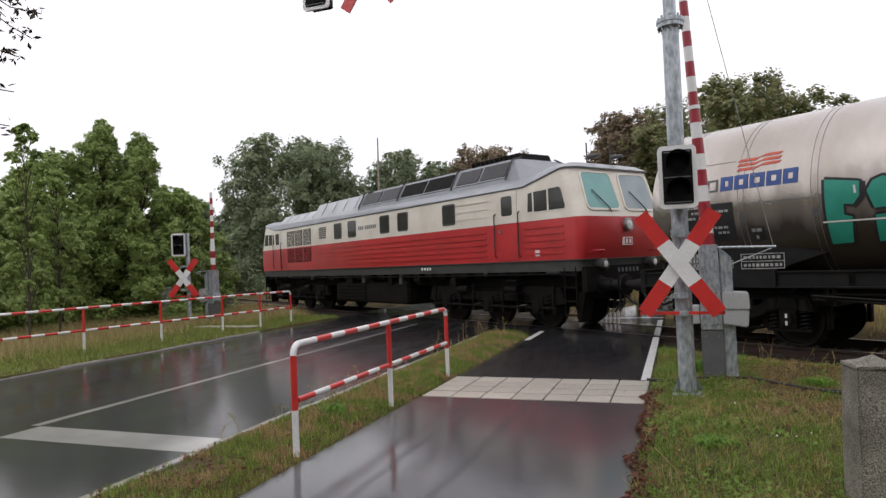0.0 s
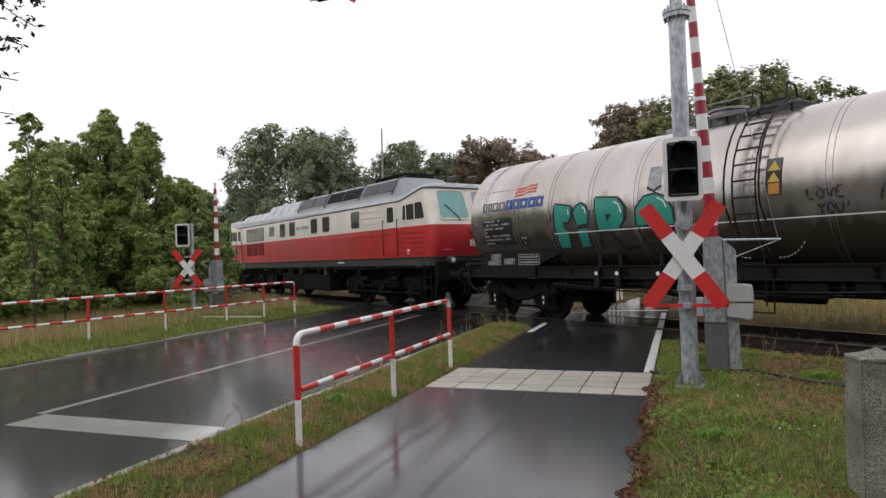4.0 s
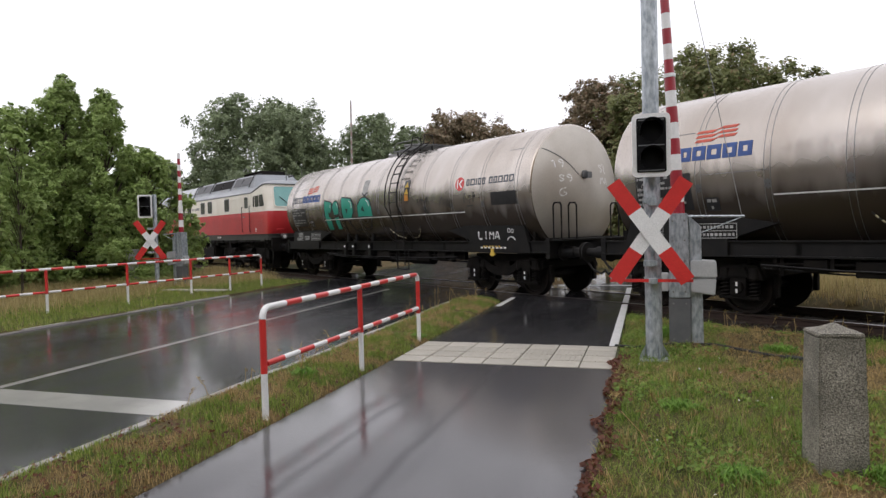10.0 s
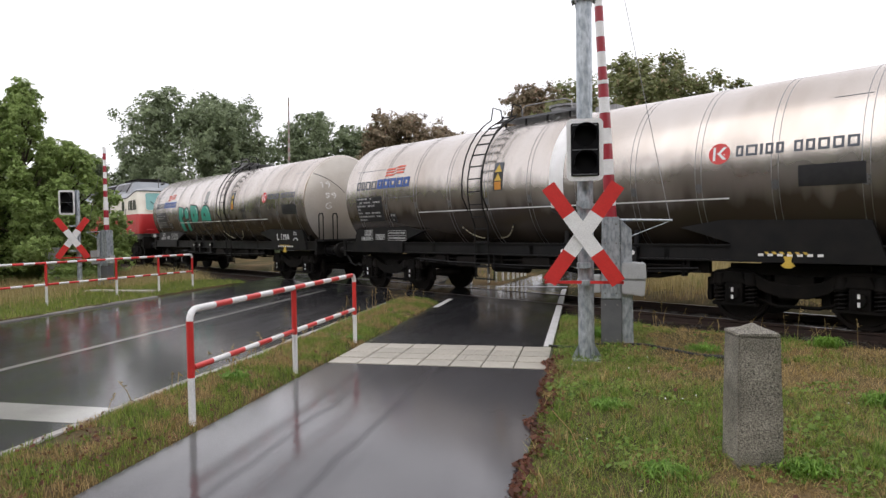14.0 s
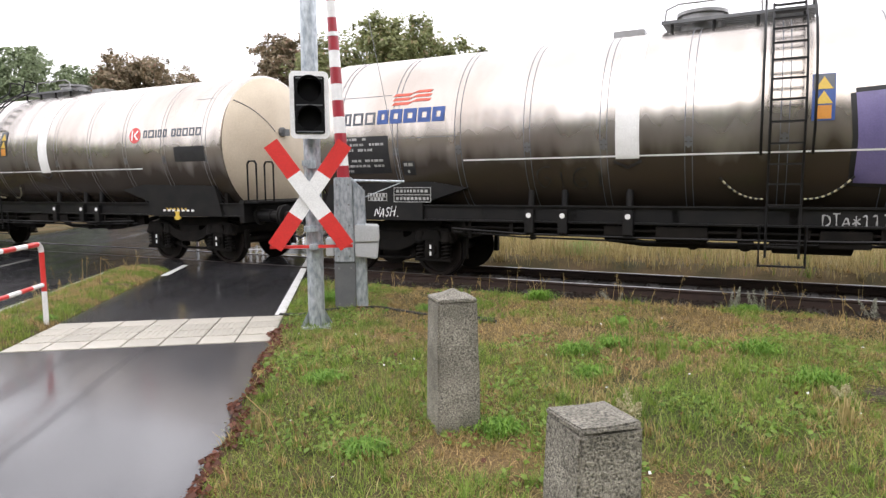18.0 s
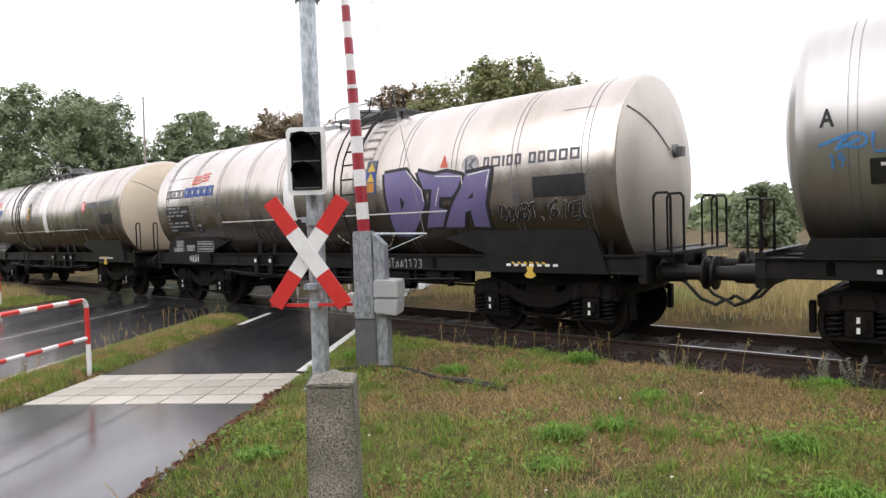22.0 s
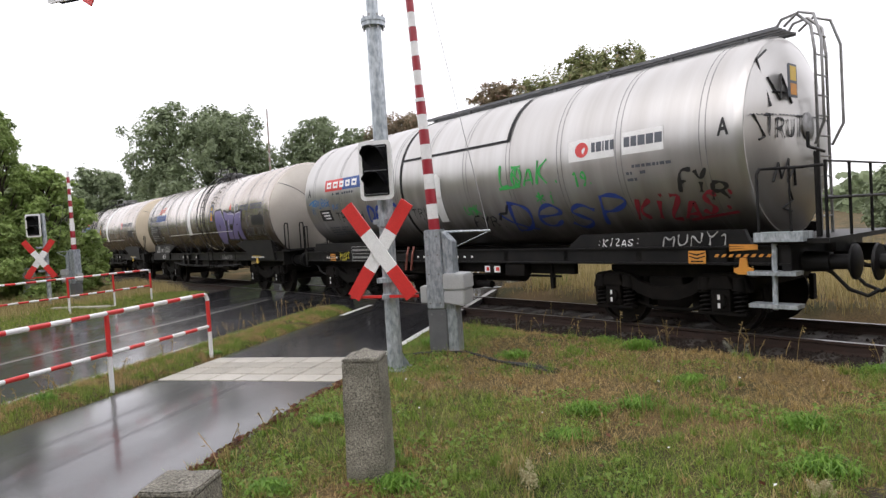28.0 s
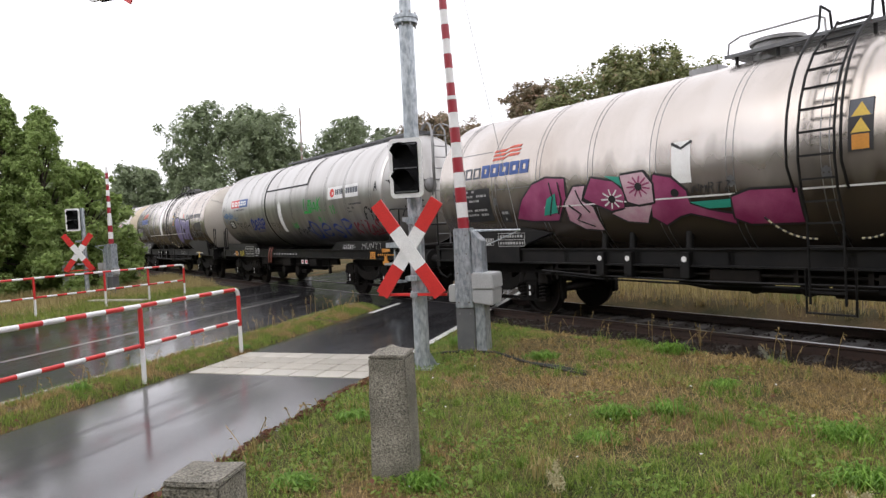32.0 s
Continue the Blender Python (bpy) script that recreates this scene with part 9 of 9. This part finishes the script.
scrawl(w4, on_side(1.31), "MUNY1", -4.72, -5.78, 1.29, 1.46, DULL_WHITE, 0.024, 0.03, 51, label="white graffiti on the solebar")
for k in range(8):
    bm = bmesh.new()
    prism(bm, [(-5.5 - 0.1 * k, 1.13), (-5.55 - 0.1 * k, 1.13), (-5.58 - 0.1 * k, 1.17), (-5.53 - 0.1 * k, 1.17)], 1.303, 1.307)
    part("hazard_stripe", bm, ORANGE_MARK, w4)
for k in range(3):
    bm = bmesh.new()
    prism(bm, [(-5.72, 1.21 + 0.035 * k), (-5.72, 1.235 + 0.035 * k), (-6.1, 1.255 + 0.02 * k), (-6.1, 1.23 + 0.02 * k)], 1.303, 1.307)
    part("hazard_stripe", bm, ORANGE_MARK, w4)
bm = bmesh.new()
prism(bm, [(-5.87, 1.12), (-5.85, 1.0), (-5.78, 0.98), (-5.78, 0.93), (-5.84, 0.90), (-5.98, 0.90), (-6.04, 0.93), (-6.04, 0.98), (-5.97, 1.0), (-5.95, 1.12)], 1.30, 1.33)
part("lifting_bracket", bm, ORANGE_MARK, w4, "orange lifting bracket")
for x, wd, z0, z1 in ((-1.1, 0.18, 0.82, 1.0), (-1.65, 0.25, 0.78, 1.0), (0.3, 0.3, 0.76, 1.0), (2.0, 0.2, 0.8, 1.0)):
    bm = bmesh.new()
    box(bm, x - wd, x + wd, 1.1, 1.28, z0, z1)
    part("brake_box", bm, GRIME, w4, bevel=0.012)
bm = bmesh.new()
box(bm, -2.9, 2.9, 1.0, 1.1, 0.82, 1.03)
part("lower_beam", bm, GRIME, w4)
for x0, x1 in ((-1.28, -1.12), (-1.0, -0.86)):
    bm = bmesh.new()
    box(bm, x0, x1, 1.281, 1.286, 0.84, 0.96, 0)
    box(bm, x0 + 0.02, x1 - 0.05, 1.286, 1.289, 0.87, 0.94, 1)
    part("small_notice", bm, (WHITE, RED), w4, "small white and red notice")


def end_shell(r):
    return float(np.interp(r, [0, 0.4, 0.8, 1.2, 1.41], [-6.31, -6.30, -6.24, -6.12, -6.0])) - 0.008


def on_end(y, z):
    return (end_shell(math.hypot(y, z - 2.75)) - 0.006, y, z)


bm = bmesh.new()
for k in range(34):
    y = -1.36 + 0.08 * k
    box(bm, end_shell(math.hypot(y, 0.0)) - 0.008, end_shell(math.hypot(y, 0.0)), y, y + 0.05, 2.985, 2.998)
part("end_seam", bm, GREYTEXT, w4)["kind"] = "stuff"
bm = bmesh.new()
box(bm, -6.335, -6.31, 0.46, 0.70, 3.22, 3.66, 0)
box(bm, -6.339, -6.335, 0.49, 0.67, 3.44, 3.63, 1)
box(bm, -6.339, -6.335, 0.49, 0.67, 3.25, 3.40, 2)
part("warning_plate", bm, (GREYTEXT, YELLOW, ORANGE_MARK), w4, "dark plate with yellow and orange warning signs")
scrawl(w4, on_end, "TRUTH", 1.12, 0.07, 2.70, 2.97, INK_BLACK, 0.036, 0.03, 35, label="black graffiti word on the end")
for pts in ([(0.9, 2.1), (0.85, 2.35), (0.75, 2.15), (0.65, 2.4), (0.6, 2.1), (0.5, 2.3), (0.42, 2.05)], [(0.55, 2.0), (0.4, 1.85), (0.6, 1.75), (0.35, 1.7)], [(1.25, 3.0), (1.1, 2.7), (1.2, 2.66)],
            [(0.9, 3.5), (0.75, 3.2), (0.6, 3.55), (0.5, 3.15)], [(0.85, 3.3), (0.5, 3.3)], [(0.95, 3.1), (0.95, 3.75), (0.7, 3.9)]):
    bm = bmesh.new()
    tube(bm, [(end_shell(math.hypot(y, z - 2.75)) - 0.004, y, z) for y, z in pts], 0.017, 5)
    part("graffiti", bm, INK_BLACK, w4, "black scrawl")

# fifth wagon: a magenta piece with black edges and teal gaps
piece(w5, barrel5, [(4.04, -0.64), (3.81, -0.29), (3.52, -0.04), (3.18, 0.05), (2.76, 0.0), (2.76, -0.32), (3.05, -0.72), (3.70, -0.70)], INK_MAGENTA, 0.006, "magenta graffiti fan", 0.035)
piece(w5, barrel5, [(2.80, -0.73), (2.80, -0.42), (2.56, -0.15), (2.32, -0.15), (2.43, -0.39), (2.22, -0.51), (2.15, -0.94), (2.53, -0.90)], INK_PINK, 0.010, "pale pink graffiti shape", 0.035)
piece(w5, barrel5, [(2.36, -0.35), (2.17, -0.04), (1.74, -0.13), (1.54, -0.31), (1.61, -0.55), (1.86, -0.59), (2.15, -0.46)], INK_MAGENTA, 0.012, "magenta graffiti shape", 0.035)
piece(w5, barrel5, [(1.87, -0.64), (1.59, -0.55), (1.10, -0.54), (1.27, -0.83), (1.61, -0.79)], INK_PINK, 0.010, "pale pink graffiti shape", 0.03)
piece(w5, barrel5, [(1.01, -0.09), (0.72, -0.16), (0.51, -0.36), (0.48, -0.56), (0.22, -0.67), (-0.14, -0.76), (-0.11, -0.90), (0.24, -0.78), (0.51, -0.70), (0.69, -0.74), (0.96, -0.88), (1.15, -0.73)], INK_MAGENTA, 0.010, "magenta graffiti shape", 0.035)
piece(w5, barrel5, [(1.60, -0.05), (1.19, -0.03), (1.04, -0.22), (1.06, -0.49), (1.33, -0.52), (1.51, -0.46)], INK_PINK, 0.015, "pale pink graffiti flower", 0.035)
piece(w5, barrel5, [(-0.15, -0.50), (-0.41, -0.42), (-1.0, -0.44), (-1.0, -0.91), (-0.32, -0.91), (-0.13, -0.81)], INK_MAGENTA, 0.014, "magenta graffiti shape", 0.035)
for pts in ([(3.35, -0.61), (3.19, -0.31), (2.98, -0.22), (3.0, -0.57)], [(0.48, -0.53), (-0.13, -0.52), (-0.11, -0.64), (0.21, -0.64)], [(1.9, -0.03), (1.62, -0.06), (1.58, -0.22), (1.74, -0.11)]):
    blot(w5, barrel5, pts, INK_TEAL, 0.019, label="teal graffiti accent")
for pts in ([(2.72, -0.45), (2.5, -0.62), (2.62, -0.72), (2.3, -0.86)], [(2.52, -0.2), (2.44, -0.42), (2.3, -0.6)], [(3.1, -0.03), (3.05, -0.3), (3.2, -0.62)], [(2.9, -0.04), (2.86, -0.35), (3.0, -0.6)]):
    ribbon(w5, barrel5, pts, 0.03, INK_BLACK, 0.021, label="black graffiti line")
# flower petals as pale rays round dark eyes
for cx, ch, mat, n in ((1.80, -0.40, INK_WHITE, 9), (1.28, -0.24, INK_MAGENTA, 11)):
    for k in range(n):
        a = k * math.tau / n
        ribbon(w5, barrel5, [(cx + 0.07 * math.cos(a), ch + 0.06 * math.sin(a)), (cx + 0.21 * math.cos(a), ch + 0.16 * math.sin(a))], 0.028, mat, 0.021, label="graffiti flower ray")
for cx, ch in ((1.80, -0.40), (1.28, -0.24), (0.68, -0.38)):
    blot(w5, barrel5, [(cx + 0.065 * math.cos(a), ch + 0.06 * math.sin(a)) for a in np.linspace(0, math.tau, 15)[:-1]], INK_BLACK, 0.023)
scrawl(w5, on_barrel(barrel5), "NMRTZ", 0.42, -0.16, -0.40, -0.28, INK_BLACK, 0.02, 0.03, 61)
bm = bmesh.new()
barrel5.panel(bm, 0.40, 0.70, -0.25, 0.34, 0.005, n=5)
part("white_strip", bm, WHITE, w5, "white strip with a black chevron")
ribbon(w5, barrel5, [(0.71, 0.33), (0.55, 0.24), (0.39, 0.33)], 0.04, INK_BLACK)


# ---- what moves ----
def travelled(t):
    """Way of the train along the line, in metres; it gains speed slowly."""
    u = t - 16.0
    return 1.889 * u + 0.01725 * u * u + 0.0000667 * u ** 3


def motions():
    for vehicle in (w1, w2, w3, w4, w5, loco):
        rows = []
        for t in range(0, 33):
            p = on_line(travelled(t) - 10 + PLACE_IN_TRAIN[vehicle], 0, RAIL_TOP)
            rows.append((t, pose(p.x, p.y, p.z, 0, 0, 90 + HEADING)))
        walk(vehicle, rows)
    for wheel, r in WHEELS:
        x = wheel.location.x
        rows = []
        for k in range(0, 129):
            t = k * 0.25
            rows.append((t, pose(x, 0, r, 0, math.degrees((travelled(t) - travelled(0)) / r), 0)))
        walk(wheel, rows)


motions()
